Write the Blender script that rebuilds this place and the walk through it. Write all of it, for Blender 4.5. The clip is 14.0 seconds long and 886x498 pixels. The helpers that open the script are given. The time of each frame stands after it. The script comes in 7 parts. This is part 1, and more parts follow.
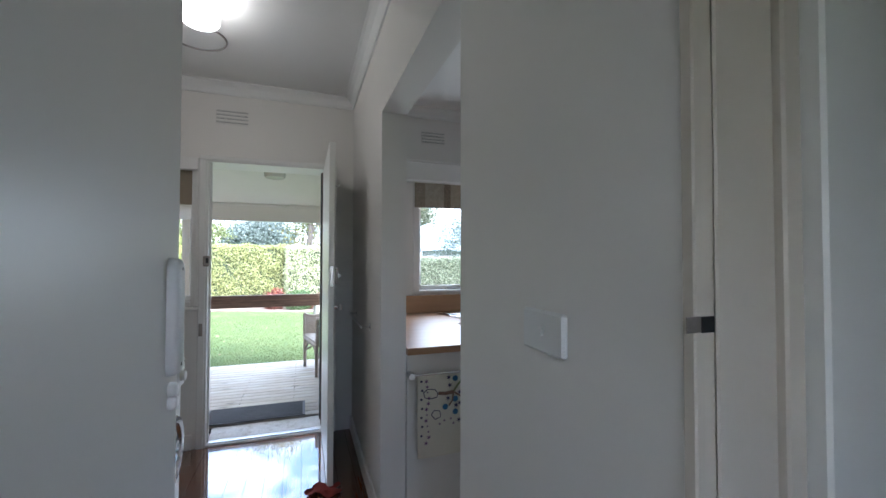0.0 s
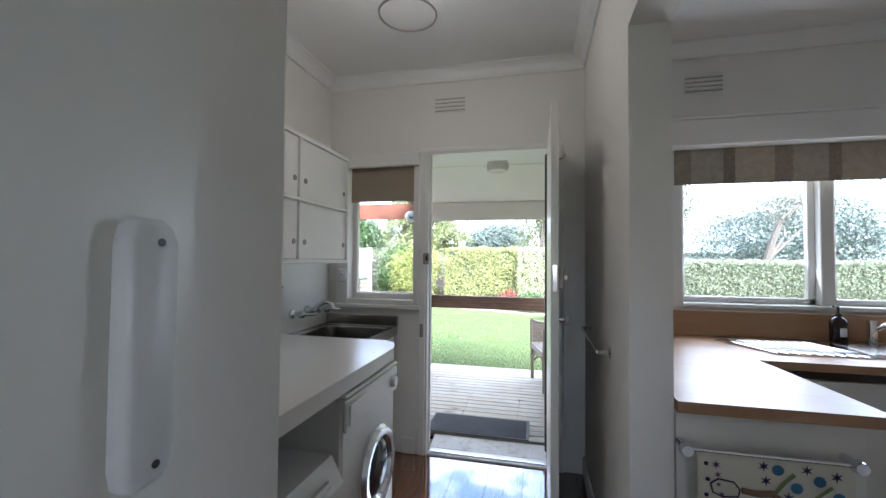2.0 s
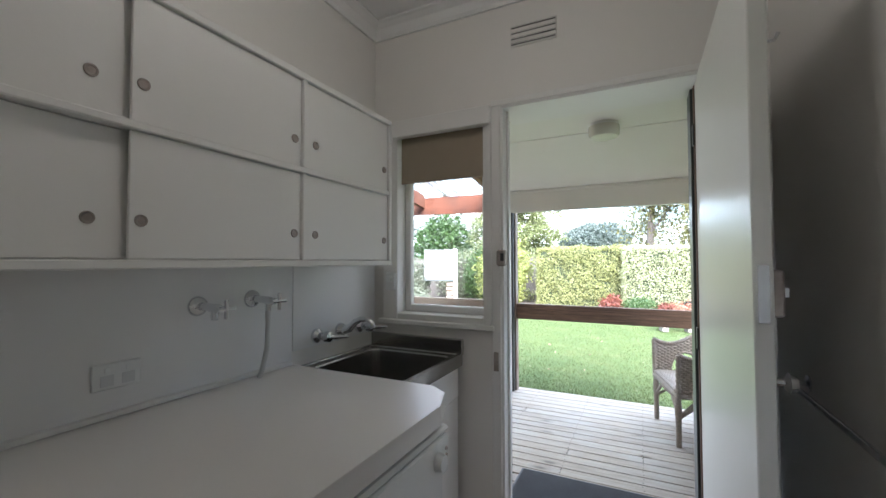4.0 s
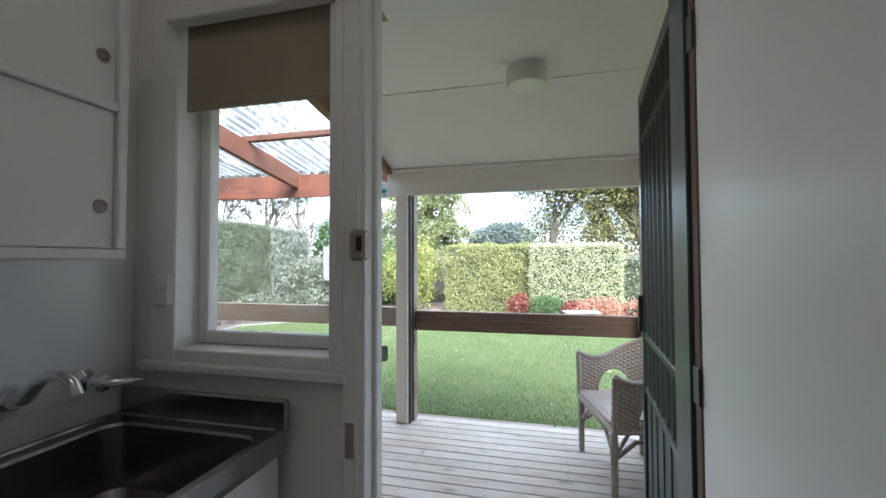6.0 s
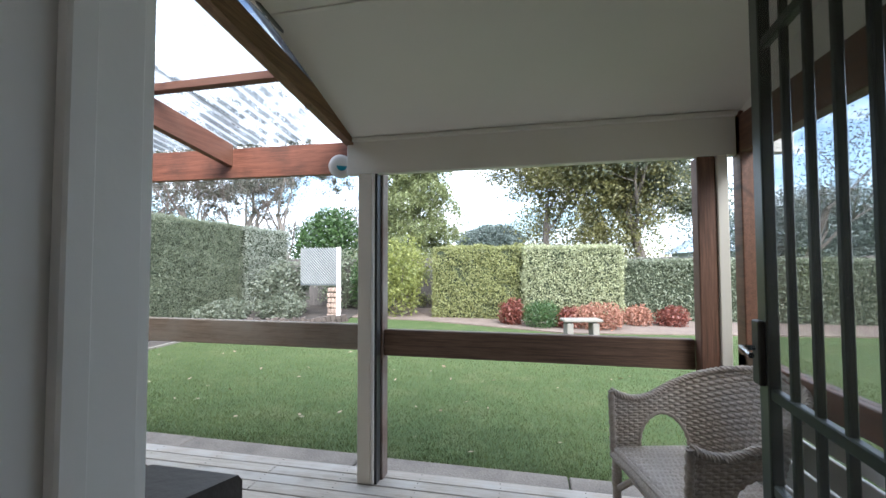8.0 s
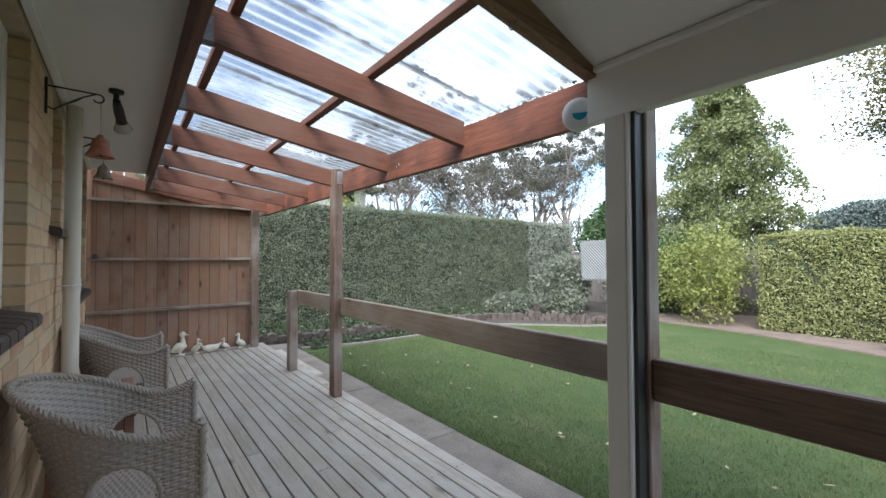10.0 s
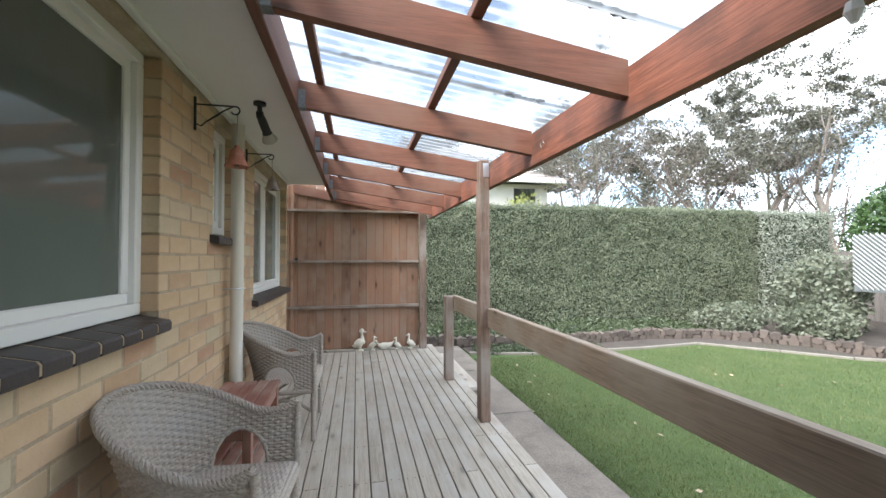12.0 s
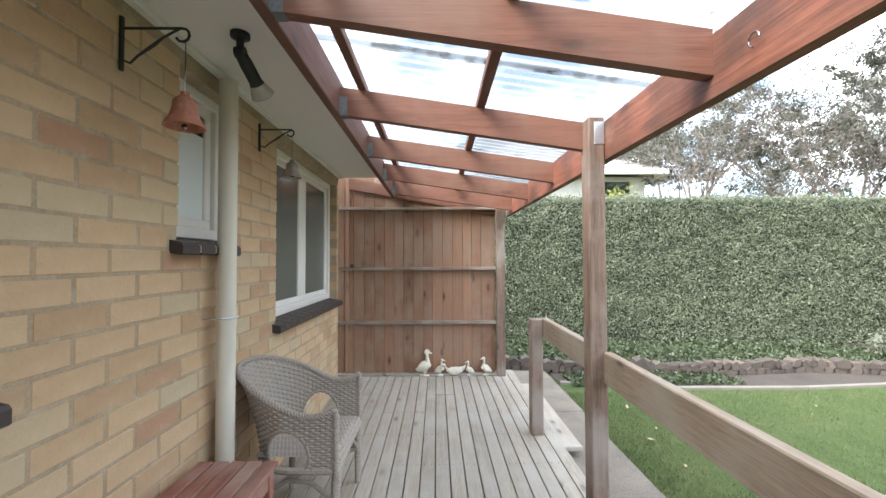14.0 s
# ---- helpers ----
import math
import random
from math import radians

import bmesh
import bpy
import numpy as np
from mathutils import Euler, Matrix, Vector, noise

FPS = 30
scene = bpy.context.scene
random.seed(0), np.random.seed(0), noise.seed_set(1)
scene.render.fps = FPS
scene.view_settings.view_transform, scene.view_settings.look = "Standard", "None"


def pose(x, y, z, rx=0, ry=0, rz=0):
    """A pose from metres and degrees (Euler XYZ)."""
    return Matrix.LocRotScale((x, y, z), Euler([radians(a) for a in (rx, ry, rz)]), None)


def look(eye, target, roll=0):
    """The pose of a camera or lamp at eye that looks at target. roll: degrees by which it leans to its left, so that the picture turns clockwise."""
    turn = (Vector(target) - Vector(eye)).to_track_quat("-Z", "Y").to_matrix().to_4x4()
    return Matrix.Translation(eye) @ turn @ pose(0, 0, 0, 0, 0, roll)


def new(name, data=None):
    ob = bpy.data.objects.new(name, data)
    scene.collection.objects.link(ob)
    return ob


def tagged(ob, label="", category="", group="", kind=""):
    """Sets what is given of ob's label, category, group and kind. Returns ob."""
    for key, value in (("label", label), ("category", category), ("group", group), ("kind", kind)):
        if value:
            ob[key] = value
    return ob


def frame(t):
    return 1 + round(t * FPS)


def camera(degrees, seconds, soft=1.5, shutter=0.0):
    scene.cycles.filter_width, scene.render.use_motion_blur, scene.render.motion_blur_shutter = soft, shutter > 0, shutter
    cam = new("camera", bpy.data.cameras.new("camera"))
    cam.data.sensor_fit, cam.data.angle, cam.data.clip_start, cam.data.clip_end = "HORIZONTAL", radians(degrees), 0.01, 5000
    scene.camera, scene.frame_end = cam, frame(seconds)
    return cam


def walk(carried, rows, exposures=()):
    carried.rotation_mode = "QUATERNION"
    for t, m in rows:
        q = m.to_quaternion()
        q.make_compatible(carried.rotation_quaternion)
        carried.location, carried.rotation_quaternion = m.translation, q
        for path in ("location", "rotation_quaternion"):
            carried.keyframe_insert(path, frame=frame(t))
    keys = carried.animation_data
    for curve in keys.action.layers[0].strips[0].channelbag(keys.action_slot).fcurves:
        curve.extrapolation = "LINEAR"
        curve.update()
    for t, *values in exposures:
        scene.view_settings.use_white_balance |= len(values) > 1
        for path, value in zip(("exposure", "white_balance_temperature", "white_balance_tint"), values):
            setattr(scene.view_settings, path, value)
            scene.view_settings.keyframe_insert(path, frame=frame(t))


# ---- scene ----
cam = camera(95.2, 14.0)
PATH = [
    (0, (0.926, 1.380, 1.359), (1.577, 3.271, 1.405), 0.1),
    (0.5, (0.978, 1.524, 1.371), (1.340, 3.491, 1.394), -0.2),
    (1, (1.004, 1.683, 1.344), (1.082, 3.681, 1.403), 0.2),
    (1.5, (1.049, 1.804, 1.354), (0.846, 3.793, 1.403), 0.3),
    (2, (1.011, 2.004, 1.325), (0.553, 3.951, 1.382), 0.5),
    (2.5, (0.958, 2.171, 1.323), (0.321, 4.066, 1.384), 0.0),
    (3, (0.957, 2.379, 1.325), (0.132, 4.200, 1.383), 0.3),
    (3.2, (0.931, 2.458, 1.305), (0.050, 4.252, 1.372), -0.1),
    (5.3, (0.794, 3.458, 1.345), (-0.032, 5.279, 1.393), -0.2),
    (5.5, (0.764, 3.533, 1.339), (0.057, 5.403, 1.389), -0.2),
    (6, (0.708, 3.735, 1.298), (0.236, 5.678, 1.355), -0.2),
    (6.5, (0.693, 3.927, 1.290), (0.322, 5.891, 1.352), -0.2),
    (7, (0.637, 4.149, 1.275), (0.319, 6.123, 1.342), -0.3),
    (7.2, (0.618, 4.221, 1.275), (0.328, 6.199, 1.347), -0.2),
    (9.3, (0.552, 5.06, 1.317), (-0.606, 6.69, 1.353), -0.2),
    (9.5, (0.541, 5.124, 1.32), (-0.766, 6.638, 1.355), -0.2),
    (10, (0.433, 5.268, 1.27), (-1.138, 6.505, 1.319), -0.2),
    (10.5, (0.388, 5.421, 1.29), (-1.338, 6.43, 1.342), -0.2),
    (11, (0.361, 5.575, 1.302), (-1.466, 6.388, 1.353), -0.3),
    (11.5, (0.224, 5.712, 1.297), (-1.679, 6.326, 1.348), -0.3),
    (12, (0.028, 5.792, 1.306), (-1.928, 6.208, 1.357), -0.2),
    (12.5, (-0.192, 5.893, 1.327), (-2.18, 6.11, 1.377), -0.2),
    (13, (-0.45, 5.936, 1.343), (-2.448, 6.032, 1.392), -0.2),
    (13.5, (-0.718, 5.929, 1.365), (-2.717, 6.001, 1.416), -0.2),
    (14, (-1.004, 5.975, 1.375), (-3.003, 6.005, 1.43), -0.2),
]
EXPOSURES = [(0, 3.95, 5450, 10), (2.5, 4.1, 5700, 10), (3.2, 4.05, 5800, 10), (5.3, 3.4, 5700, 9), (6.5, 3.2, 5750, 9), (7.2, 3.0, 5800, 9), (9.3, 2.0, 5800, 8), (10, 2.1, 5900, 8), (11, 2.5, 6100, 8), (12.5, 2.68, 6200, 8), (14, 2.85, 6250, 8)]
walk(cam, [(t, look(eye, target, roll)) for t, eye, target, roll in PATH], EXPOSURES)

# ---- world and sun ----
world = bpy.data.worlds.new("sky")
scene.world = world
world.use_nodes = True
wn, wl = world.node_tree.nodes, world.node_tree.links
wn.clear()
w_out = wn.new("ShaderNodeOutputWorld")
w_bg = wn.new("ShaderNodeBackground")
w_sky = wn.new("ShaderNodeTexSky")
w_sky.sky_type = "NISHITA"
w_sky.sun_disc = False
SUN_UP, SUN_ROUND = radians(42), radians(150)
w_sky.sun_elevation, w_sky.sun_rotation = SUN_UP, SUN_ROUND
w_co = wn.new("ShaderNodeTexCoord")
w_map = wn.new("ShaderNodeMapping")
w_map.inputs["Scale"].default_value = (1.0, 1.0, 2.6)
w_noise = wn.new("ShaderNodeTexNoise")
w_noise.inputs["Scale"].default_value = 2.6
w_noise.inputs["Detail"].default_value = 7.0
w_noise.inputs["Roughness"].default_value = 0.6
w_ramp = wn.new("ShaderNodeValToRGB")
w_ramp.color_ramp.elements[0].position = 0.40
w_ramp.color_ramp.elements[1].position = 0.56
w_mix = wn.new("ShaderNodeMix")
w_mix.data_type = "RGBA"
w_mix.inputs[7].default_value = (9.0, 9.3, 9.8, 1)
wl.new(w_co.outputs["Generated"], w_map.inputs["Vector"])
wl.new(w_map.outputs["Vector"], w_noise.inputs["Vector"])
wl.new(w_noise.outputs["Fac"], w_ramp.inputs["Fac"])
wl.new(w_ramp.outputs["Color"], w_mix.inputs[0])
wl.new(w_sky.outputs["Color"], w_mix.inputs[6])
wl.new(w_mix.outputs[2], w_bg.inputs["Color"])
w_bg.inputs["Strength"].default_value = 0.09
wl.new(w_bg.outputs[0], w_out.inputs[0])

sun_data = bpy.data.lights.new("sun", "SUN")
sun_data.energy, sun_data.angle, sun_data.color = 1.6, radians(40), (1.0, 0.96, 0.9)
sun = new("sun", sun_data)
sun_way = Vector((math.sin(SUN_ROUND) * math.cos(SUN_UP), math.cos(SUN_ROUND) * math.cos(SUN_UP), math.sin(SUN_UP)))
sun.matrix_world = look(tuple(sun_way * 30), (0, 0, 0))


def window_lamp(name, at, aim, wide, high, watts):
    """Sky light standing in a window's or door's opening."""
    data = bpy.data.lights.new(name, "AREA")
    data.shape, data.size, data.size_y, data.energy, data.color = "RECTANGLE", wide, high, watts, (0.95, 0.98, 1.0)
    ob = new(name, data)
    ob.matrix_world = look(at, aim)
    return ob


window_lamp("kitchen_window_light", (2.71, 4.90, 1.55), (2.6, 1.0, 3.2), 1.6, 0.85, 0.85)
window_lamp("laundry_window_light", (-0.07, 4.90, 1.42), (0.2, 0.0, 1.0), 0.42, 0.62, 0.03)
window_lamp("back_door_light", (0.69, 4.99, 1.05), (0.69, 0.0, 0.9), 0.74, 1.9, 0.07)
# Fill lamp in an added, unseen window behind the hall.
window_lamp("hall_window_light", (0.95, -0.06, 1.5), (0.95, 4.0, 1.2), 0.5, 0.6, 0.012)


# ---- building helpers ----
class Geo:
    """Vertices and faces gathered for one mesh."""

    def __init__(self, m=None):
        self.v, self.f, self.m = [], [], m

    def add(self, verts, faces):
        n = len(self.v)
        self.v += [tuple(self.m @ Vector(p)) for p in verts] if self.m is not None else [tuple(p) for p in verts]
        self.f += [tuple(i + n for i in f) for f in faces]
        return self

    def box(self, x0, x1, y0, y1, z0, z1, b=0.003):
        lo, hi = (min(x0, x1), min(y0, y1), min(z0, z1)), (max(x0, x1), max(y0, y1), max(z0, z1))
        b = min(b, 0.45 * min(h - l for l, h in zip(lo, hi)))
        if b <= 0:
            vs = [((lo, hi)[i][0], (lo, hi)[j][1], (lo, hi)[k][2]) for i in (0, 1) for j in (0, 1) for k in (0, 1)]
            return self.add(vs, [(0, 1, 3, 2), (4, 6, 7, 5), (0, 4, 5, 1), (2, 3, 7, 6), (0, 2, 6, 4), (1, 5, 7, 3)])
        vs, at = [], {}
        for c in [(i, j, k) for i in (0, 1) for j in (0, 1) for k in (0, 1)]:
            for ax in range(3):
                p = []
                for q in range(3):
                    full = (lo, hi)[c[q]][q]
                    p.append(full if q == ax else full + (b if c[q] == 0 else -b))
                at[(c, ax)] = len(vs)
                vs.append(tuple(p))
        mid = Vector([(l + h) / 2 for l, h in zip(lo, hi)])
        fs = []

        def face(ids):
            ps = [Vector(vs[i]) for i in ids]
            n = (ps[1] - ps[0]).cross(ps[2] - ps[0])
            c = sum(ps, Vector()) / len(ps)
            fs.append(tuple(ids) if n.dot(c - mid) > 0 else tuple(reversed(ids)))

        for ax in range(3):
            o1, o2 = [q for q in range(3) if q != ax]
            for s in (0, 1):
                ring = []
                for a, bb in ((0, 0), (1, 0), (1, 1), (0, 1)):
                    c = [0, 0, 0]
                    c[ax], c[o1], c[o2] = s, a, bb
                    ring.append(at[(tuple(c), ax)])
                face(ring)
            for a in (0, 1):
                for bb in (0, 1):
                    c0, c1 = [0, 0, 0], [0, 0, 0]
                    c0[o1] = c1[o1] = a
                    c0[o2] = c1[o2] = bb
                    c1[ax] = 1
                    c0, c1 = tuple(c0), tuple(c1)
                    face([at[(c0, o1)], at[(c1, o1)], at[(c1, o2)], at[(c0, o2)]])
        for c in [(i, j, k) for i in (0, 1) for j in (0, 1) for k in (0, 1)]:
            face([at[(c, 0)], at[(c, 1)], at[(c, 2)]])
        return self.add(vs, fs)

    def tube(self, path, radii, n=8, caps=True):
        path = [Vector(p) for p in path]
        radii = radii if hasattr(radii, "__len__") else [radii] * len(path)
        vs, fs, side = [], [], None
        for i, p in enumerate(path):
            d = (path[min(i + 1, len(path) - 1)] - path[max(i - 1, 0)]).normalized()
            if side is None:
                side = d.orthogonal().normalized()
            side = (side - d * side.dot(d)).normalized()
            up = d.cross(side)
            for k in range(n):
                a = 2 * math.pi * k / n
                vs.append(p + (side * math.cos(a) + up * math.sin(a)) * radii[i])
        for i in range(len(path) - 1):
            for k in range(n):
                k2 = (k + 1) % n
                fs.append((i * n + k, i * n + k2, (i + 1) * n + k2, (i + 1) * n + k))
        if caps:
            fs += [tuple(reversed(range(n))), tuple(range((len(path) - 1) * n, len(path) * n))]
        return self.add(vs, fs)

    def lathe(self, profile, centre=(0, 0, 0), n=20, axis="z"):
        vs, fs = [], []
        for r, h in profile:
            for k in range(n):
                a = 2 * math.pi * k / n
                c, s = r * math.cos(a), r * math.sin(a)
                p = {"z": (c, s, h), "x": (h, c, s), "y": (s, h, c)}[axis]
                vs.append((p[0] + centre[0], p[1] + centre[1], p[2] + centre[2]))
        for i in range(len(profile) - 1):
            for k in range(n):
                k2 = (k + 1) % n
                fs.append((i * n + k, i * n + k2, (i + 1) * n + k2, (i + 1) * n + k))
        if profile[0][0] > 1e-4:
            fs.append(tuple(reversed(range(n))))
        if profile[-1][0] > 1e-4:
            fs.append(tuple(range((len(profile) - 1) * n, len(profile) * n)))
        return self.add(vs, fs)

    def prism(self, outline, axis, a, b):
        """A flat outline of (u, v) points drawn out along an axis from a to b."""
        put = {"x": lambda u, v, w: (w, u, v), "y": lambda u, v, w: (u, w, v), "z": lambda u, v, w: (u, v, w)}[axis]
        n = len(outline)
        vs = [put(u, v, a) for u, v in outline] + [put(u, v, b) for u, v in outline]
        fs = [tuple(reversed(range(n))), tuple(range(n, 2 * n))]
        fs += [(i, (i + 1) % n, n + (i + 1) % n, n + i) for i in range(n)]
        return self.add(vs, fs)

    def grid(self, fn, nu, nv):
        vs = [fn(i / nu, j / nv) for j in range(nv + 1) for i in range(nu + 1)]
        fs = [(j * (nu + 1) + i, j * (nu + 1) + i + 1, (j + 1) * (nu + 1) + i + 1, (j + 1) * (nu + 1) + i) for j in range(nv) for i in range(nu)]
        return self.add(vs, fs)

    def mesh(self, name, smooth=False, material=None):
        me = bpy.data.meshes.new(name)
        me.from_pydata([tuple(p) for p in self.v], [], self.f)
        bm = bmesh.new()
        bm.from_mesh(me)
        bmesh.ops.recalc_face_normals(bm, faces=bm.faces)
        bm.to_mesh(me)
        bm.free()
        if smooth:
            me.shade_smooth()
            me.set_sharp_from_angle(angle=radians(40))
        if material:
            me.materials.append(material)
        return me


HOMES = {}


def thing(name, at, label, category, group=""):
    """An empty at the base of a thing, which parents its parts."""
    ob = new(name)
    ob.empty_display_size = 0.05
    ob.location = at
    HOMES[ob.name] = Vector(at)
    return tagged(ob, label, category, group)


def part(name, geo, material, parent, label="", smooth=False, kind=""):
    """One mesh, in world places, under a thing or a part."""
    me = geo if isinstance(geo, bpy.types.Mesh) else geo.mesh(name, smooth)
    if material and not me.materials:
        me.materials.append(material)
    ob = new(name, me)
    if parent:
        ob.parent = parent
        root = parent
        while root.parent:
            root = root.parent
        if parent.name in HOMES:
            ob.matrix_parent_inverse = Matrix.Translation(-HOMES[parent.name])
    return tagged(ob, label, kind=kind)


def structure(name, geo, material, label, category, smooth=False):
    return tagged(part(name, geo, material, None, smooth=smooth), label, category, kind="structure")


def single(name, geo, material, label, category, group="", smooth=False, kind=""):
    return tagged(part(name, geo, material, None, smooth=smooth), label, category, group, kind)


def wall_geo(axis, a0, a1, z0, z1, t0, t1, holes=()):
    """A wall along an axis from a0 to a1, thick from t0 to t1, with holes (a, a, z, z)."""
    g = Geo()
    cuts_a = sorted({a0, a1, *[v for h in holes for v in h[:2] if a0 < v < a1]})
    cuts_z = sorted({z0, z1, *[v for h in holes for v in h[2:] if z0 < v < z1]})
    for ca, cb in zip(cuts_a, cuts_a[1:]):
        start = None
        for za, zb in zip(cuts_z + [None], cuts_z[1:] + [None, None]):
            solid = zb is not None and not any(h[0] <= (ca + cb) / 2 <= h[1] and h[2] <= (za + zb) / 2 <= h[3] for h in holes)
            if solid and start is None:
                start = za
            if not solid and start is not None:
                if axis == "x":
                    g.box(ca, cb, t0, t1, start, za, 0)
                else:
                    g.box(t0, t1, ca, cb, start, za, 0)
                start = None
            if zb is None:
                break
    return g


# ---- materials ----
def material(name, build):
    m = bpy.data.materials.new(name)
    m.use_nodes = True
    nt = m.node_tree
    bsdf = nt.nodes["Principled BSDF"]
    build(nt, bsdf)
    return m


def node(nt, kind, **values):
    n = nt.nodes.new(kind)
    for key, value in values.items():
        n.inputs[key].default_value = value
    return n


def coords(nt, scale=(1, 1, 1), space="Object"):
    co, mp = nt.nodes.new("ShaderNodeTexCoord"), nt.nodes.new("ShaderNodeMapping")
    mp.inputs["Scale"].default_value = scale
    nt.links.new(co.outputs[space], mp.inputs["Vector"])
    return mp.outputs["Vector"]


def ramp(nt, fac, stops):
    r = nt.nodes.new("ShaderNodeValToRGB")
    e = r.color_ramp.elements
    while len(e) < len(stops):
        e.new(0.5)
    for el, (p, c) in zip(e, stops):
        el.position, el.color = p, (*c, 1) if len(c) == 3 else c
    nt.links.new(fac, r.inputs["Fac"])
    return r.outputs["Color"]


def mix(nt, fac, a, b, mode="MIX"):
    m = nt.nodes.new("ShaderNodeMix")
    m.data_type, m.blend_type = "RGBA", mode
    for sock, v in ((m.inputs[0], fac), (m.inputs[6], a), (m.inputs[7], b)):
        if isinstance(v, (int, float)):
            sock.default_value = v
        elif isinstance(v, tuple):
            sock.default_value = (*v, 1)
        else:
            nt.links.new(v, sock)
    return m.outputs[2]


def bump(nt, bsdf, height, strength, distance=0.01):
    b = node(nt, "ShaderNodeBump", Strength=strength, Distance=distance)
    nt.links.new(height, b.inputs["Height"])
    nt.links.new(b.outputs[0], bsdf.inputs["Normal"])


def noise_of(nt, vec, scale, detail=4.0, rough=0.55):
    n = node(nt, "ShaderNodeTexNoise", Scale=scale, Detail=detail, Roughness=rough)
    nt.links.new(vec, n.inputs["Vector"])
    return n.outputs["Fac"]


def shade(c, k):
    return tuple(min(1, v * k) for v in c)


def surface(name, colour, rough=0.5, vary=0.12, big=1.5, fine=60.0, relief=0.1, metal=0.0, stretch=(1, 1, 1), rand=0.0, stain=None, spec=0.5):
    """A plain surface with two scales of variation, fine relief and, where given, a stain colour."""

    def build(nt, bsdf):
        v = coords(nt, stretch)
        broad, grain = noise_of(nt, v, big, 5), noise_of(nt, v, fine, 3)
        col = ramp(nt, broad, [(0.3, shade(colour, 1 - vary)), (0.7, shade(colour, 1 + vary))])
        col = mix(nt, 0.35 * min(1, vary * 4), col, ramp(nt, grain, [(0.3, shade(colour, 1 - 1.6 * vary)), (0.7, shade(colour, 1 + 1.2 * vary))]))
        if stain:
            col = mix(nt, ramp(nt, noise_of(nt, v, big * 2.7, 8, 0.7), [(0.52, (0, 0, 0)), (0.72, (0.8, 0.8, 0.8))]), col, stain)
        if rand:
            info = nt.nodes.new("ShaderNodeObjectInfo")
            col = mix(nt, rand, col, ramp(nt, info.outputs["Random"], [(0, shade(colour, 0.55)), (0.5, colour), (1, shade(colour, 1.45))]))
        nt.links.new(col, bsdf.inputs["Base Color"])
        bsdf.inputs["Roughness"].default_value = rough
        bsdf.inputs["Metallic"].default_value = metal
        bsdf.inputs["Specular IOR Level"].default_value = spec
        if relief:
            bump(nt, bsdf, grain, relief, 0.004)

    return material(name, build)


def timber(name, dark, light, axis="x", rough=0.6, rand=0.35, weather=None, relief=0.35):
    """Sawn timber with grain along an axis, knots, and grey weathering where given."""

    def build(nt, bsdf):
        s = {"x": (1.2, 30, 30), "y": (30, 1.2, 30), "z": (30, 30, 1.2)}[axis]
        info = nt.nodes.new("ShaderNodeObjectInfo")
        co = nt.nodes.new("ShaderNodeTexCoord")
        shift = node(nt, "ShaderNodeVectorMath")
        shift.operation = "MULTIPLY_ADD"
        shift.inputs[1].default_value = (9.1, 7.3, 5.7)
        nt.links.new(info.outputs["Random"], shift.inputs[0])
        nt.links.new(co.outputs["Object"], shift.inputs[2])
        mp = nt.nodes.new("ShaderNodeMapping")
        mp.inputs["Scale"].default_value = s
        nt.links.new(shift.outputs[0], mp.inputs["Vector"])
        v = mp.outputs["Vector"]
        grain, broad = noise_of(nt, v, 1.6, 8, 0.65), noise_of(nt, shift.outputs[0], 3.1, 4)
        lines = noise_of(nt, v, 7.5, 3, 0.6)
        col = mix(nt, 0.35, ramp(nt, grain, [(0.34, dark), (0.62, light)]), ramp(nt, lines, [(0.4, shade(dark, 0.6)), (0.6, shade(light, 1.1))]))
        mid = tuple((a + b) / 2 for a, b in zip(dark, light))
        col = mix(nt, rand, col, ramp(nt, info.outputs["Random"], [(0, shade(mid, 0.6)), (0.5, mid), (1, shade(mid, 1.4))]))
        along = {"x": (2.6, 0, 0), "y": (0, 2.6, 0), "z": (0, 0, 2.6)}[axis]
        across = tuple(0 if a else b for a, b in zip(along, (7.1, 6.3, 6.7)))
        flat = nt.nodes.new("ShaderNodeCombineXYZ")
        for k, way in enumerate((along, across)):
            dot = node(nt, "ShaderNodeVectorMath")
            dot.operation = "DOT_PRODUCT"
            dot.inputs[1].default_value = way
            nt.links.new(shift.outputs[0], dot.inputs[0])
            nt.links.new(dot.outputs["Value"], flat.inputs[k])
        knot = node(nt, "ShaderNodeTexVoronoi", Scale=1.0)
        knot.voronoi_dimensions = "2D"
        nt.links.new(flat.outputs[0], knot.inputs["Vector"])
        spot = ramp(nt, knot.outputs["Distance"], [(0.055, (0.8, 0.8, 0.8)), (0.12, (0.25, 0.25, 0.25)), (0.22, (0, 0, 0))])
        some = ramp(nt, knot.outputs["Color"], [(0.66, (0, 0, 0)), (0.72, (1, 1, 1))])
        both = node(nt, "ShaderNodeMath")
        both.operation = "MULTIPLY"
        nt.links.new(spot, both.inputs[0])
        nt.links.new(some, both.inputs[1])
        col = mix(nt, both.outputs[0], col, shade(dark, 0.4))
        if weather:
            col = mix(nt, ramp(nt, broad, [(0.42, (0, 0, 0)), (0.66, (0.75, 0.75, 0.75))]), col, weather)
        nt.links.new(col, bsdf.inputs["Base Color"])
        bsdf.inputs["Roughness"].default_value = rough
        bump(nt, bsdf, grain, relief, 0.004)

    return material(name, build)


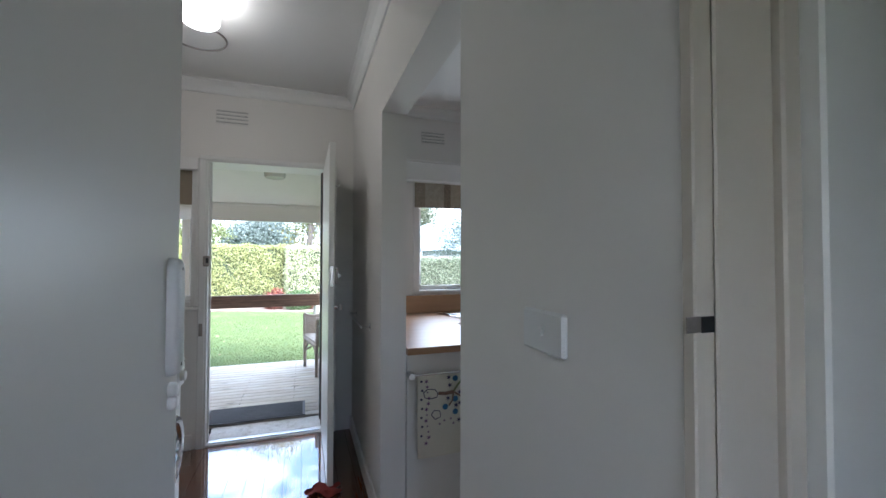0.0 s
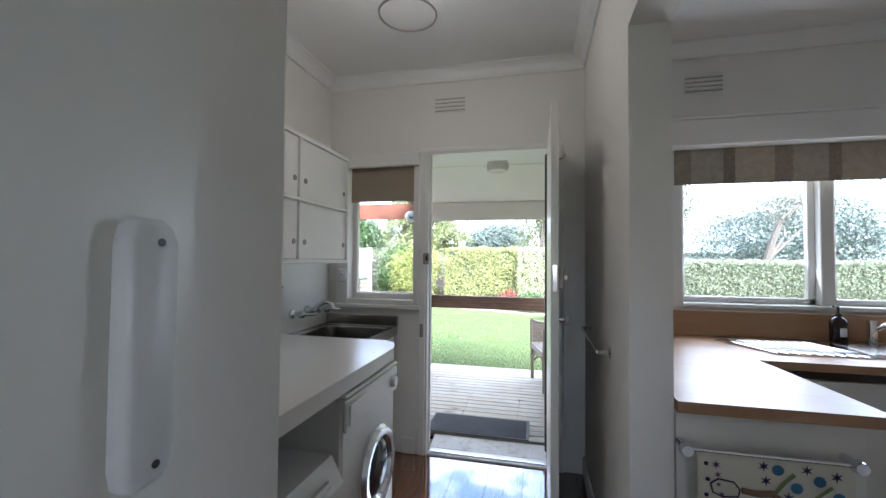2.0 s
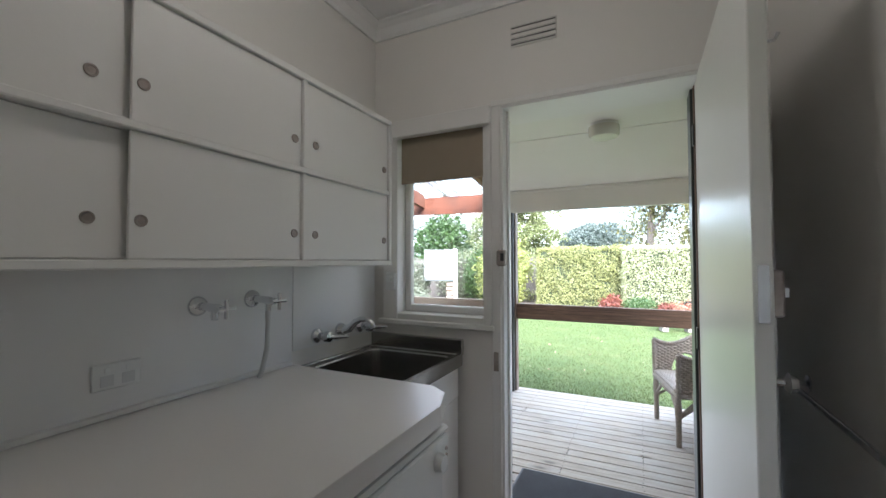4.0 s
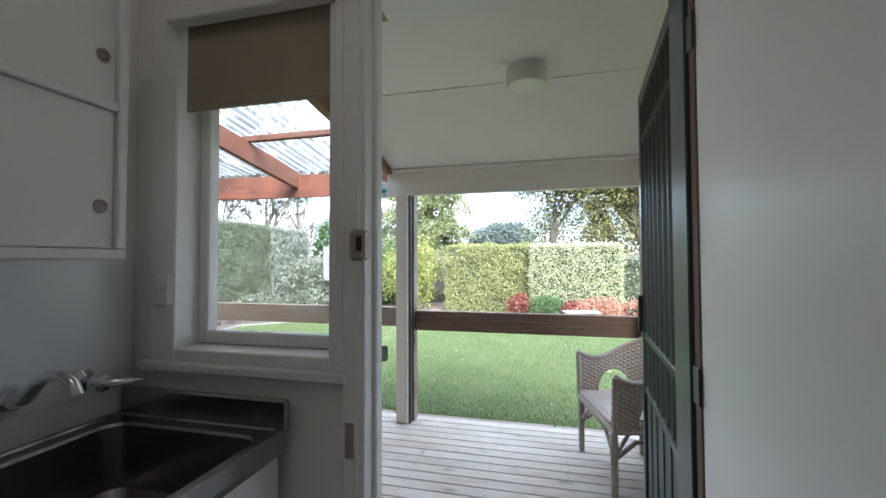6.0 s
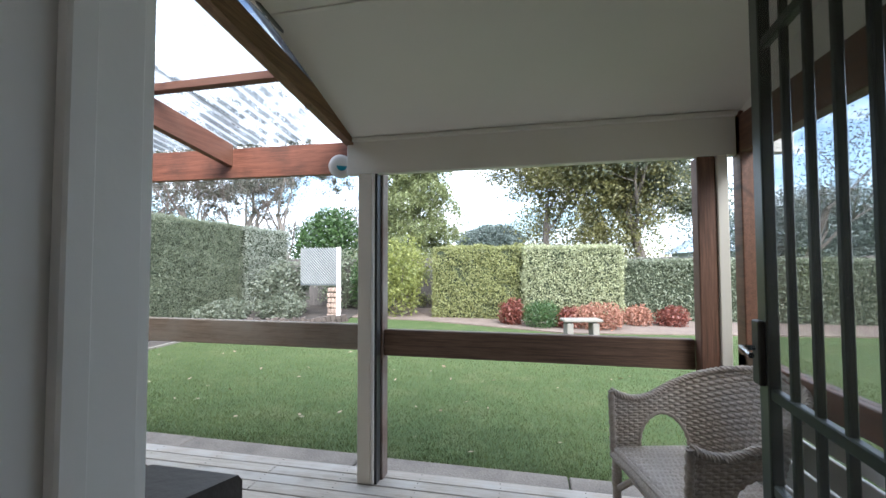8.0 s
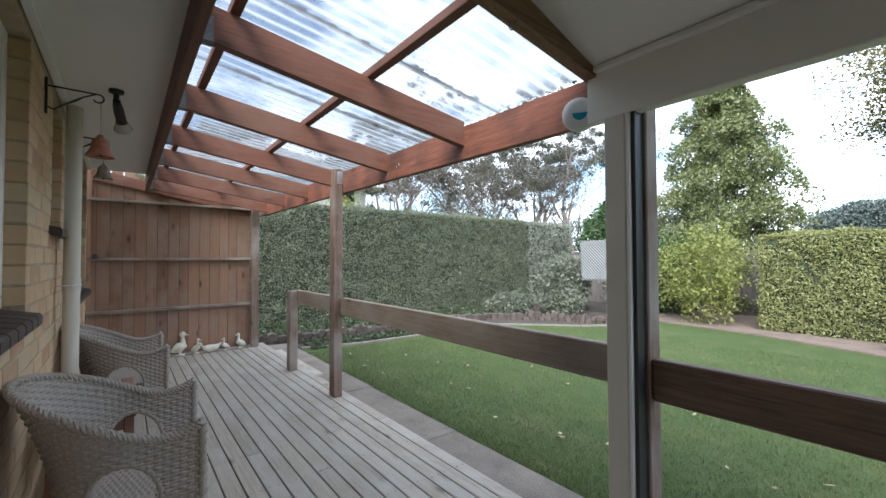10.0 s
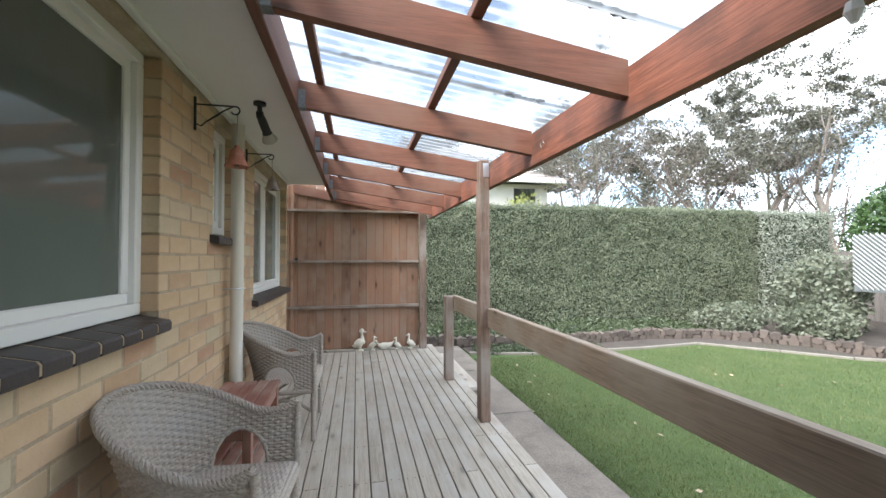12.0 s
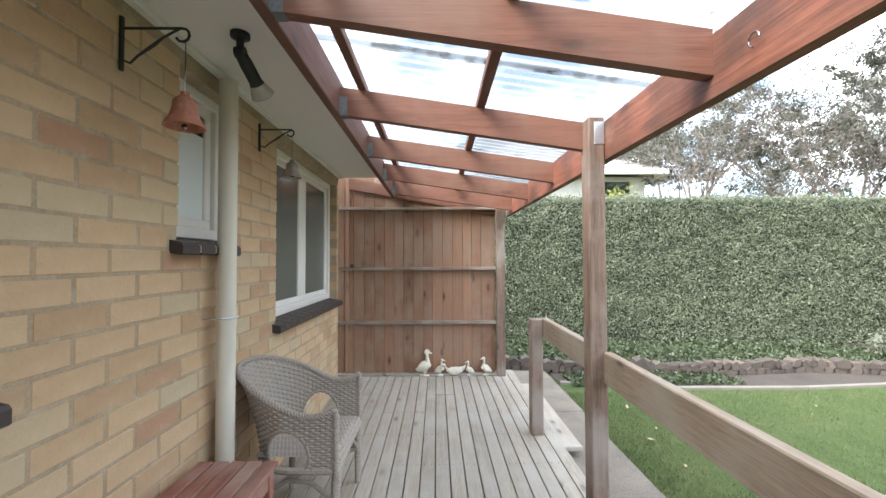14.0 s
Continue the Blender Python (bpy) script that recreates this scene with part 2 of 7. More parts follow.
def sheen(nt, power, most):
    """Gloss that grows towards a glancing view, alike on both sides."""
    lw_ = node(nt, "ShaderNodeLayerWeight", Blend=0.5)
    up = node(nt, "ShaderNodeMath")
    up.operation = "POWER"
    up.inputs[1].default_value = power
    by = node(nt, "ShaderNodeMath")
    by.operation = "MULTIPLY"
    by.inputs[1].default_value = most
    nt.links.new(lw_.outputs["Facing"], up.inputs[0])
    nt.links.new(up.outputs[0], by.inputs[0])
    return by.outputs[0]


def glass(name, tint=(1, 1, 1), gloss=0.025, clear=0.97):
    m = bpy.data.materials.new(name)
    m.use_nodes = True
    nt = m.node_tree
    nt.nodes.clear()
    out = nt.nodes.new("ShaderNodeOutputMaterial")
    tr = node(nt, "ShaderNodeBsdfTransparent", Color=(*shade(tint, clear), 1))
    gl = node(nt, "ShaderNodeBsdfGlossy", Roughness=0.02)
    mx = nt.nodes.new("ShaderNodeMixShader")
    add = node(nt, "ShaderNodeMath")
    add.operation = "ADD"
    add.inputs[1].default_value = gloss
    nt.links.new(sheen(nt, 4.0, 0.7), add.inputs[0])
    nt.links.new(add.outputs[0], mx.inputs[0])
    nt.links.new(tr.outputs[0], mx.inputs[1])
    nt.links.new(gl.outputs[0], mx.inputs[2])
    nt.links.new(mx.outputs[0], out.inputs[0])
    return m


def leafy(name, dark, light, thin=0.35):
    """Leaves: colour by island, part of the light passing through."""
    m = bpy.data.materials.new(name)
    m.use_nodes = True
    nt = m.node_tree
    bsdf = nt.nodes["Principled BSDF"]
    geo = nt.nodes.new("ShaderNodeNewGeometry")
    col = ramp(nt, geo.outputs["Random Per Island"], [(0, dark), (0.6, light), (1, shade(light, 1.35))])
    broad = noise_of(nt, coords(nt), 1.3, 3)
    col = mix(nt, 0.5, col, mix(nt, broad, shade(dark, 0.8), shade(light, 1.2)))
    nt.links.new(col, bsdf.inputs["Base Color"])
    bsdf.inputs["Roughness"].default_value = 0.45
    tl = nt.nodes.new("ShaderNodeBsdfTranslucent")
    nt.links.new(col, tl.inputs["Color"])
    mx = node(nt, "ShaderNodeMixShader", Fac=thin)
    nt.links.new(bsdf.outputs[0], mx.inputs[1])
    nt.links.new(tl.outputs[0], mx.inputs[2])
    nt.links.new(mx.outputs[0], nt.nodes["Material Output"].inputs[0])
    return m


def glowing(name, colour, strength):
    def build(nt, bsdf):
        bsdf.inputs["Base Color"].default_value = (*colour, 1)
        bsdf.inputs["Emission Color"].default_value = (*colour, 1)
        bsdf.inputs["Emission Strength"].default_value = strength

    return material(name, build)


WHITE = surface("white_paint", (0.78, 0.76, 0.73), 0.45, 0.03, 0.8, 90, 0.05)
PLASTER = surface("plaster_paint", (0.76, 0.73, 0.69), 0.6, 0.035, 0.6, 140, 0.08)
CEILING = surface("ceiling_paint", (0.8, 0.79, 0.77), 0.7, 0.025, 0.6, 120, 0.05)
GLOSSY = surface("gloss_door_paint", (0.76, 0.75, 0.71), 0.34, 0.025, 0.9, 40, 0.03)
CREAM = surface("cream_paint", (0.62, 0.58, 0.5), 0.5, 0.06, 1.5, 90, 0.08)
SOFFIT = surface("soffit_paint", (0.78, 0.76, 0.71), 0.6, 0.04, 0.9, 60, 0.06)
LAMINATE = surface("laminate", (0.72, 0.69, 0.66), 0.28, 0.02, 1.2, 120, 0.02)
SPLASH = surface("splashback", (0.78, 0.77, 0.76), 0.12, 0.02, 1.0, 60, 0.02)
APPLIANCE = surface("appliance_enamel", (0.8, 0.8, 0.78), 0.25, 0.02, 1.2, 80, 0.02)
PLASTIC = surface("grey_plastic", (0.62, 0.62, 0.62), 0.35, 0.05, 2, 80, 0.04)
WHITE_PLASTIC = surface("white_plastic", (0.75, 0.75, 0.74), 0.3, 0.03, 2, 60, 0.03)
CHROME = surface("chrome", (0.75, 0.76, 0.78), 0.12, 0.05, 3, 60, 0.03, metal=1.0)
STEEL = surface("dull_steel", (0.34, 0.325, 0.31), 0.27, 0.15, 4, 90, 0.08, metal=1.0)
GALV = surface("galvanised_steel", (0.6, 0.63, 0.66), 0.4, 0.15, 12, 90, 0.1, metal=1.0)
BLACK = surface("black_metal", (0.018, 0.02, 0.022), 0.5, 0.25, 4, 90, 0.1)
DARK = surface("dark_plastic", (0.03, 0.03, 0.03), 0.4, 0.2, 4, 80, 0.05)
MAT = surface("door_mat_bristle", (0.035, 0.036, 0.04), 0.95, 0.3, 6, 260, 0.9)
BLIND = surface("blind_cloth", (0.33, 0.27, 0.2), 0.9, 0.06, 3, 220, 0.3)
PORCELAIN = surface("aged_plaster", (0.66, 0.62, 0.52), 0.6, 0.12, 9, 70, 0.2, stain=(0.4, 0.33, 0.24))
TERRACOTTA = surface("terracotta", (0.42, 0.17, 0.11), 0.75, 0.2, 14, 90, 0.25, stain=(0.5, 0.34, 0.27))
PEWTER = surface("worn_tin", (0.35, 0.3, 0.27), 0.5, 0.2, 14, 90, 0.2, metal=0.6)
CONCRETE = surface("path_concrete", (0.165, 0.14, 0.115), 0.95, 0.4, 2.6, 70, 1.0, stain=(0.1, 0.088, 0.07))
STONE = surface("garden_stone", (0.085, 0.066, 0.054), 0.95, 0.45, 9, 40, 1.0, rand=0.6)
SOIL = surface("mulch_soil", (0.05, 0.039, 0.031), 1.0, 0.35, 3, 60, 0.9)
BARK = surface("bark", (0.12, 0.1, 0.085), 0.95, 0.3, 3, 40, 0.8, stretch=(4, 4, 1))
SILL = surface("sill_brick", (0.045, 0.036, 0.035), 0.45, 0.25, 7, 60, 0.3, rand=0.25)
MORTAR = surface("mortar", (0.4, 0.31, 0.21), 0.95, 0.25, 5, 120, 0.6, stain=(0.5, 0.44, 0.35))
FLOORBOARD = timber("polished_floorboard", (0.09, 0.028, 0.012), (0.2, 0.075, 0.03), "y", 0.07, 0.3, None, 0.03)
DECKING = timber("weathered_decking", (0.24, 0.2, 0.155), (0.4, 0.355, 0.295), "x", 0.75, 0.28, (0.37, 0.345, 0.31))
PINE = timber("stained_pine", (0.105, 0.04, 0.024), (0.225, 0.088, 0.053), "y", 0.6, 0.3, (0.2, 0.105, 0.07))
PINE_X = timber("stained_pine_long", (0.085, 0.034, 0.021), (0.19, 0.078, 0.048), "x", 0.6, 0.25, (0.15, 0.075, 0.05))
POSTWOOD = timber("weathered_post", (0.06, 0.036, 0.026), (0.235, 0.155, 0.115), "z", 0.75, 0.2, (0.28, 0.245, 0.215), 0.6)
RAILWOOD = timber("weathered_rail", (0.13, 0.093, 0.064), (0.27, 0.21, 0.155), "x", 0.75, 0.15, (0.27, 0.235, 0.19))
FENCEWOOD = timber("fence_board", (0.13, 0.062, 0.037), (0.4, 0.225, 0.14), "z", 0.8, 0.72, (0.3, 0.21, 0.155), 0.5)
TABLEWOOD = timber("red_table_slat", (0.13, 0.04, 0.025), (0.34, 0.14, 0.095), "y", 0.6, 0.35, (0.32, 0.18, 0.14))
BENCHWOOD = surface("beech_laminate", (0.42, 0.245, 0.13), 0.4, 0.08, 3, 90, 0.03, stretch=(1, 8, 8))
GLASS = glass("window_glass")
DARKGLASS = glass("reflecting_glass", (0.62, 0.66, 0.62), 0.05, 0.95)


def brick_build(nt, bsdf):
    v = coords(nt)
    info = nt.nodes.new("ShaderNodeObjectInfo")
    geo = nt.nodes.new("ShaderNodeNewGeometry")
    add = node(nt, "ShaderNodeMath")
    add.operation = "ADD"
    nt.links.new(info.outputs["Random"], add.inputs[0])
    nt.links.new(geo.outputs["Random Per Island"], add.inputs[1])
    fr = node(nt, "ShaderNodeMath")
    fr.operation = "FRACT"
    nt.links.new(add.outputs[0], fr.inputs[0])
    base = ramp(nt, fr.outputs[0], [(0.0, (0.46, 0.29, 0.17)), (0.3, (0.57, 0.39, 0.23)), (0.62, (0.62, 0.44, 0.27)), (0.88, (0.5, 0.43, 0.29)), (0.93, (0.46, 0.3, 0.18)), (0.98, (0.4, 0.21, 0.13)), (1.0, (0.42, 0.23, 0.14))])
    fine, big = noise_of(nt, v, 55, 6, 0.7), noise_of(nt, v, 5, 6, 0.65)
    col = mix(nt, 0.35, base, ramp(nt, big, [(0.3, (0.33, 0.215, 0.13)), (0.7, (0.66, 0.5, 0.33))]))
    col = mix(nt, ramp(nt, fine, [(0.6, (0, 0, 0)), (0.75, (0.35, 0.35, 0.35))]), col, (0.22, 0.15, 0.1))
    nt.links.new(col, bsdf.inputs["Base Color"])
    bsdf.inputs["Roughness"].default_value = 0.85
    smear = noise_of(nt, coords(nt, (1, 1, 2.2)), 9, 6, 0.7)
    col = mix(nt, ramp(nt, smear, [(0.6, (0, 0, 0)), (0.72, (0.45, 0.45, 0.45))]), col, (0.56, 0.47, 0.34))
    nt.links.new(col, bsdf.inputs["Base Color"])
    bump(nt, bsdf, fine, 0.5, 0.006)


BRICK = material("cream_brick", brick_build)


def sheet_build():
    m = bpy.data.materials.new("sky_dimmed_sheet")
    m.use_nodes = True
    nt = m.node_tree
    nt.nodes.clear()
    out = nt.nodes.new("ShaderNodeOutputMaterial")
    # Grey tint holds back the bright sky seen through the sheet.
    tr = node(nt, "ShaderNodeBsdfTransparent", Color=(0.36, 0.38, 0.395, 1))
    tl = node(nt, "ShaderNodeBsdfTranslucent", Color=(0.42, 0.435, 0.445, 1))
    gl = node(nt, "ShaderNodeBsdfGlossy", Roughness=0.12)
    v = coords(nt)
    dirt_and_shade = ramp(nt, noise_of(nt, coords(nt, (3, 0.7, 1)), 2.4, 6, 0.65), [(0.3, (0.4, 0.4, 0.4)), (0.75, (0.7, 0.7, 0.7))])
    # Bands paint the corrugations' light and dark into the colour.
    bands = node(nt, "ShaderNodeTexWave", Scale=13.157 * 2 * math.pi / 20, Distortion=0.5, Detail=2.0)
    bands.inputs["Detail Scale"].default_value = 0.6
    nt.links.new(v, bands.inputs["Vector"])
    dirt_and_shade = mix(nt, 0.55, dirt_and_shade, ramp(nt, bands.outputs["Fac"], [(0.1, (0.0, 0.0, 0.0)), (0.6, (0.95, 0.95, 0.95))]))
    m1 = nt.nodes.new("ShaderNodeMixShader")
    nt.links.new(dirt_and_shade, m1.inputs[0])
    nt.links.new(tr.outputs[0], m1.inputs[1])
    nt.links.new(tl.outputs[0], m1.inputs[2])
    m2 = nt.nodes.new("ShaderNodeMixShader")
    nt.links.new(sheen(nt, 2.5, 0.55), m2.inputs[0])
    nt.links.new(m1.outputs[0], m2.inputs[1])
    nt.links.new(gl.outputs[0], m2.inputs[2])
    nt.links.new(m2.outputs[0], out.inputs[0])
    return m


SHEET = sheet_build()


def wicker_build(nt, bsdf):
    v = coords(nt)
    fine, big = noise_of(nt, v, 110, 4, 0.7), noise_of(nt, v, 7, 4)
    col = ramp(nt, fine, [(0.28, (0.2, 0.165, 0.135)), (0.66, (0.43, 0.375, 0.32))])
    col = mix(nt, ramp(nt, big, [(0.4, (0, 0, 0)), (0.7, (0.6, 0.6, 0.6))]), col, (0.34, 0.31, 0.285))
    nt.links.new(col, bsdf.inputs["Base Color"])
    bsdf.inputs["Roughness"].default_value = 0.75
    bump(nt, bsdf, fine, 0.4, 0.003)


WICKER = material("grey_wicker", wicker_build)


def lawn_build(nt, bsdf):
    v = coords(nt)
    big, mid, fine = noise_of(nt, v, 0.35, 4), noise_of(nt, v, 2.2, 5, 0.65), noise_of(nt, v, 90, 4, 0.7)
    col = ramp(nt, mid, [(0.28, (0.026, 0.048, 0.012)), (0.5, (0.061, 0.094, 0.026)), (0.62, (0.11, 0.12, 0.045)), (0.74, (0.25, 0.215, 0.11))])
    col = mix(nt, 0.4, col, ramp(nt, big, [(0.35, (0.052, 0.088, 0.026)), (0.7, (0.103, 0.128, 0.043))]))
    col = mix(nt, 0.45, col, ramp(nt, fine, [(0.3, (0.030, 0.048, 0.015)), (0.7, (0.129, 0.176, 0.065))]))
    nt.links.new(col, bsdf.inputs["Base Color"])
    bsdf.inputs["Roughness"].default_value = 0.8
    bsdf.inputs["Specular IOR Level"].default_value = 0.2
    bump(nt, bsdf, fine, 0.9, 0.03)


LAWN = material("lawn", lawn_build)
for key, value in (("Coat Weight", 1.0), ("Coat Roughness", 0.03), ("Coat IOR", 1.6)):
    FLOORBOARD.node_tree.nodes["Principled BSDF"].inputs[key].default_value = value
DARKRAIL = timber("dark_rail", (0.055, 0.03, 0.018), (0.2, 0.12, 0.078), "x", 0.6, 0.1)
GRASS = leafy("grass_blade", (0.033, 0.055, 0.015), (0.135, 0.16, 0.055), 0.3)
HEDGE_LEAF = leafy("hedge_leaf", (0.075, 0.09, 0.055), (0.225, 0.245, 0.16), 0.3)
HEDGE_SILVER = leafy("silvery_hedge_leaf", (0.14, 0.15, 0.115), (0.33, 0.35, 0.28), 0.3)
HEDGE_OLIVE = leafy("olive_hedge_leaf", (0.11, 0.12, 0.042), (0.31, 0.315, 0.125), 0.3)
HEDGE_PALE = leafy("variegated_hedge_leaf", (0.17, 0.185, 0.095), (0.43, 0.44, 0.26), 0.3)
LEAF_YELLOW = leafy("yellow_green_leaf", (0.1, 0.135, 0.04), (0.33, 0.34, 0.1), 0.45)
LEAF_RED = leafy("red_leaf", (0.1, 0.03, 0.022), (0.25, 0.08, 0.055), 0.35)
LEAF_PINK = leafy("bronze_leaf", (0.19, 0.08, 0.05), (0.42, 0.21, 0.14), 0.35)
LEAF_DARK = leafy("dark_leaf", (0.02, 0.05, 0.016), (0.07, 0.12, 0.035), 0.3)
LEAF_CONIFER = leafy("conifer_leaf", (0.065, 0.085, 0.034), (0.22, 0.24, 0.1), 0.35)
LEAF_GUM = leafy("gum_leaf", (0.06, 0.08, 0.05), (0.19, 0.2, 0.14), 0.35)
LEAF_AUTUMN = leafy("autumn_leaf", (0.06, 0.07, 0.03), (0.19, 0.17, 0.06), 0.3)
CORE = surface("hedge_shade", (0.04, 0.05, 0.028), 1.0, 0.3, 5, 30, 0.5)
LEAF_DUSK = leafy("dusky_gum_leaf", (0.045, 0.048, 0.036), (0.12, 0.115, 0.085), 0.25)
# Dark for the shade at the hedge's foot; also used for ground cover.
IVY = leafy("ivy_leaf", (0.02, 0.032, 0.014), (0.075, 0.095, 0.045), 0.2)
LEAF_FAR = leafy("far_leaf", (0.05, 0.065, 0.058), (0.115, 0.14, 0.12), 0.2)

# ---- the house: large structure ----
WALL_HOLES = [(-1.95, -0.72, 1.06, 2.2), (-3.06, -2.62, 1.46, 2.16), (-5.15, -3.6, 0.98, 2.15), (-0.42, 0.2, 1.03, 2.06), (0.242, 1.12, 0.0, 2.075), (1.8, 3.62, 1.06, 2.1)]
WEST = -5.22
DECK_Z, GROUND = 0.06, -0.15
BRICK_HOLES = [(a, b, c - 0.02, d) if c > 0.1 else (0.207, 1.14, 0.0, d) for a, b, c, d in WALL_HOLES]

structure("wall_north", wall_geo("x", WEST, 4.6, 0.0, 2.66, 4.70, 4.79, WALL_HOLES), PLASTER, "white painted plaster wall with windows and back door", "wall")
structure("wall_brick", wall_geo("x", WEST, 4.7, -0.4, 2.245, 4.84, 4.948, [(a - 0.008, b + 0.008, c, d) for a, b, c, d in BRICK_HOLES]), MORTAR, "cream brick outer wall with pale mortar joints", "wall")
structure("wall_cavity", wall_geo("x", WEST, 4.6, -0.4, 2.66, 4.79, 4.84, [(a - 0.002, b + 0.002, c - 0.002, d + 0.002) for a, b, c, d in WALL_HOLES]), WHITE, "white timber lining inside the wall openings", "wall")
structure("wall_east", wall_geo("y", 0.0, 4.70, 0.0, 2.66, 1.30, 1.43, [(2.33, 3.43, 0.0, 2.11), (0.82, 1.697, 0.0, 2.06)]), PLASTER, "white painted plaster wall with kitchen opening", "wall")
structure("wall_west", wall_geo("y", 2.5, 4.70, 0.0, 2.66, -0.60, -0.48), PLASTER, "white painted laundry side wall", "wall")
g = wall_geo("y", 0.0, 2.68, 0.0, 2.66, 0.40, 0.50)
g.box(-0.60, 0.40, 2.50, 2.60, 0.0, 2.66, 0)
structure("wall_hall", g, PLASTER, "white painted hallway wall", "wall")
# The hole is cut for the added fill window, out of view.
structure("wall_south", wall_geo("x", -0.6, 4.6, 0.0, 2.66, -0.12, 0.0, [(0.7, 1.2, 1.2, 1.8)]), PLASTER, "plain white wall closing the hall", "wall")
structure("wall_kitchen", wall_geo("y", 0.0, 4.70, 0.0, 2.66, 4.5, 4.6), PLASTER, "plain white wall closing the kitchen", "wall")
g = wall_geo("x", 1.43, 4.5, 0.0, 2.66, 1.70, 1.80)
structure("wall_kitchen_south", g, PLASTER, "plain white wall between kitchen and side room", "wall")
structure("ceiling", Geo().box(-0.6, 4.6, -0.12, 4.84, 2.64, 2.72, 0), CEILING, "white painted plaster ceiling", "ceiling")
structure("subfloor", Geo().box(-0.6, 4.6, -0.12, 4.84, -0.3, -0.02, 0), SOIL, "dark base under the floorboards", "floor")

# rooms behind the brick wall, dim
structure("wall_room_back", wall_geo("x", WEST, -0.6, 0.0, 2.66, 2.4, 2.5), PLASTER, "plain wall of the rooms behind the windows", "wall")
structure("wall_room_end", wall_geo("y", 2.5, 4.7, 0.0, 2.66, WEST - 0.1, WEST), PLASTER, "plain end wall of the house", "wall")
structure("ceiling_rooms", Geo().box(WEST - 0.1, -0.6, 2.4, 4.84, 2.64, 2.72, 0), CEILING, "white ceiling of the rooms behind the windows", "ceiling")
structure("floor_rooms", Geo().box(WEST - 0.1, -0.6, 2.4, 4.84, -0.1, 0.0, 0), FLOORBOARD, "dark floor of the rooms behind the windows", "floor")


def cornice(x0, y0, x1, y1, nx, ny):
    """A small coved cornice along one wall under the ceiling."""
    g = Geo()
    prof = [(0.0, 0.0), (0.012, 0.0), (0.016, 0.02), (0.035, 0.05), (0.06, 0.066), (0.075, 0.07), (0.075, 0.08), (0.0, 0.08)]
    a = [(x0 + nx * d, y0 + ny * d, 2.56 + h) for d, h in prof]
    b = [(x1 + nx * d, y1 + ny * d, 2.56 + h) for d, h in prof]
    n = len(prof)
    g.add(a + b, [(i, (i + 1) % n, n + (i + 1) % n, n + i) for i in range(n)] + [tuple(range(n)), tuple(range(n, 2 * n))])
    return structure("cornice", g, CEILING, "white coved plaster cornice", "cornice")


cornice(-0.48, 4.70, 1.30, 4.70, 0, -1)
cornice(1.30, 0.0, 1.30, 4.70, -1, 0)
cornice(-0.48, 2.6, -0.48, 4.70, 1, 0)
cornice(1.43, 4.70, 4.5, 4.70, 0, -1)


def skirting(x0, x1, y0, y1):
    structure("baseboard", Geo().box(x0, x1, y0, y1, 0.0, 0.11, 0.006), WHITE, "white painted skirting board", "skirting")


skirting(1.283, 1.30, 3.43, 4.70)
skirting(1.283, 1.30, 1.70, 2.33)
skirting(0.09, 0.19, 4.683, 4.70)

# back door opening: linings, architraves, sill
g = Geo()
g.box(0.244, 0.271, 4.69, 4.805, 0.0, 2.075, 0.002).box(1.07, 1.118, 4.69, 4.80, 0.0, 2.075, 0.002).box(0.244, 1.118, 4.69, 4.95, 2.058, 2.075, 0.002)
g.box(0.213, 0.258, 4.682, 4.70, 0.0, 2.07, 0.004).box(0.271, 0.283, 4.74, 4.76, 0.02, 2.058, 0.002).box(1.105, 1.17, 4.682, 4.70, 0.0, 2.07, 0.004).box(0.213, 1.17, 4.682, 4.70, 2.07, 2.10, 0.004)
structure("trim_back_door", g, WHITE, "white painted back door frame", "door frame")
g = Geo()
g.box(0.271, 1.07, 4.70, 4.80, -0.02, 0.012, 0.003)
g.prism([(4.80, 0.012), (4.935, 0.048), (4.935, 0.0), (4.80, -0.02)], "x", 0.271, 1.07)
structure("door_sill", g, surface("worn_sill_paint", (0.6, 0.58, 0.56), 0.3, 0.2, 4, 60, 0.2, stain=(0.3, 0.25, 0.2)), "worn pale timber door sill", "door sill")
g = Geo().box(0.29, 1.055, 4.722, 4.742, 0.012, 0.02, 0.003)
structure("threshold_strip", g, GALV, "metal threshold strip on the sill", "threshold")

structure("trim_screen_frame", Geo().box(1.056, 1.095, 4.838, 4.952, 0.05, 2.058, 0.003), surface("dark_jamb", (0.035, 0.042, 0.038), 0.4), "dark metal screen door frame in the opening", "door frame")
structure("trim_brown_stop", Geo().box(1.066, 1.11, 4.802, 4.837, 0.02, 2.058, 0.002), surface("brown_stop", (0.16, 0.1, 0.07), 0.7), "brown timber stop beside the hinge", "door frame")

# ---- eaves, porch roof, deck and ground ----
structure("soffit", Geo().box(WEST - 0.06, -0.47, 4.945, 5.45, 2.25, 2.27, 0), SOFFIT, "white painted eave lining", "eaves")
structure("soffit_bead", Geo().box(WEST, -0.47, 4.952, 4.99, 2.225, 2.25, 0.004), SOFFIT, "white bead where the eave meets the wall", "trim")
g = Geo()
g.prism([(4.945, 2.25), (5.90, 2.25), (6.72, 2.0), (6.72, 2.05), (5.90, 2.30), (4.945, 2.30)], "x", -0.42, 1.75)
structure("ceiling_porch", g, SOFFIT, "white painted sloping porch ceiling", "ceiling")
structure("ceiling_joint", Geo().box(-0.42, 1.75, 5.89, 5.91, 2.244, 2.25, 0.001), SOFFIT, "thin cover strip across the porch ceiling", "trim")
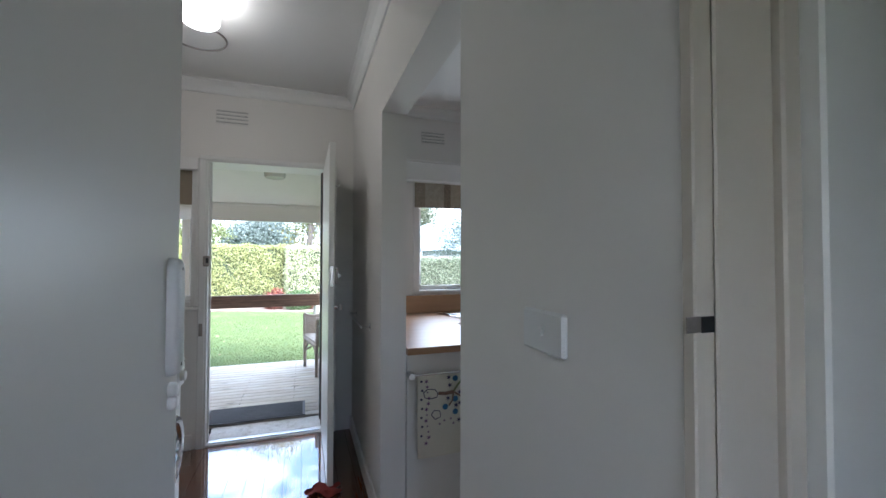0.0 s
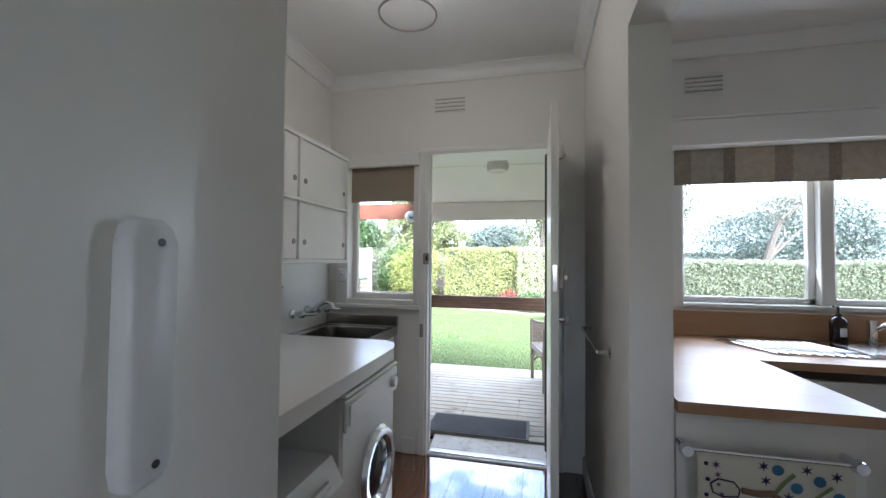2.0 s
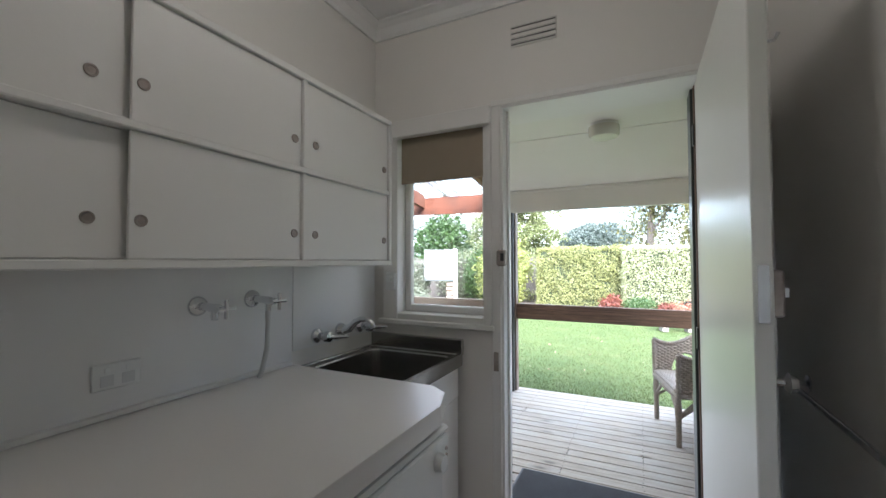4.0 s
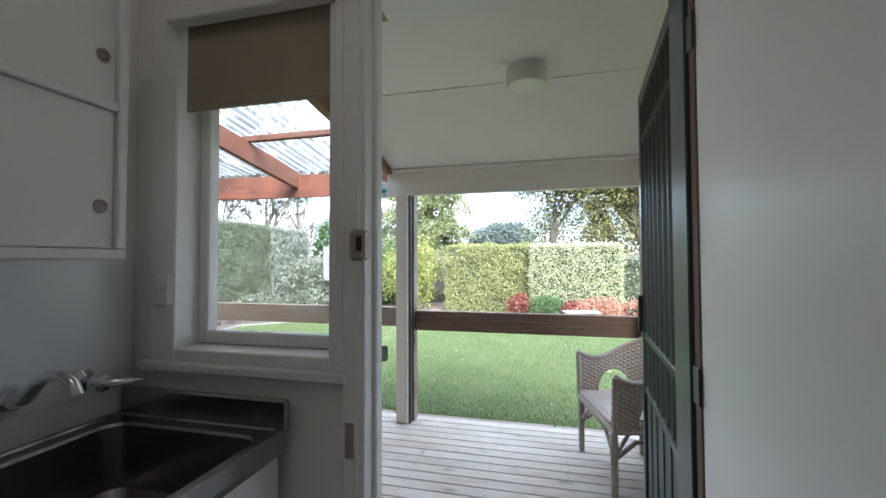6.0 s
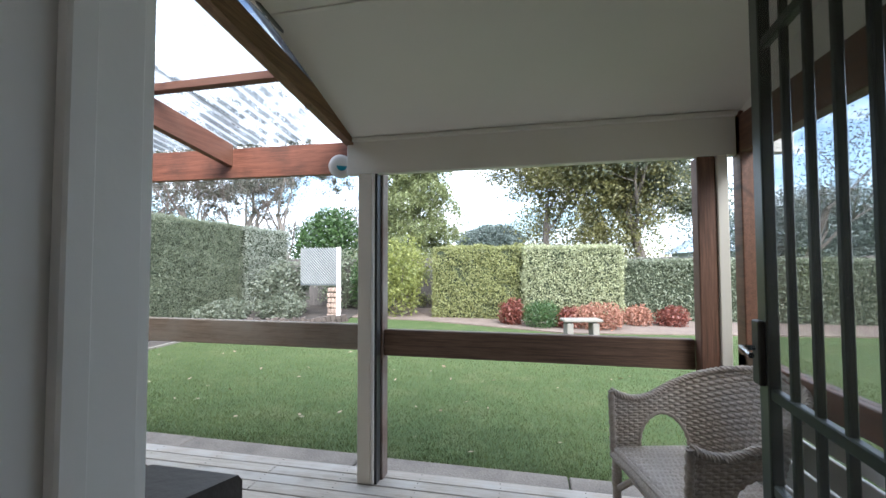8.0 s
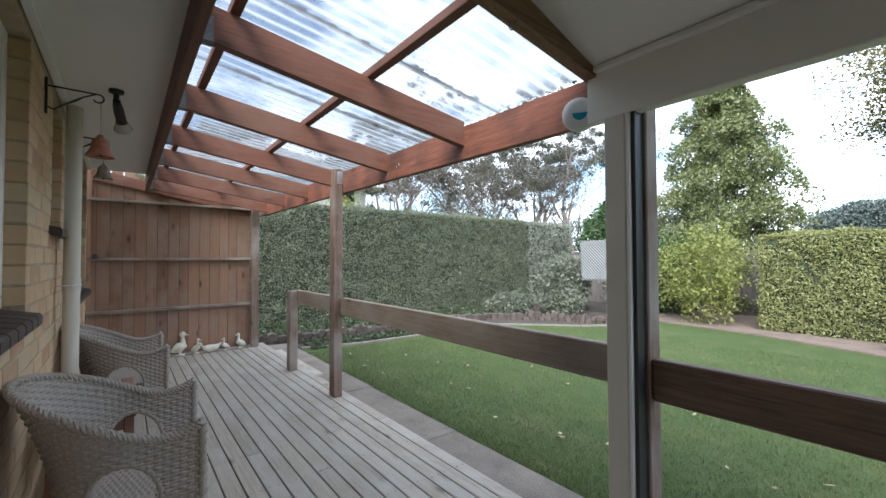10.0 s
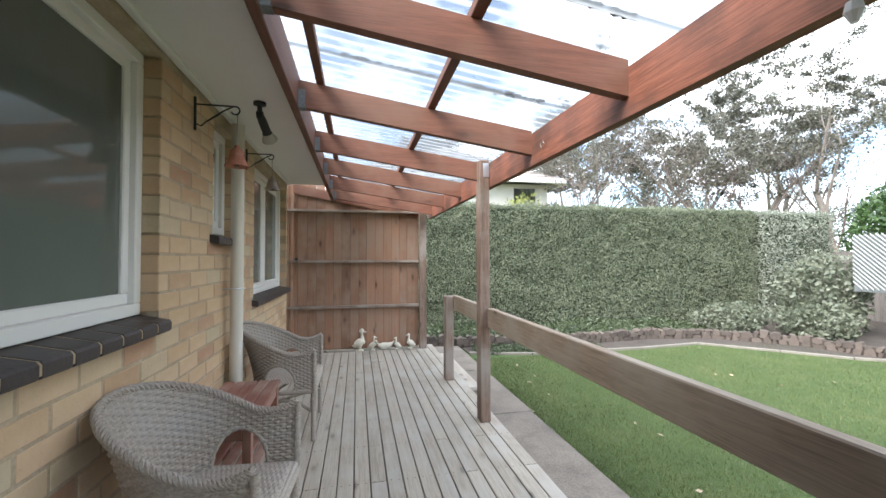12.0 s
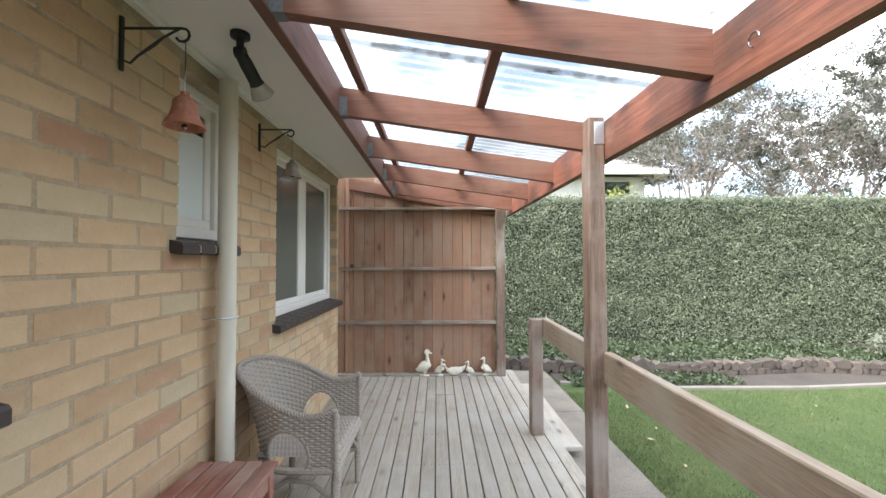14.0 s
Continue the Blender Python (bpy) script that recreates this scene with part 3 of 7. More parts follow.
structure("roof", Geo().prism([(-0.2, 2.75), (4.9, 2.75), (5.44, 2.3), (5.44, 2.36), (2.4, 3.6), (-0.2, 2.85)], "x", WEST - 0.1, 4.7), surface("roof_tile", (0.2, 0.13, 0.1), 0.8), "tiled roof over the house", "roof")
g = Geo()
g.prism([(5.44, 2.3), (5.9, 2.31), (6.86, 2.05), (6.86, 2.12), (5.44, 2.5)], "x", -0.5, 1.8)
structure("roof_porch", g, surface("porch_roofing", (0.35, 0.36, 0.36), 0.5), "grey porch roofing over the ceiling", "roof")
g = Geo().box(-0.46, 1.78, 6.70, 6.75, 1.80, 2.02, 0.004)
g.box(-0.42, 1.75, 6.675, 6.70, 1.985, 2.008, 0.004)
structure("fascia_porch", g, SOFFIT, "white painted porch beam", "beam")

# the ground reaches the horizon
g = Geo()
g.box(-600, 600, -600, 600, GROUND - 0.4, GROUND, 0)
structure("ground", g, LAWN, "mown green lawn with dry patches", "lawn")
structure("pavement", Geo().box(-6.6, -5.0, 6.95, 7.42, GROUND, GROUND + 0.035, 0.008), CONCRETE, "grey concrete garden path slab", "path")
for k in range(5):
    x = -4.99 + k * 1.45
    structure("pavement", Geo().box(x, x + 1.44, 6.95, 7.41 - 0.012 * k, GROUND, GROUND + 0.035 - 0.003 * (k % 2), 0.008), CONCRETE, "grey concrete garden path slab", "path")
# One near-black slab carries the shade seen between the deck boards.
structure("deck_base", Geo().box(-5.9, 1.9, 4.95, 6.86, -0.3, 0.02, 0), surface("deck_shadow", (0.03, 0.025, 0.02), 1.0), "dark slab painted as the shade under the decking", "deck")
structure("deck_edge", Geo().box(-5.9, 1.9, 6.862, 6.89, -0.16, 0.03, 0.004), RAILWOOD, "timber edge board of the deck", "deck")

# ---- pergola ----
BEAM_Y = 6.82


def rafter_z(y):
    """The rafters' top at y."""
    return 2.25 - (y - 5.49) * 0.145


DULLZINC = surface("dull_zinc", (0.2, 0.21, 0.22), 0.65, 0.3, 12, 90, 0.2, metal=0.6)
BEAMWOOD = timber("flaking_beam", (0.12, 0.042, 0.025), (0.27, 0.1, 0.06), "x", 0.6, 0.15, (0.03, 0.022, 0.018), 0.5)
RAFTERS = [-1.33, -2.2, -3.05, -3.85, -4.65, -5.45]
pergola = thing("pergola", (-3.0, 6.1, DECK_Z), "red-brown stained timber pergola with clear corrugated roofing", "pergola")
part("ledger", Geo().box(-5.75, -0.46, 5.45, 5.49, 2.10, 2.285, 0.004), PINE_X, pergola, "rough brown ledger board under the eave")
part("beam", Geo().prism([(-5.80, 1.895), (-0.42, 1.835), (-0.42, 2.025), (-5.80, 2.085)], "y", BEAM_Y - 0.022, BEAM_Y + 0.022), BEAMWOOD, pergola, "long red-brown beam with flaking stain")


def rafter_geo(x, w=0.045, y0=5.492, y1=6.798, deep=0.14):
    g = Geo()
    g.prism([(y0, rafter_z(y0) - deep), (y1, rafter_z(y1) - deep), (y1, rafter_z(y1)), (y0, rafter_z(y0))], "x", x - w / 2, x + w / 2)
    return g


for x in RAFTERS:
    part("rafter", rafter_geo(x), PINE, pergola)
    g = Geo()
    for s in (-1, 1):
        g.box(x + s * 0.0235, x + s * 0.025, 5.4915, 5.525, 2.105, 2.20, 0.0003)
        g.box(x + s * 0.0235, x + s * 0.042, 5.4905, 5.4925, 2.105, 2.20, 0.0003)
    g.box(x - 0.025, x + 0.025, 5.492, 5.528, 2.1025, 2.105, 0.0003)
    part("joist_hanger", g, DULLZINC, pergola, "bent galvanised joist hanger")
part("rafter", rafter_geo(-0.445, 0.05, 5.3, 6.84, 0.1), timber("edge_rafter", (0.12, 0.06, 0.03), (0.3, 0.17, 0.09), "y", 0.6, 0.2), pergola, "brown edge rafter against the porch ceiling")
for y, w in ((5.60, 0.04), (6.2, 0.045)):
    z = rafter_z(y)
    part("batten", Geo().box(-5.7, -0.47, y - w / 2, y + w / 2, z + 0.001, z + 0.042, 0.003), PINE_X, pergola, "thin dark batten under the roofing")


def sheet_geo(x0, x1, lift):
    n = int((x1 - x0) / 0.076 * 8)

    def fn(u, v):
        x, y = x0 + (x1 - x0) * u, 5.40 + 1.52 * v
        return (x, y, rafter_z(y) + 0.055 + lift + 0.009 * math.sin(2 * math.pi * x / 0.076))

    return Geo().grid(fn, n, 6)


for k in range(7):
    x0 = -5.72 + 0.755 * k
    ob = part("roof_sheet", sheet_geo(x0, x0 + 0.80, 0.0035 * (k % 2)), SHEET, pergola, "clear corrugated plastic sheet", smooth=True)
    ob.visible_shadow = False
DEBRIS = surface("leaf_litter", (0.05, 0.035, 0.022), 1.0, 0.4, 20, 80, 0.5)
rng = random.Random(5)
g = Geo()
for k in range(1, 7):
    xs = -5.72 + 0.755 * k + 0.02
    for _ in range(46):
        y = rng.uniform(5.7, 6.75)
        s = rng.uniform(0.004, 0.012)
        x = xs + rng.gauss(0, 0.006)
        g.tube([(x, y - s * 2, rafter_z(y) + 0.064), (x + s * 0.3, y + s * 2, rafter_z(y) + 0.066)], [s, s * 0.6], 5)
single("leaf_litter", g, DEBRIS, "dark leaf litter caught along the roofing laps", "leaf litter", kind="stuff")


def post_geo(x0, x1, y0, y1, z0, z1):
    return Geo().box(x0, x1, y0, y1, z0, z1, 0.006)


part("post", post_geo(-3.055, -2.955, 6.716, 6.7975, DECK_Z, 2.075), POSTWOOD, pergola, "weathered brown timber post")
part("post_strap", Geo().box(-2.9548, -2.952, 6.745, 6.795, 1.94, 2.05, 0.0005), GALV, pergola, "galvanised post strap")
part("post", post_geo(-5.70, -5.605, 6.654, 6.75, -0.15, 2.06), POSTWOOD, pergola, "grey weathered end post")
part("hook", Geo().tube([(-2.0 + 0.018 * math.cos(a), 6.79 - 0.012, 1.93 + 0.018 * math.sin(a)) for a in [k * 0.5 for k in range(10)]], 0.0025, 6), STEEL, pergola, "small wire hook")
part("hook", Geo().tube([(-0.445 + 0.014 * math.cos(a), 6.25, 2.03 + 0.016 * math.sin(a)) for a in [k * 0.6 for k in range(11)]], 0.0022, 6), STEEL, pergola, "small wire hook")

railing = thing("deck_railing", (-1.5, 6.77, DECK_Z), "weathered timber railing with one broad board", "railing")
part("rail", Geo().box(-4.13, -3.057, 6.775, 6.82, 0.78, 0.93, 0.005), RAILWOOD, railing, "broad knotty rail board")
part("rail", Geo().box(-2.953, -0.345, 6.775, 6.82, 0.78, 0.93, 0.005), RAILWOOD, railing, "broad knotty rail board")
part("rail", Geo().box(-0.255, 1.368, 6.765, 6.81, 0.757, 0.907, 0.005), DARKRAIL, railing, "broad dark rail board")
part("post", post_geo(-4.15, -4.06, 6.682, 6.773, DECK_Z, 0.925), POSTWOOD, railing, "short grey end post")

porch_post = thing("porch_post", (-0.33, 6.73, DECK_Z), "cream painted porch post with timber post behind", "post")
part("cladding", Geo().box(-0.385, -0.305, 6.69, 6.75, DECK_Z, 1.80, 0.004), CREAM, porch_post, "cream painted face")
part("bead", Geo().box(-0.303, -0.288, 6.69, 6.735, DECK_Z, 1.80, 0.003), WHITE, porch_post, "white edge bead")
part("post", Geo().box(-0.34, -0.258, 6.756, 6.84, -0.15, 1.855, 0.005), POSTWOOD, porch_post, "weathered timber post")
# The open gap's shade, put in as a dark strip.
part("gap_strip", Geo().box(-0.287, -0.272, 6.70, 6.755, DECK_Z, 1.80, 0.001), DARK, porch_post, "dark strip painted as the shaded gap between the posts")
right_post = thing("porch_post", (1.42, 6.73, DECK_Z), "brown timber corner post of the porch", "post")
part("post", Geo().box(1.37, 1.45, 6.70, 6.78, -0.15, 1.80, 0.005), timber("dark_post", (0.08, 0.035, 0.02), (0.2, 0.1, 0.06), "z", 0.6, 0.2), right_post)
part("cladding", Geo().box(1.452, 1.50, 6.69, 6.75, DECK_Z, 1.80, 0.004), CREAM, right_post, "cream painted strip")

# glazed windbreak at the porch side
BROWN = timber("brown_frame", (0.07, 0.03, 0.017), (0.17, 0.08, 0.045), "y", 0.5, 0.2)
screen = thing("windbreak", (1.58, 5.85, DECK_Z), "brown timber windbreak with clear panes above pale boards", "windbreak")
for z0, z1 in ((0.76, 0.86), (1.80, 1.98)):
    part("frame_rail", Geo().box(1.54, 1.60, 4.96, 6.74, z0, z1, 0.004), BROWN, screen)
for y in (4.96, 5.80, 6.66):
    part("frame_post", Geo().box(1.54, 1.60, y, y + 0.08, DECK_Z, 2.0, 0.004), BROWN, screen)
for y0, y1 in ((5.04, 5.80), (5.88, 6.66)):
    ob = part("pane", Geo().box(1.568, 1.572, y0, y1, 0.86, 1.80, 0), GLASS, screen, "clear glass pane")
    ob.visible_shadow = False
for k in range(6):
    part("board", Geo().box(1.556, 1.574, 5.04, 6.66, DECK_Z + 0.115 * k, DECK_Z + 0.112 * (k + 1), 0.003), WHITE, screen, "pale painted board")
part("head_panel", Geo().box(1.556, 1.584, 4.96, 6.70, 1.98, 2.2, 0.002), SOFFIT, screen, "white panel above the frame")

# ---- fence at the deck's end ----
RAILGREY = timber("grey_fence_rail", (0.13, 0.085, 0.06), (0.3, 0.22, 0.17), "y", 0.8, 0.2, (0.33, 0.29, 0.25))
fence = thing("timber_fence", (-5.680, 5.85, DECK_Z), "brown vertical board fence with three rails", "fence")
rng = random.Random(3)
y = 4.5
while y < 6.645:
    w = min(rng.uniform(0.092, 0.125), 6.652 - y)
    w = 6.652 - y if 6.652 - y - w < 0.05 else w
    lift = 0.2 if y + w < 5.42 else 0.0
    top0, top1 = 2.36 + lift - (y - 4.95) * 0.2, 2.36 + lift - (y + w - 4.95) * 0.2
    d = rng.uniform(0, 0.006)
    g = Geo().prism([(y, DECK_Z), (y + w - 0.004, DECK_Z), (y + w - 0.004, top1), (y, top0)], "x", -5.730 + d, -5.708 + d)
    part("board", g, FENCEWOOD, fence)
    y += w
# Dark sheet added behind the boards so their gaps look shaded.
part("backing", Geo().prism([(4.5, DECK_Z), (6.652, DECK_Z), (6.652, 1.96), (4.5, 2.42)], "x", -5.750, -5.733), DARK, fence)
for z, h in ((1.955, 0.03), (1.262, 0.035), (0.645, 0.035)):
    part("fence_rail", Geo().box(-5.702, -5.642, 4.5, 6.652, z, z + h, 0.003), RAILGREY, fence, "weathered rail across the boards")
g = Geo().prism([(4.955, 2.20), (6.652, 1.90), (6.652, 1.985), (4.955, 2.33)], "x", -5.700, -5.675)
part("sloping_board", g, PINE, fence, "sloping red-brown board under the roof")
part("stile", Geo().box(-5.702, -5.670, 4.93, 4.965, DECK_Z, 2.2, 0.003), FENCEWOOD, fence)
part("bottom_plate", Geo().box(-5.705, -5.630, 4.5, 6.652, DECK_Z, DECK_Z + 0.025, 0.004), DECKING, fence, "grey plate at the deck")
part("knob", Geo().lathe([(0.0, 0.0), (0.022, 0.0), (0.026, 0.012), (0.02, 0.03), (0.0, 0.034)], (-5.660, 5.0, 1.31), 12, "x"), DARK, fence, "small dark knob")

# ---- deck steps ----
single("deck_step", Geo().box(-5.6, -4.05, 6.90, 7.06, -0.06, -0.02, 0.006), DECKING, "pale plank step beside the deck", "step")

# ---- windows of the brick wall ----


# Opaque grey-green: net behind window_1, painted garden reflection in window_3.
NET_AND_REFLECTION = surface("dim_net_and_reflection_glass", (0.11, 0.125, 0.112), 0.07, 0.05, 2, 30, 0.0)


def sash_window(name, label, x0, x1, z0, z1, splits, frost=(), deep=4.87, blind=None):
    """A white timber window in the brick wall: frame, glazed lights, and brick sill."""
    win = thing(name, ((x0 + x1) / 2, deep, z0), label, "window")
    win["kind"] = "structure"
    f = 0.05
    g = Geo()
    g.box(x0, x1, deep - 0.08, deep + 0.012, z0, z0 + f, 0.004).box(x0, x1, deep - 0.08, deep + 0.012, z1 - f, z1, 0.004)
    g.box(x0, x0 + f, deep - 0.08, deep + 0.012, z0 + f, z1 - f, 0.004).box(x1 - f, x1, deep - 0.08, deep + 0.012, z0 + f, z1 - f, 0.004)
    part("window_frame", g, WHITE, win, "white painted timber frame")
    edges = [x0 + f, *splits, x1 - f]
    for k, (a, b) in enumerate(zip(edges, edges[1:])):
        s = 0.045
        g = Geo()
        d0, d1 = deep - 0.05, deep - 0.012
        g.box(a, b, d0, d1, z0 + f, z0 + f + s, 0.005).box(a, b, d0, d1, z1 - f - s, z1 - f, 0.005)
        g.box(a, a + s, d0, d1, z0 + f + s, z1 - f - s, 0.005).box(b - s, b, d0, d1, z0 + f + s, z1 - f - s, 0.005)
        sash = part("sash", g, WHITE, win, "white painted sash")
        if k in frost:
            zm = z0 + (z1 - z0) * 0.72
            part("pane", Geo().box(a + s, b - s, deep - 0.03, deep - 0.026, z0 + f + s, zm, 0), surface("frosted_pane", (0.78, 0.84, 0.85), 0.35, 0.02), sash, "frosted white pane")
            part("pane", Geo().box(a + s, b - s, deep - 0.03, deep - 0.026, zm, z1 - f - s, 0), DARKGLASS, sash, "dark glass pane")
        else:
            ob = part("pane", Geo().box(a + s, b - s, deep - 0.03, deep - 0.026, z0 + f + s, z1 - f - s, 0), NET_AND_REFLECTION if blind else DARKGLASS, sash, "dim grey-green glass pane" if blind else "dark reflecting glass pane")
    if blind:
        part("blind", Geo().box(x0 + f, x1 - f, deep - 0.066, deep - 0.06, z0 + blind, z1 - f, 0.001), surface("pale_blind", (0.6, 0.64, 0.58), 0.9), win, "pale closed blind behind the glass")
    return win


sash_window("window_1", "large white timber window with dark glass", -1.95, -0.72, 1.075, 2.2, (), blind=0.06)
sash_window("window_2", "small white window with frosted lower pane", -3.06, -2.62, 1.475, 2.16, (), frost=(0,))
# Blind is added here; the pane's colour holds the garden's reflection.
sash_window("window_3", "white timber window with two panes", -5.15, -3.6, 0.995, 2.15, (-4.42, -4.335), blind=0.06)


def brick_sill(x0, x1, z, label):
    sill = thing("window_sill", ((x0 + x1) / 2, 4.97, z), label, "window sill")
    sill["kind"] = "structure"
    g = Geo().prism([(4.85, z - 0.05), (4.99, z - 0.07), (4.999, z - 0.066), (4.999, z - 0.0385), (4.991, z - 0.0285), (4.85, z + 0.0005)], "x", x0 + 0.004, x1 - 0.004)
    part("mortar_bed", g, MORTAR, sill)
    n = max(1, round((x1 - x0) / 0.125))
    for k in range(n):
        a = x0 + (x1 - x0) * k / n
        b = x0 + (x1 - x0) * (k + 1) / n - (0.013 if k < n - 1 else 0)
        part("brick", Geo().prism([(4.86, z - 0.055), (4.994, z - 0.076), (5.001, z - 0.07), (5.001, z - 0.037), (4.993, z - 0.0265), (4.86, z)], "x", a, b), SILL, sill)


brick_sill(-1.955, -0.7, 1.075, "sloping sill of dark glazed bricks")
brick_sill(-3.03, -2.57, 1.475, "small sloping sill of dark glazed bricks")
brick_sill(-5.2, -3.55, 0.995, "sloping sill of dark glazed bricks")
brick_sill(-0.44, 0.212, 1.045, "sloping sill of dark glazed bricks")

# ---- fixtures on the brick wall ----
pipe = thing("downpipe", (-2.86, 5.02, DECK_Z), "beige painted downpipe held by a wire clip", "downpipe")
part("pipe", Geo().tube([(-2.86, 5.02, DECK_Z), (-2.86, 5.02, 2.2)], 0.04, 16), CREAM, pipe, smooth=True)
part("socket", Geo().tube([(-2.86, 5.02, 1.08), (-2.86, 5.02, 1.16)], 0.043, 16), CREAM, pipe, smooth=True)
part("clip", Geo().tube([(-2.79, 4.95, 1.12), (-2.80, 5.03, 1.12), (-2.84, 5.065, 1.12), (-2.88, 5.065, 1.12)], 0.004, 6), GALV, pipe, "wire clip")


def bell_bracket(x, z, scale, bell_mat, label, bell_drop):
    br = thing("wall_bell", (x, 4.955, z), label, "bell", "bells on the brick wall")
    k = scale
    part("back_plate", Geo().box(x - 0.008, x + 0.008, 4.951, 4.962, z - 0.09 * k, z + 0.09 * k, 0.003), BLACK, br, "black iron back plate")
    top = [(x, 4.962, z + 0.05 * k), (x, 4.962 + 0.19 * k, z + 0.05 * k)]
    top += [(x, 4.962 + (0.19 + 0.022 * math.sin(a)) * k, z + (0.028 + 0.022 * math.cos(a)) * k) for a in (0.5, 1.0, 1.6, 2.3, 3.0, 3.7, 4.3)]
    part("arm", Geo().tube(top, 0.0045, 7), BLACK, br, "black iron arm")
    part("brace", Geo().tube([(x, 4.962, z - 0.055 * k), (x, 4.985, z - 0.065 * k), (x, 5.01, z - 0.04 * k), (x, 5.06, z - 0.005 * k), (x, 5.09, z + 0.02 * k), (x, 5.14, z + 0.048 * k)], [0.004, 0.004, 0.004, 0.006, 0.004, 0.004], 7), BLACK, br, "twisted iron brace")
    by = 4.962 + 0.2 * k
    zt = z - bell_drop
    part("cord", Geo().tube([(x, by, z + 0.01), (x, by, zt)], 0.0015, 5), STEEL, br, "thin wire")
    prof = [(0.0, 0.0), (0.012, 0.0), (0.014, -0.012), (0.024, -0.02), (0.034, -0.03), (0.038, -0.06), (0.046, -0.085), (0.06, -0.108), (0.062, -0.114), (0.055, -0.114), (0.04, -0.085), (0.03, -0.05), (0.0, -0.04)]
    bell = part("bell", Geo().lathe([(r * k, h * k) for r, h in prof], (x, by, zt), 24), bell_mat, br, "", smooth=True)
    part("clapper", Geo().lathe([(0.0, -0.1 * k), (0.008, -0.105 * k), (0.01, -0.115 * k), (0.0, -0.125 * k)], (x, by, zt), 10), STEEL, bell)


bell_bracket(-2.31, 2.08, 1.0, TERRACOTTA, "terracotta bell hanging from a black iron wall bracket", 0.16)
bell_bracket(-3.33, 2.085, 0.9, PEWTER, "small tin bell hanging from a black iron wall bracket", 0.13)

spot = thing("spotlight", (-2.55, 5.22, 2.25), "black adjustable spotlight under the eave", "spotlight")
part("base", Geo().lathe([(0.0, 0.0), (0.036, 0.0), (0.036, -0.016), (0.014, -0.024), (0.014, -0.06), (0.0, -0.06)], (-2.55, 5.22, 2.25), 20), BLACK, spot, smooth=True)
part("knuckle", Geo().lathe([(0, -0.018), (0.022, -0.018), (0.022, 0.018), (0, 0.018)], (-2.55, 5.222, 2.175), 16, "y"), BLACK, spot, smooth=True)
g = Geo(look((-2.555, 5.225, 2.165), (-2.72, 5.262, 2.03)))
g.lathe([(0.0, 0.01), (0.022, 0.006), (0.026, -0.03), (0.026, -0.1), (0.03, -0.115), (0.0, -0.116)], (0, 0, 0), 18)
part("head", g, BLACK, spot, smooth=True)
g = Geo(look((-2.555, 5.225, 2.165), (-2.72, 5.262, 2.03)))
g.lathe([(0.028, -0.112), (0.034, -0.13), (0.048, -0.165), (0.046, -0.167), (0.0, -0.158)], (0, 0, 0), 18)
part("bulb", g, surface("lamp_glass", (0.5, 0.48, 0.45), 0.2), spot, "unlit glass reflector bulb", smooth=True)

# ---- porch fixtures ----
plight = thing("porch_light", (0.645, 5.755, 2.25), "round white ceiling light, switched off", "ceiling light")
part("base", Geo().lathe([(0.0, 0.0), (0.095, 0.0), (0.095, -0.022), (0.0, -0.022)], (0.645, 5.755, 2.25), 32), WHITE_PLASTIC, plight, smooth=True)
part("diffuser", Geo().lathe([(0.098, -0.018), (0.1, -0.03), (0.098, -0.075), (0.088, -0.09), (0.05, -0.096), (0.0, -0.097)], (0.645, 5.755, 2.25), 32), surface("opal_glass", (0.72, 0.7, 0.64), 0.25, 0.02), plight, "ribbed opal diffuser", smooth=True)

reel = thing("clothesline_reel", (-0.53, 6.75, 1.86), "round white retractable clothesline reel with a teal label", "clothesline")
ax = Vector((0.55, -0.83, 0.0)).normalized()
g = Geo(look((-0.52, 6.74, 1.86), tuple(Vector((-0.52, 6.74, 1.86)) + ax)))
g.lathe([(0.0, 0.03), (0.042, 0.03), (0.064, 0.018), (0.069, 0.0), (0.069, -0.02), (0.062, -0.036), (0.042, -0.046), (0.0, -0.048)], (0, 0, 0), 28)
part("case", g, WHITE_PLASTIC, reel, smooth=True)
g = Geo(look((-0.52, 6.74, 1.86), tuple(Vector((-0.52, 6.74, 1.86)) + ax)))
g.prism([(0.029 * math.cos(a), 0.029 * math.sin(a) - 0.004) for a in [math.pi + k * math.pi / 12 for k in range(13)]], "z", -0.0478, -0.050)
part("label", g, surface("teal_print", (0.02, 0.28, 0.4), 0.4), reel, "teal half-round label")
part("bracket", Geo().box(-0.47, -0.40, 6.755, 6.80, 1.835, 1.89, 0.004), WHITE_PLASTIC, reel)
part("stop", Geo().lathe([(0, 0.0), (0.012, 0.0), (0.016, -0.02), (0.006, -0.04), (0, -0.04)], (-0.54, 6.70, 1.785), 10), WHITE_PLASTIC, reel)

# ---- ducks ----


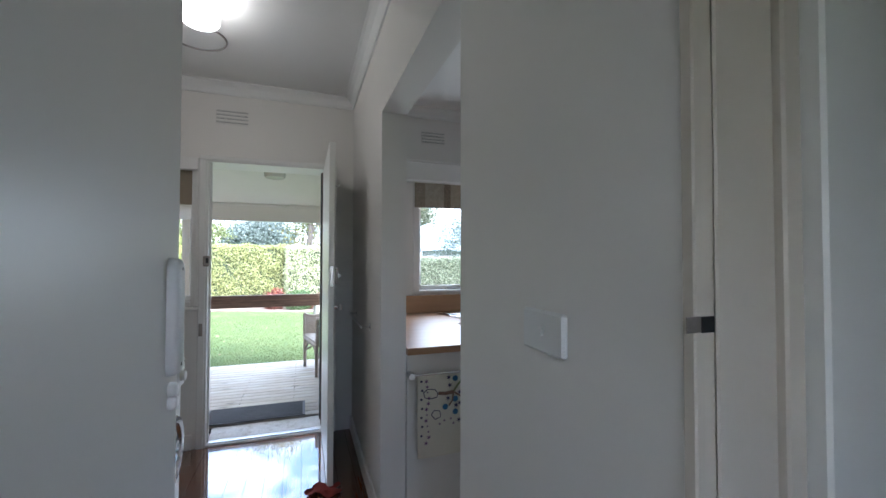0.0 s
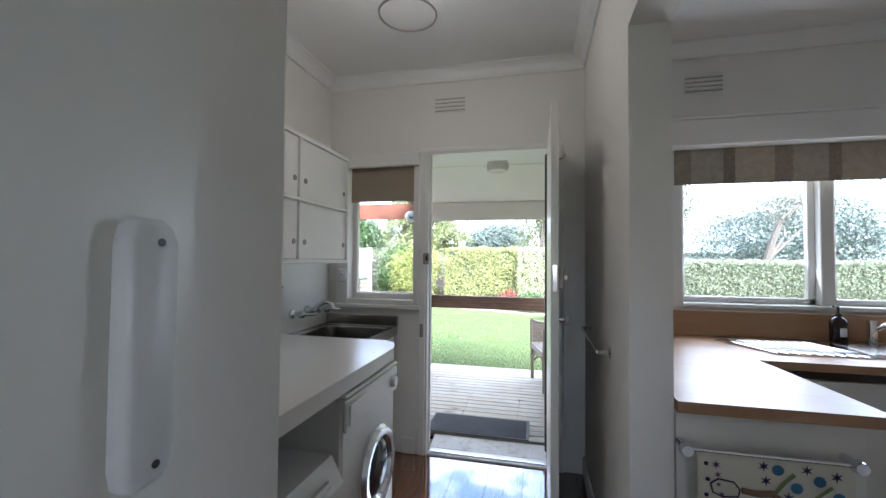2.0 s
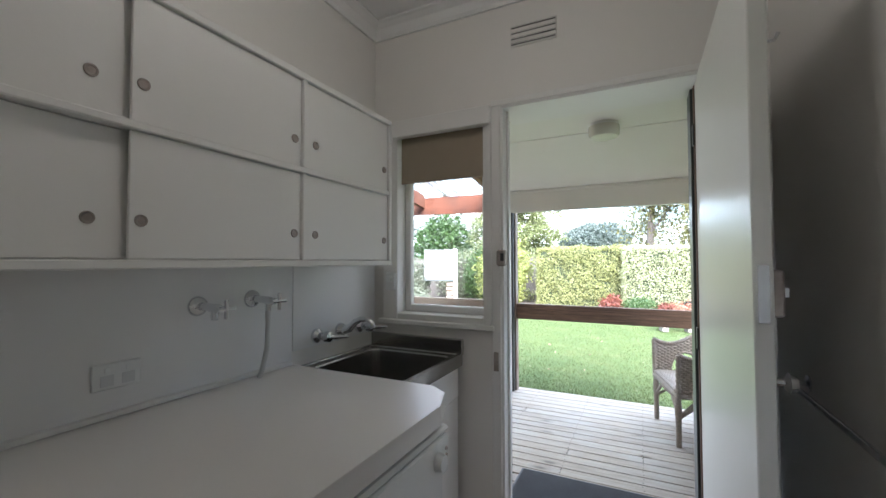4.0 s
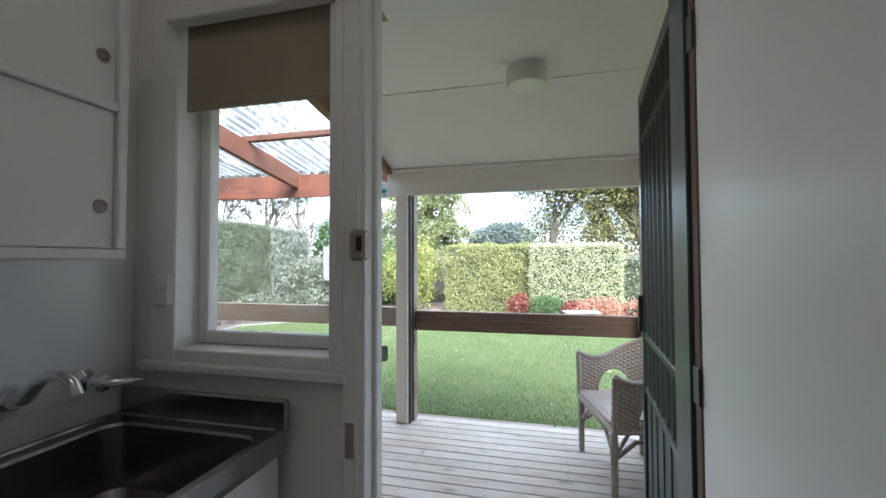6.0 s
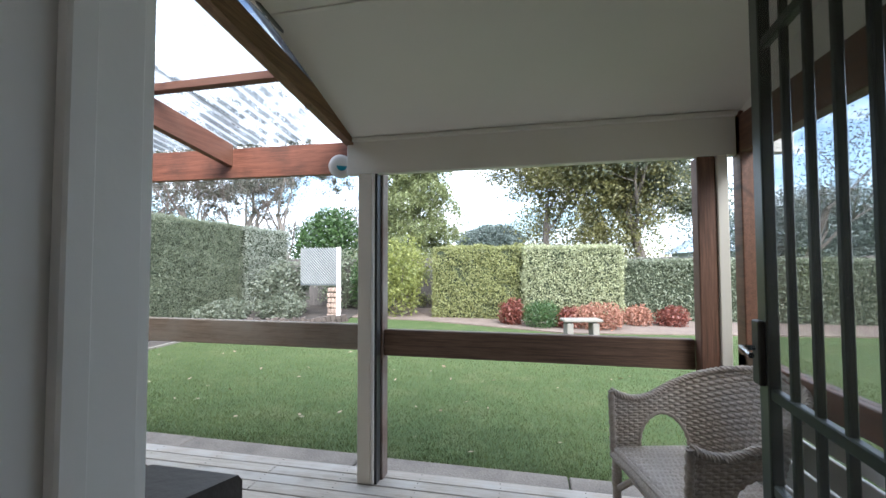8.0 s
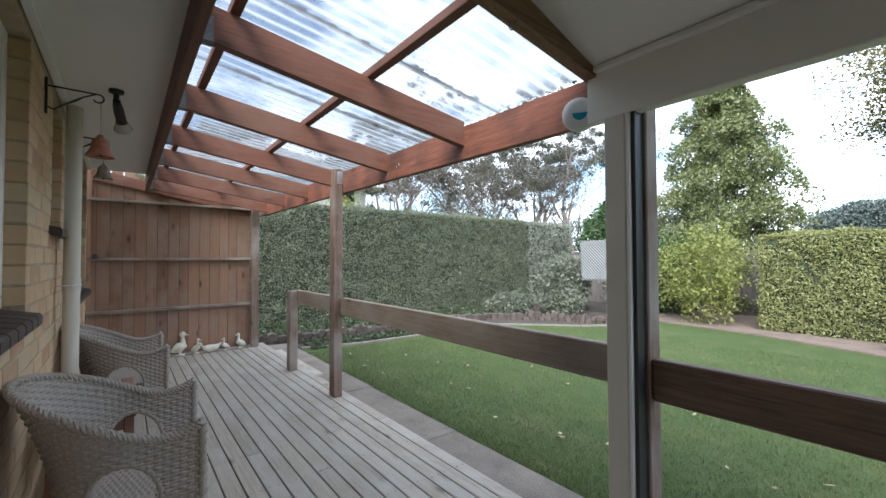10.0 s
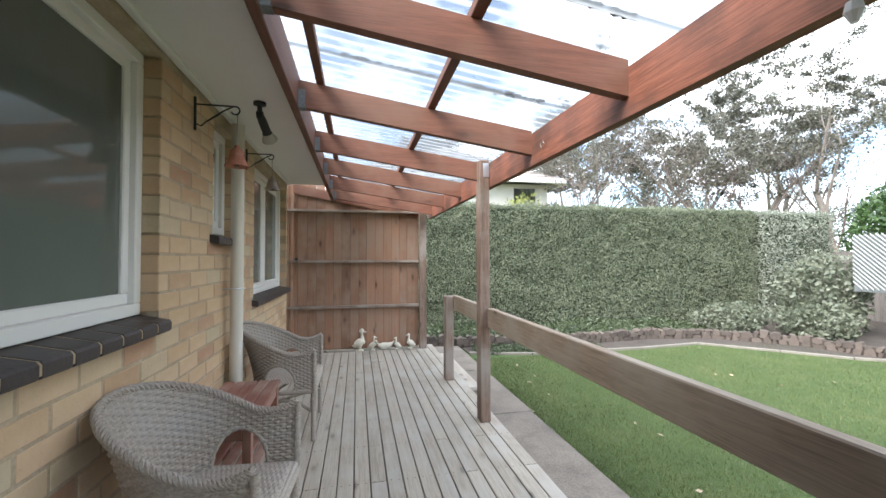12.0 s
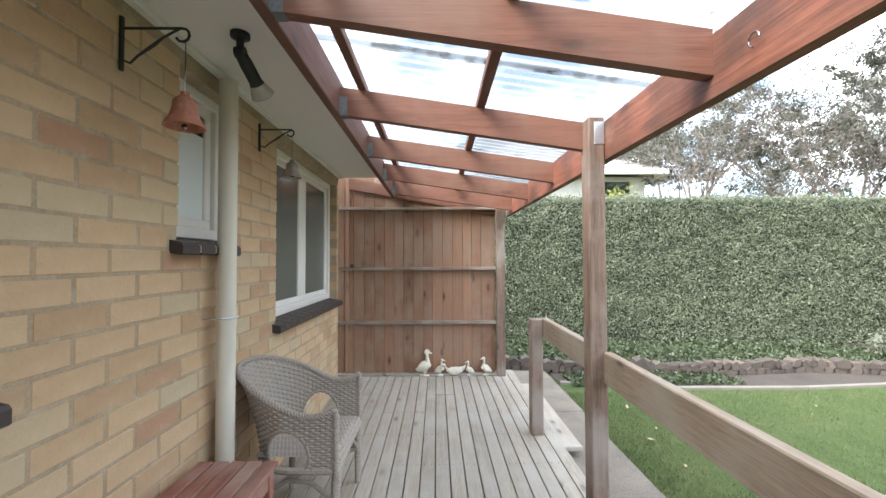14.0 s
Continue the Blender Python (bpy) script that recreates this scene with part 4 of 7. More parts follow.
def duck(x, y, h, turn, label, low=False):
    m = pose(x, y, DECK_Z, 0, 0, turn)
    g = Geo(m)
    k = h
    if low:
        g.tube([(0, -0.6 * k, 0.34 * k), (0, -0.5 * k, 0.34 * k), (0, -0.25 * k, 0.32 * k), (0, 0.1 * k, 0.31 * k), (0, 0.45 * k, 0.38 * k), (0, 0.72 * k, 0.55 * k), (0, 0.85 * k, 0.72 * k)], [0.02 * k, 0.17 * k, 0.29 * k, 0.31 * k, 0.23 * k, 0.1 * k, 0.02 * k], 14)
        g.tube([(0, -0.4 * k, 0.4 * k), (0, -0.58 * k, 0.52 * k), (0, -0.68 * k, 0.64 * k), (0, -0.72 * k, 0.73 * k)], [0.13 * k, 0.08 * k, 0.06 * k, 0.05 * k], 10)
        neck, r = Vector((0, -0.76 * k, 0.76 * k)), 0.125 * k
    else:
        g.tube([(0, -0.2 * k, 0.3 * k), (0, -0.19 * k, 0.33 * k), (0, -0.12 * k, 0.38 * k), (0, 0.02 * k, 0.34 * k), (0, 0.16 * k, 0.25 * k), (0, 0.28 * k, 0.19 * k), (0, 0.36 * k, 0.2 * k)], [0.02 * k, 0.1 * k, 0.18 * k, 0.2 * k, 0.15 * k, 0.07 * k, 0.015 * k], 14)
        g.tube([(0, -0.09 * k, 0.42 * k), (0, -0.12 * k, 0.55 * k), (0, -0.1 * k, 0.68 * k), (0, -0.1 * k, 0.8 * k)], [0.14 * k, 0.085 * k, 0.058 * k, 0.055 * k], 12)
        for s in (-0.07, 0.07):
            g.tube([(s * k, -0.01 * k, 0.2 * k), (s * k, -0.02 * k, 0.02)], [0.05 * k, 0.045 * k], 8)
        g.box(-0.16 * k, 0.16 * k, -0.2 * k, 0.14 * k, 0.0, 0.022, 0.008)
        neck, r = Vector((0, -0.12 * k, 0.86 * k)), 0.088 * k
    g.tube([neck + Vector((0, r * c, -0.2 * r * c)) for c in (-1, -0.8, -0.4, 0, 0.4, 0.8, 1)], [0.1 * r, 0.6 * r, 0.92 * r, r, 0.92 * r, 0.6 * r, 0.1 * r], 12)
    g.tube([neck + Vector((0, -0.7 * r, -0.05 * r)), neck + Vector((0, -1.4 * r, -0.3 * r)), neck + Vector((0, -2.1 * r, -0.35 * r))], [0.5 * r, 0.34 * r, 0.2 * r], 9)
    if h > 0.3:
        g.tube([neck + Vector((0, 0.5 * r, -0.7 * r)), neck + Vector((0, 0.25 * r, 0.2 * r)), neck + Vector((0, 0.0, 0.95 * r)), neck + Vector((0, -0.1 * r, 1.3 * r))], [1.1 * r, 1.2 * r, 0.85 * r, 0.15 * r], 12)
    single("duck_figurine", g, PORCELAIN, label, "duck figurine", "ducks along the fence", smooth=True)


duck(-5.655, 5.83, 0.31, 160, "tall cream plaster duck with a bonnet by the fence")
duck(-5.655, 6.005, 0.205, 165, "cream plaster duck standing by the fence")
duck(-5.655, 6.17, 0.16, 10, "low cream plaster duck lying by the fence", True)
duck(-5.655, 6.345, 0.175, 5, "small white plaster duck by the fence")
duck(-5.66, 6.53, 0.22, 10, "buff plaster duck standing by the fence")

# ---- hall ----
FRONT = 0.687
tall = thing("tall_cupboard", (0.6, 1.6, 0.0), "tall white gloss-painted hall cupboard with plastic pull", "cupboard")
part("body", Geo().box(0.505, 0.659, 0.4, 2.33, 0.0, 2.3, 0.003), WHITE, tall)
d = part("door", Geo().box(0.662, FRONT, 0.45, 2.334, 0.02, 2.28, 0.006), GLOSSY, tall, "white gloss-painted door")
g = Geo()
prof = [(0.0, 0.0), (0.012, 0.011), (0.02, 0.017), (0.1, 0.02), (0.19, 0.02), (0.204, 0.017), (0.214, 0.009), (0.22, 0.0)]
outline = [(2.275 + (u - 2.2155) * 1.45, 1.248 + (v - 1.2825) * 1.06) for u, v in [(2.202, 1.184), (2.207, 1.178), (2.223, 1.178), (2.228, 1.186), (2.231, 1.199), (2.231, 1.371), (2.227, 1.382), (2.222, 1.387), (2.208, 1.387), (2.203, 1.382), (2.200, 1.369), (2.200, 1.199)]]
n = len(outline)
cy, cz = 2.275, 1.248
rings = [(FRONT, 1.0), (FRONT + 0.013, 0.97), (FRONT + 0.018, 0.9), (FRONT + 0.02, 0.8)]
vs = [(x, cy + (u - cy) * k, cz + (v - cz) * (0.5 + k / 2)) for x, k in rings for u, v in outline]
fs = [(r * n + i, r * n + (i + 1) % n, (r + 1) * n + (i + 1) % n, (r + 1) * n + i) for r in range(3) for i in range(n)] + [tuple(range(3 * n, 4 * n))]
h = part("handle", Geo().add(vs, fs), PLASTIC, d, "moulded grey-white plastic pull", smooth=True)
for z in (1.157, 1.338):
    part("screw", Geo().lathe([(0.0, 0.0), (0.0035, 0.0), (0.0035, 0.0008), (0.0, 0.001)], (FRONT + 0.0201, 2.277, z), 10, "x"), DARK, d, "rusty screw")
g = Geo()
for z in (1.085, 1.109):
    g.lathe([(0.0, 0.0), (0.014, 0.0), (0.014, 0.008), (0.01, 0.014), (0.0, 0.015)], (FRONT, 2.28, z), 14, "x")
part("latch_cap", g, WHITE_PLASTIC, d, "round white latch caps", smooth=True)
nib = Geo().box(0.505, 0.542, 2.335, 2.68, 0.0, 1.85, 0.004)
nib.box(0.505, 0.53, 2.335, 2.68, 1.85, 2.64, 0)
structure("wall_nib", nib, WHITE, "white painted panel beside the hall cupboard", "wall")

jamb = Geo()
jamb.box(1.297, 1.44, 1.682, 1.6975, 0.0, 2.06, 0.002).box(1.322, 1.41, 1.677, 1.682, 0.0, 2.05, 0.003).box(1.41, 1.44, 1.667, 1.682, 0.0, 2.05, 0.003)
jamb.box(1.28, 1.30, 0.75, 0.82, 0.0, 2.12, 0.005).box(1.30, 1.44, 0.82, 0.835, 0.0, 2.06, 0.002)
# Aged paint, also darkened to stand in for dimmer light on the frame.
structure("trim_side_door", jamb, surface("aged_dimmed_paint", (0.58, 0.52, 0.44), 0.4, 0.06, 2, 60, 0.06), "white painted side door frame", "door frame")
strike = Geo().box(1.284, 1.3215, 1.6805, 1.682, 1.285, 1.301, 0.0004)
single("strike_plate", strike, PEWTER, "worn metal strike plate in the door frame", "strike plate")
# A flat dark plate takes the place of the shade inside the hole.
single("latch_hole", Geo().box(1.303, 1.321, 1.6798, 1.6804, 1.2845, 1.3005, 0.0002), DARK, "dark patch painted as the shaded latch hole in the strike plate", "latch hole")
side = Geo().box(1.44, 2.1, 1.647, 1.682, 0.01, 2.04, 0.004)
structure("door_2", side, GLOSSY, "white side door standing open", "door")

SWY, SWZ = 1.89, 1.207
sw = thing("light_switch", (1.30, SWY, SWZ), "white plastic light switch plate on the wall", "light switch")
part("plate", Geo().box(1.289, 1.30, SWY, SWY + 0.116, SWZ, SWZ + 0.068, 0.004), WHITE_PLASTIC, sw)
part("rocker", Geo().lathe([(0.0, 0.0), (0.008, 0.0), (0.008, -0.004), (0.0, -0.005)], (1.289, SWY + 0.058, SWZ + 0.035), 14, "x"), WHITE_PLASTIC, sw)

lamp = thing("ceiling_lamp", (0.44, 3.6, 2.64), "lit opal drum lamp on the laundry ceiling", "ceiling lamp")
part("collar", Geo().lathe([(0.0, 0.0), (0.078, 0.0), (0.078, -0.03), (0.0, -0.03)], (0.44, 3.6, 2.64), 28), WHITE_PLASTIC, lamp, smooth=True)
part("diffuser", Geo().lathe([(0.08, -0.03), (0.085, -0.04), (0.085, -0.125), (0.075, -0.14), (0.0, -0.142)], (0.44, 3.6, 2.64), 28), glowing("lit_opal", (1.0, 0.9, 0.78), 1.25), lamp, "glowing opal glass", smooth=True)
g = Geo()
rim = [(0.148, 0.0), (0.15, -0.008), (0.156, -0.008), (0.158, 0.0)]
vs, fs = [], []
for k in range(48):
    a = 2 * math.pi * k / 48
    vs += [(0.33 + r * math.cos(a), 4.03 + r * math.sin(a), 2.64 + hh) for r, hh in rim]
for k in range(48):
    q = (k + 1) % 48
    fs += [(k * 4 + i, q * 4 + i, q * 4 + i + 1, k * 4 + i + 1) for i in range(3)]
# The ring is an even grey, darker than the ceiling round it.
single("ceiling_ring", g.add(vs, fs), surface("plain_grey_ring", (0.3, 0.28, 0.26), 0.6), "thin grey ring trim on the ceiling", "ceiling ring", smooth=True)


def wall_vent(x0, x1, z0, z1):
    v = thing("wall_vent", ((x0 + x1) / 2, 4.70, z0), "white slotted air vent high on the wall", "vent", "air vents above the openings")
    part("plate", Geo().box(x0, x1, 4.695, 4.70, z0, z1, 0.002), PLASTER, v)
    for k in range(4):
        z = z0 + (z1 - z0) * (k + 0.5) / 4
        # slot boxes are coloured dark as the shade behind the slats
        part("slot", Geo().box(x0 + 0.004, x1 - 0.004, 4.692, 4.696, z - 0.004, z + 0.004, 0.0005), surface("vent_shadow", (0.12, 0.12, 0.12), 0.8), v)
        part("slat", Geo().prism([(4.6945, z + 0.004), (4.687, z - 0.001), (4.688, z - 0.003), (4.696, z + 0.002)], "x", x0 + 0.002, x1 - 0.002), PLASTER, v)


wall_vent(0.31, 0.527, 2.345, 2.452)
wall_vent(1.87, 2.08, 2.345, 2.452)

# Unseen window, added only to bring light into the hall.
hw = thing("added_hall_window", (0.95, -0.06, 1.2), "added unseen window that lets fill light into the hall", "window")
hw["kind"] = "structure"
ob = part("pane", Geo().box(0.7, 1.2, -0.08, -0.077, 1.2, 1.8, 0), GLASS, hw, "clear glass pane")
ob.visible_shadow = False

# ---- laundry wall units ----
unit = thing("wall_cupboard", (-0.35, 3.5, 1.30), "white wall cupboards with sliding doors and round finger pulls", "cupboard")
for name, y0, y1, z0, z1 in (("bottom_panel", 2.605, 4.46, 1.303, 1.325), ("top_panel", 2.605, 4.46, 1.972, 1.995), ("shelf", 2.605, 4.438, 1.635, 1.655), ("end_panel", 4.44, 4.46, 1.3255, 1.9715), ("divider", 3.895, 3.913, 1.3255, 1.6345), ("divider", 3.895, 3.913, 1.6555, 1.9715)):
    part(name, Geo().box(-0.458, -0.21, y0, y1, z0, z1, 0.003), WHITE, unit)
part("back_panel", Geo().box(-0.48, -0.4585, 2.605, 4.46, 1.303, 1.995, 0), WHITE, unit)
for z0, z1 in ((1.327, 1.633), (1.657, 1.970)):
    for y0, y1, xo, pulls in ((2.66, 3.40, -0.245, (3.29,)), (3.36, 3.893, -0.222, (3.386, 3.865)), (3.915, 4.438, -0.222, (3.965, 4.41))):
        d = part("sliding_door", Geo().box(xo - 0.01, xo, y0, y1, z0, z1, 0.002), WHITE, unit, "white sliding door")
        for y in pulls:
            zz = z0 + 0.3 * (z1 - z0)
            part("finger_pull", Geo().lathe([(0.0, 0.001), (0.009, 0.001), (0.011, 0.003), (0.014, 0.003), (0.015, 0.0), (0.015, -0.001), (0.0, -0.001)], (xo + 0.0005, y, zz), 16, "x"), PEWTER, d, "round metal finger pull")

single("splashback", Geo().box(-0.48, -0.474, 2.605, 4.10, 0.89, 1.303, 0.001), SPLASH, "pale glossy splashback sheet behind the bench", "splashback")
single("splashback", Geo().box(-0.48, -0.473, 4.103, 4.69, 0.94, 1.303, 0.001), SPLASH, "pale glossy splashback sheet behind the sink", "splashback")
single("bench_upstand", Geo().box(-0.474, -0.46, 2.605, 4.095, 0.888, 0.905, 0.003), WHITE, "white bead along the back of the bench", "bead")
g = Geo().prism([(-0.474, 2.605), (0.312, 2.605), (0.312, 3.93), (0.27, 4.045), (0.20, 4.096), (-0.474, 4.096)], "z", 0.828, 0.888)
single("laundry_bench", g, LAMINATE, "pale laminate bench top with a clipped corner", "bench top")

sinkunit = thing("laundry_sink", (-0.2, 4.33, 0.0), "dark stainless laundry trough with upstand on white cabinet", "sink")
part("cabinet", Geo().box(-0.474, 0.045, 4.105, 4.66, 0.0, 0.66, 0.003), WHITE, sinkunit, "white cabinet")
part("cabinet_front", Geo().box(0.03, 0.046, 4.105, 4.66, 0.661, 0.81, 0.002), WHITE, sinkunit)
part("cabinet_side", Geo().box(-0.474, 0.029, 4.644, 4.66, 0.661, 0.81, 0.002), WHITE, sinkunit)
x0, x1, y0, y1, z1 = -0.474, 0.07, 4.10, 4.668, 0.872
bx0, bx1, by0, by1, bz = -0.40, 0.02, 4.161, 4.598, 0.681


def round_ring(a0, a1, b0, b1, r, z):
    """A rectangle with rounded corners, as a ring of points."""
    ring = []
    for cx, cy, turn in ((a1 - r, b1 - r, 0), (a0 + r, b1 - r, 90), (a0 + r, b0 + r, 180), (a1 - r, b0 + r, 270)):
        for k in range(7):
            a = math.radians(turn + 15 * k)
            ring.append((cx + r * math.cos(a), cy + r * math.sin(a), z))
    return ring


rings = [round_ring(x0 + 0.01, x1 - 0.004, y0 + 0.01, y1, 0.01, 0.812), round_ring(x0, x1, y0, y1, 0.012, 0.83), round_ring(x0, x1, y0, y1, 0.012, z1 - 0.003), round_ring(x0 + 0.003, x1 - 0.003, y0 + 0.003, y1 - 0.003, 0.012, z1)]
rings += [round_ring(x0 + 0.012, x1 - 0.012, y0 + 0.012, y1 - 0.02, 0.02, z1 - 0.001), round_ring(x0 + 0.016, x1 - 0.016, y0 + 0.016, y1 - 0.024, 0.02, z1 - 0.006), round_ring(-0.42, 0.036, 4.139, 4.611, 0.05, z1 - 0.007), round_ring(-0.416, 0.032, 4.144, 4.607, 0.05, z1 - 0.014)]
rings += [round_ring(-0.405, 0.022, 4.152, 4.598, 0.05, 0.70), round_ring(-0.39, 0.008, 4.166, 4.585, 0.045, 0.682), round_ring(-0.3, -0.08, 4.266, 4.485, 0.03, 0.678)]
m = len(rings[0])
fs = [(q * m + k, q * m + (k + 1) % m, (q + 1) * m + (k + 1) % m, (q + 1) * m + k) for q in range(len(rings) - 1) for k in range(m)]
fs.append(tuple(range((len(rings) - 1) * m, len(rings) * m)))
part("trough", Geo().add([p for ring in rings for p in ring], fs), STEEL, sinkunit, "dull dark steel trough")
part("upstand", Geo().box(x0, x1, 4.656, 4.676, 0.86, 0.94, 0.006), STEEL, sinkunit, "dark steel upstand")
part("waste", Geo().lathe([(0.0, 0.0), (0.03, 0.0), (0.034, 0.004), (0.0, 0.003)], (-0.19, 4.380, bz), 18), CHROME, sinkunit, "chrome waste")


def cross_tap(y, z, name, label, hose=False):
    t = thing(name, (-0.474, y, z), label, "tap", "taps over the bench")
    part("flange", Geo().lathe([(0.0, 0.0), (0.034, 0.0), (0.032, 0.008), (0.02, 0.02), (0.0, 0.022)], (-0.474, y, z), 20, "x"), CHROME, t, smooth=True)
    part("body", Geo().tube([(-0.455, y, z), (-0.42, y, z), (-0.37, y, z - 0.004), (-0.35, y, z - 0.004)], [0.014, 0.013, 0.016, 0.012], 12), CHROME, t, smooth=True)
    part("spindle", Geo().tube([(-0.35, y, z - 0.004), (-0.325, y, z - 0.004)], 0.008, 10), CHROME, t, smooth=True)
    g = Geo()
    g.tube([(-0.328, y - 0.03, z - 0.004), (-0.328, y + 0.03, z - 0.004)], 0.006, 8).tube([(-0.328, y, z - 0.034), (-0.328, y, z + 0.026)], 0.006, 8)
    part("cross_handle", g, CHROME, t, "chrome cross handle", smooth=True)
    part("outlet", Geo().tube([(-0.385, y, z), (-0.385, y, z - 0.04)], 0.011, 10), CHROME, t, smooth=True)
    if hose:
        part("hose", Geo().tube([(-0.385, y, z - 0.03), (-0.385, y, z - 0.09), (-0.395, y + 0.005, z - 0.18), (-0.42, y + 0.004, z - 0.27), (-0.43, y, z - 0.29)], [0.011, 0.009, 0.009, 0.009, 0.009], 10), PLASTIC, t, "grey flexible hose", smooth=True)


cross_tap(3.69, 1.172, "washing_tap", "chrome cross-handle tap on the splashback")
cross_tap(3.90, 1.18, "washing_tap", "chrome cross-handle tap with a grey hose", True)
st = thing("sink_tap", (-0.473, 4.42, 0.985), "chrome wall taps with a curved spout over the trough", "tap")
for y in (4.24, 4.55):
    h = part("handle", Geo().lathe([(0.0, 0.0), (0.033, 0.0), (0.031, 0.012), (0.016, 0.024), (0.018, 0.05), (0.025, 0.06), (0.022, 0.082), (0.0, 0.086)], (-0.473, y, 0.985), 18, "x"), CHROME, st, smooth=True)
    part("lever", Geo().tube([(-0.4, y, 0.985), (-0.375, y + 0.02, 0.984), (-0.345, y + 0.05, 0.982), (-0.335, y + 0.06, 0.982)], [0.012, 0.011, 0.007, 0.003], 10), CHROME, h, smooth=True)
part("flange", Geo().lathe([(0.0, 0.0), (0.036, 0.0), (0.034, 0.014), (0.022, 0.03), (0.0, 0.032)], (-0.473, 4.40, 0.987), 18, "x"), CHROME, st, smooth=True)
part("spout", Geo().tube([(-0.45, 4.40, 0.987), (-0.41, 4.40, 1.0), (-0.38, 4.402, 1.03), (-0.35, 4.405, 1.045), (-0.32, 4.41, 1.046), (-0.295, 4.413, 1.032), (-0.285, 4.415, 1.005)], [0.022, 0.02, 0.016, 0.014, 0.013, 0.013, 0.014], 12), CHROME, st, smooth=True)
gpo = thing("power_point", (-0.474, 3.46, 1.0), "white double power point on the splashback", "power point")
part("plate", Geo().box(-0.474, -0.464, 3.40, 3.52, 0.968, 1.04, 0.003), WHITE_PLASTIC, gpo)
for y in (3.435, 3.487):
    part("socket", Geo().box(-0.4642, -0.4625, y - 0.016, y + 0.016, 0.978, 1.008, 0.0006), PLASTIC, gpo)
    part("rocker", Geo().box(-0.4642, -0.461, y - 0.007, y + 0.007, 1.014, 1.03, 0.001), WHITE_PLASTIC, gpo)

washer = thing("washing_machine", (0.0, 3.72, 0.0), "white front-loading washing machine under the bench", "washing machine")
part("body", Geo().box(-0.28, 0.285, 3.435, 4.008, 0.02, 0.785, 0.012), APPLIANCE, washer)
part("control_panel", Geo().box(0.286, 0.302, 3.437, 4.006, 0.66, 0.782, 0.006), APPLIANCE, washer, "white control panel")
part("lid_edge", Geo().box(-0.28, 0.304, 3.434, 4.009, 0.786, 0.806, 0.008), APPLIANCE, washer)
part("drawer", Geo().box(0.303, 0.309, 3.46, 3.64, 0.68, 0.76, 0.004), APPLIANCE, washer, "detergent drawer")
part("dial", Geo().lathe([(0.0, 0.0), (0.028, 0.0), (0.024, 0.022), (0.0, 0.024)], (0.303, 3.93, 0.72), 20, "x"), WHITE_PLASTIC, washer, "round program dial", smooth=True)
for z in (0.70, 0.72, 0.74):
    part("button", Geo().lathe([(0.0, 0.0), (0.006, 0.0), (0.005, 0.004), (0.0, 0.004)], (0.303, 3.985, z), 10, "x"), PEWTER, washer)
ring = part("door_ring", Geo().lathe([(0.12, 0.0), (0.175, 0.0), (0.18, 0.02), (0.165, 0.04), (0.135, 0.036), (0.12, 0.01)], (0.286, 3.75, 0.39), 40, "x"), CHROME, washer, "chrome porthole ring", smooth=True)
part("door_glass", Geo().lathe([(0.125, 0.015), (0.11, 0.03), (0.06, 0.042), (0.0, 0.046)], (0.286, 3.75, 0.39), 32, "x"), surface("porthole_glass", (0.02, 0.022, 0.025), 0.06, 0.1), washer, "dark porthole glass", smooth=True)
dry = thing("dishwasher", (0.0, 3.1, 0.0), "low white appliance with a sloping front under the bench", "appliance")
part("body", Geo().prism([(-0.28, 0.02), (0.30, 0.02), (0.30, 0.49), (0.25, 0.585), (-0.28, 0.60)], "y", 2.86, 3.425), APPLIANCE, dry)
part("handle", Geo().tube([(0.288, 3.0, 0.53), (0.305, 3.03, 0.54), (0.305, 3.3, 0.54), (0.288, 3.33, 0.53)], 0.01, 10), PLASTIC, dry, "grey plastic handle", smooth=True)
part("badge", Geo().box(0.3, 0.302, 3.25, 3.38, 0.43, 0.46, 0.0008), PLASTIC, dry, "small grey plate")
structure("bench_support", Geo().box(-0.474, 0.28, 2.61, 2.85, 0.0, 0.826, 0.003), WHITE, "white side panel under the bench", "panel")

# ---- laundry window ----
lw = thing("window_4", (-0.1, 4.75, 1.0), "white laundry window with a half-drawn brown blind", "window")
lw["kind"] = "structure"
g = Geo()
g.box(-0.42, -0.33, 4.696, 4.862, 1.01, 2.07, 0.004).box(0.165, 0.21, 4.696, 4.862, 1.01, 2.07, 0.004).box(-0.33, 0.165, 4.696, 4.862, 1.01, 1.045, 0.004).box(-0.33, 0.165, 4.696, 4.862, 2.03, 2.07, 0.004)
part("window_frame", g, WHITE, lw)
g = Geo()
g.box(-0.33, -0.295, 4.78, 4.82, 1.045, 2.03, 0.005).box(0.15, 0.165, 4.78, 4.82, 1.045, 2.03, 0.005).box(-0.295, 0.15, 4.78, 4.82, 1.045, 1.085, 0.005).box(-0.295, 0.15, 4.78, 4.82, 1.99, 2.03, 0.005)
sash = part("sash", g, WHITE, lw)
ob = part("pane", Geo().box(-0.295, 0.15, 4.80, 4.803, 1.085, 1.99, 0), GLASS, sash, "clear glass pane")
ob.visible_shadow = False
part("inner_sill", Geo().box(-0.44, 0.225, 4.672, 4.72, 0.985, 1.012, 0.005), WHITE, lw)
part("architrave", Geo().box(0.187, 0.2125, 4.682, 4.70, 1.012, 2.06, 0.004), WHITE, lw)
part("pelmet", Geo().box(-0.335, 0.212, 4.655, 4.70, 1.985, 2.075, 0.004), WHITE, lw, "white pelmet board")
part("blind", Geo().box(-0.315, 0.205, 4.715, 4.719, 1.75, 2.02, 0.001), BLIND, lw, "brown roller blind")
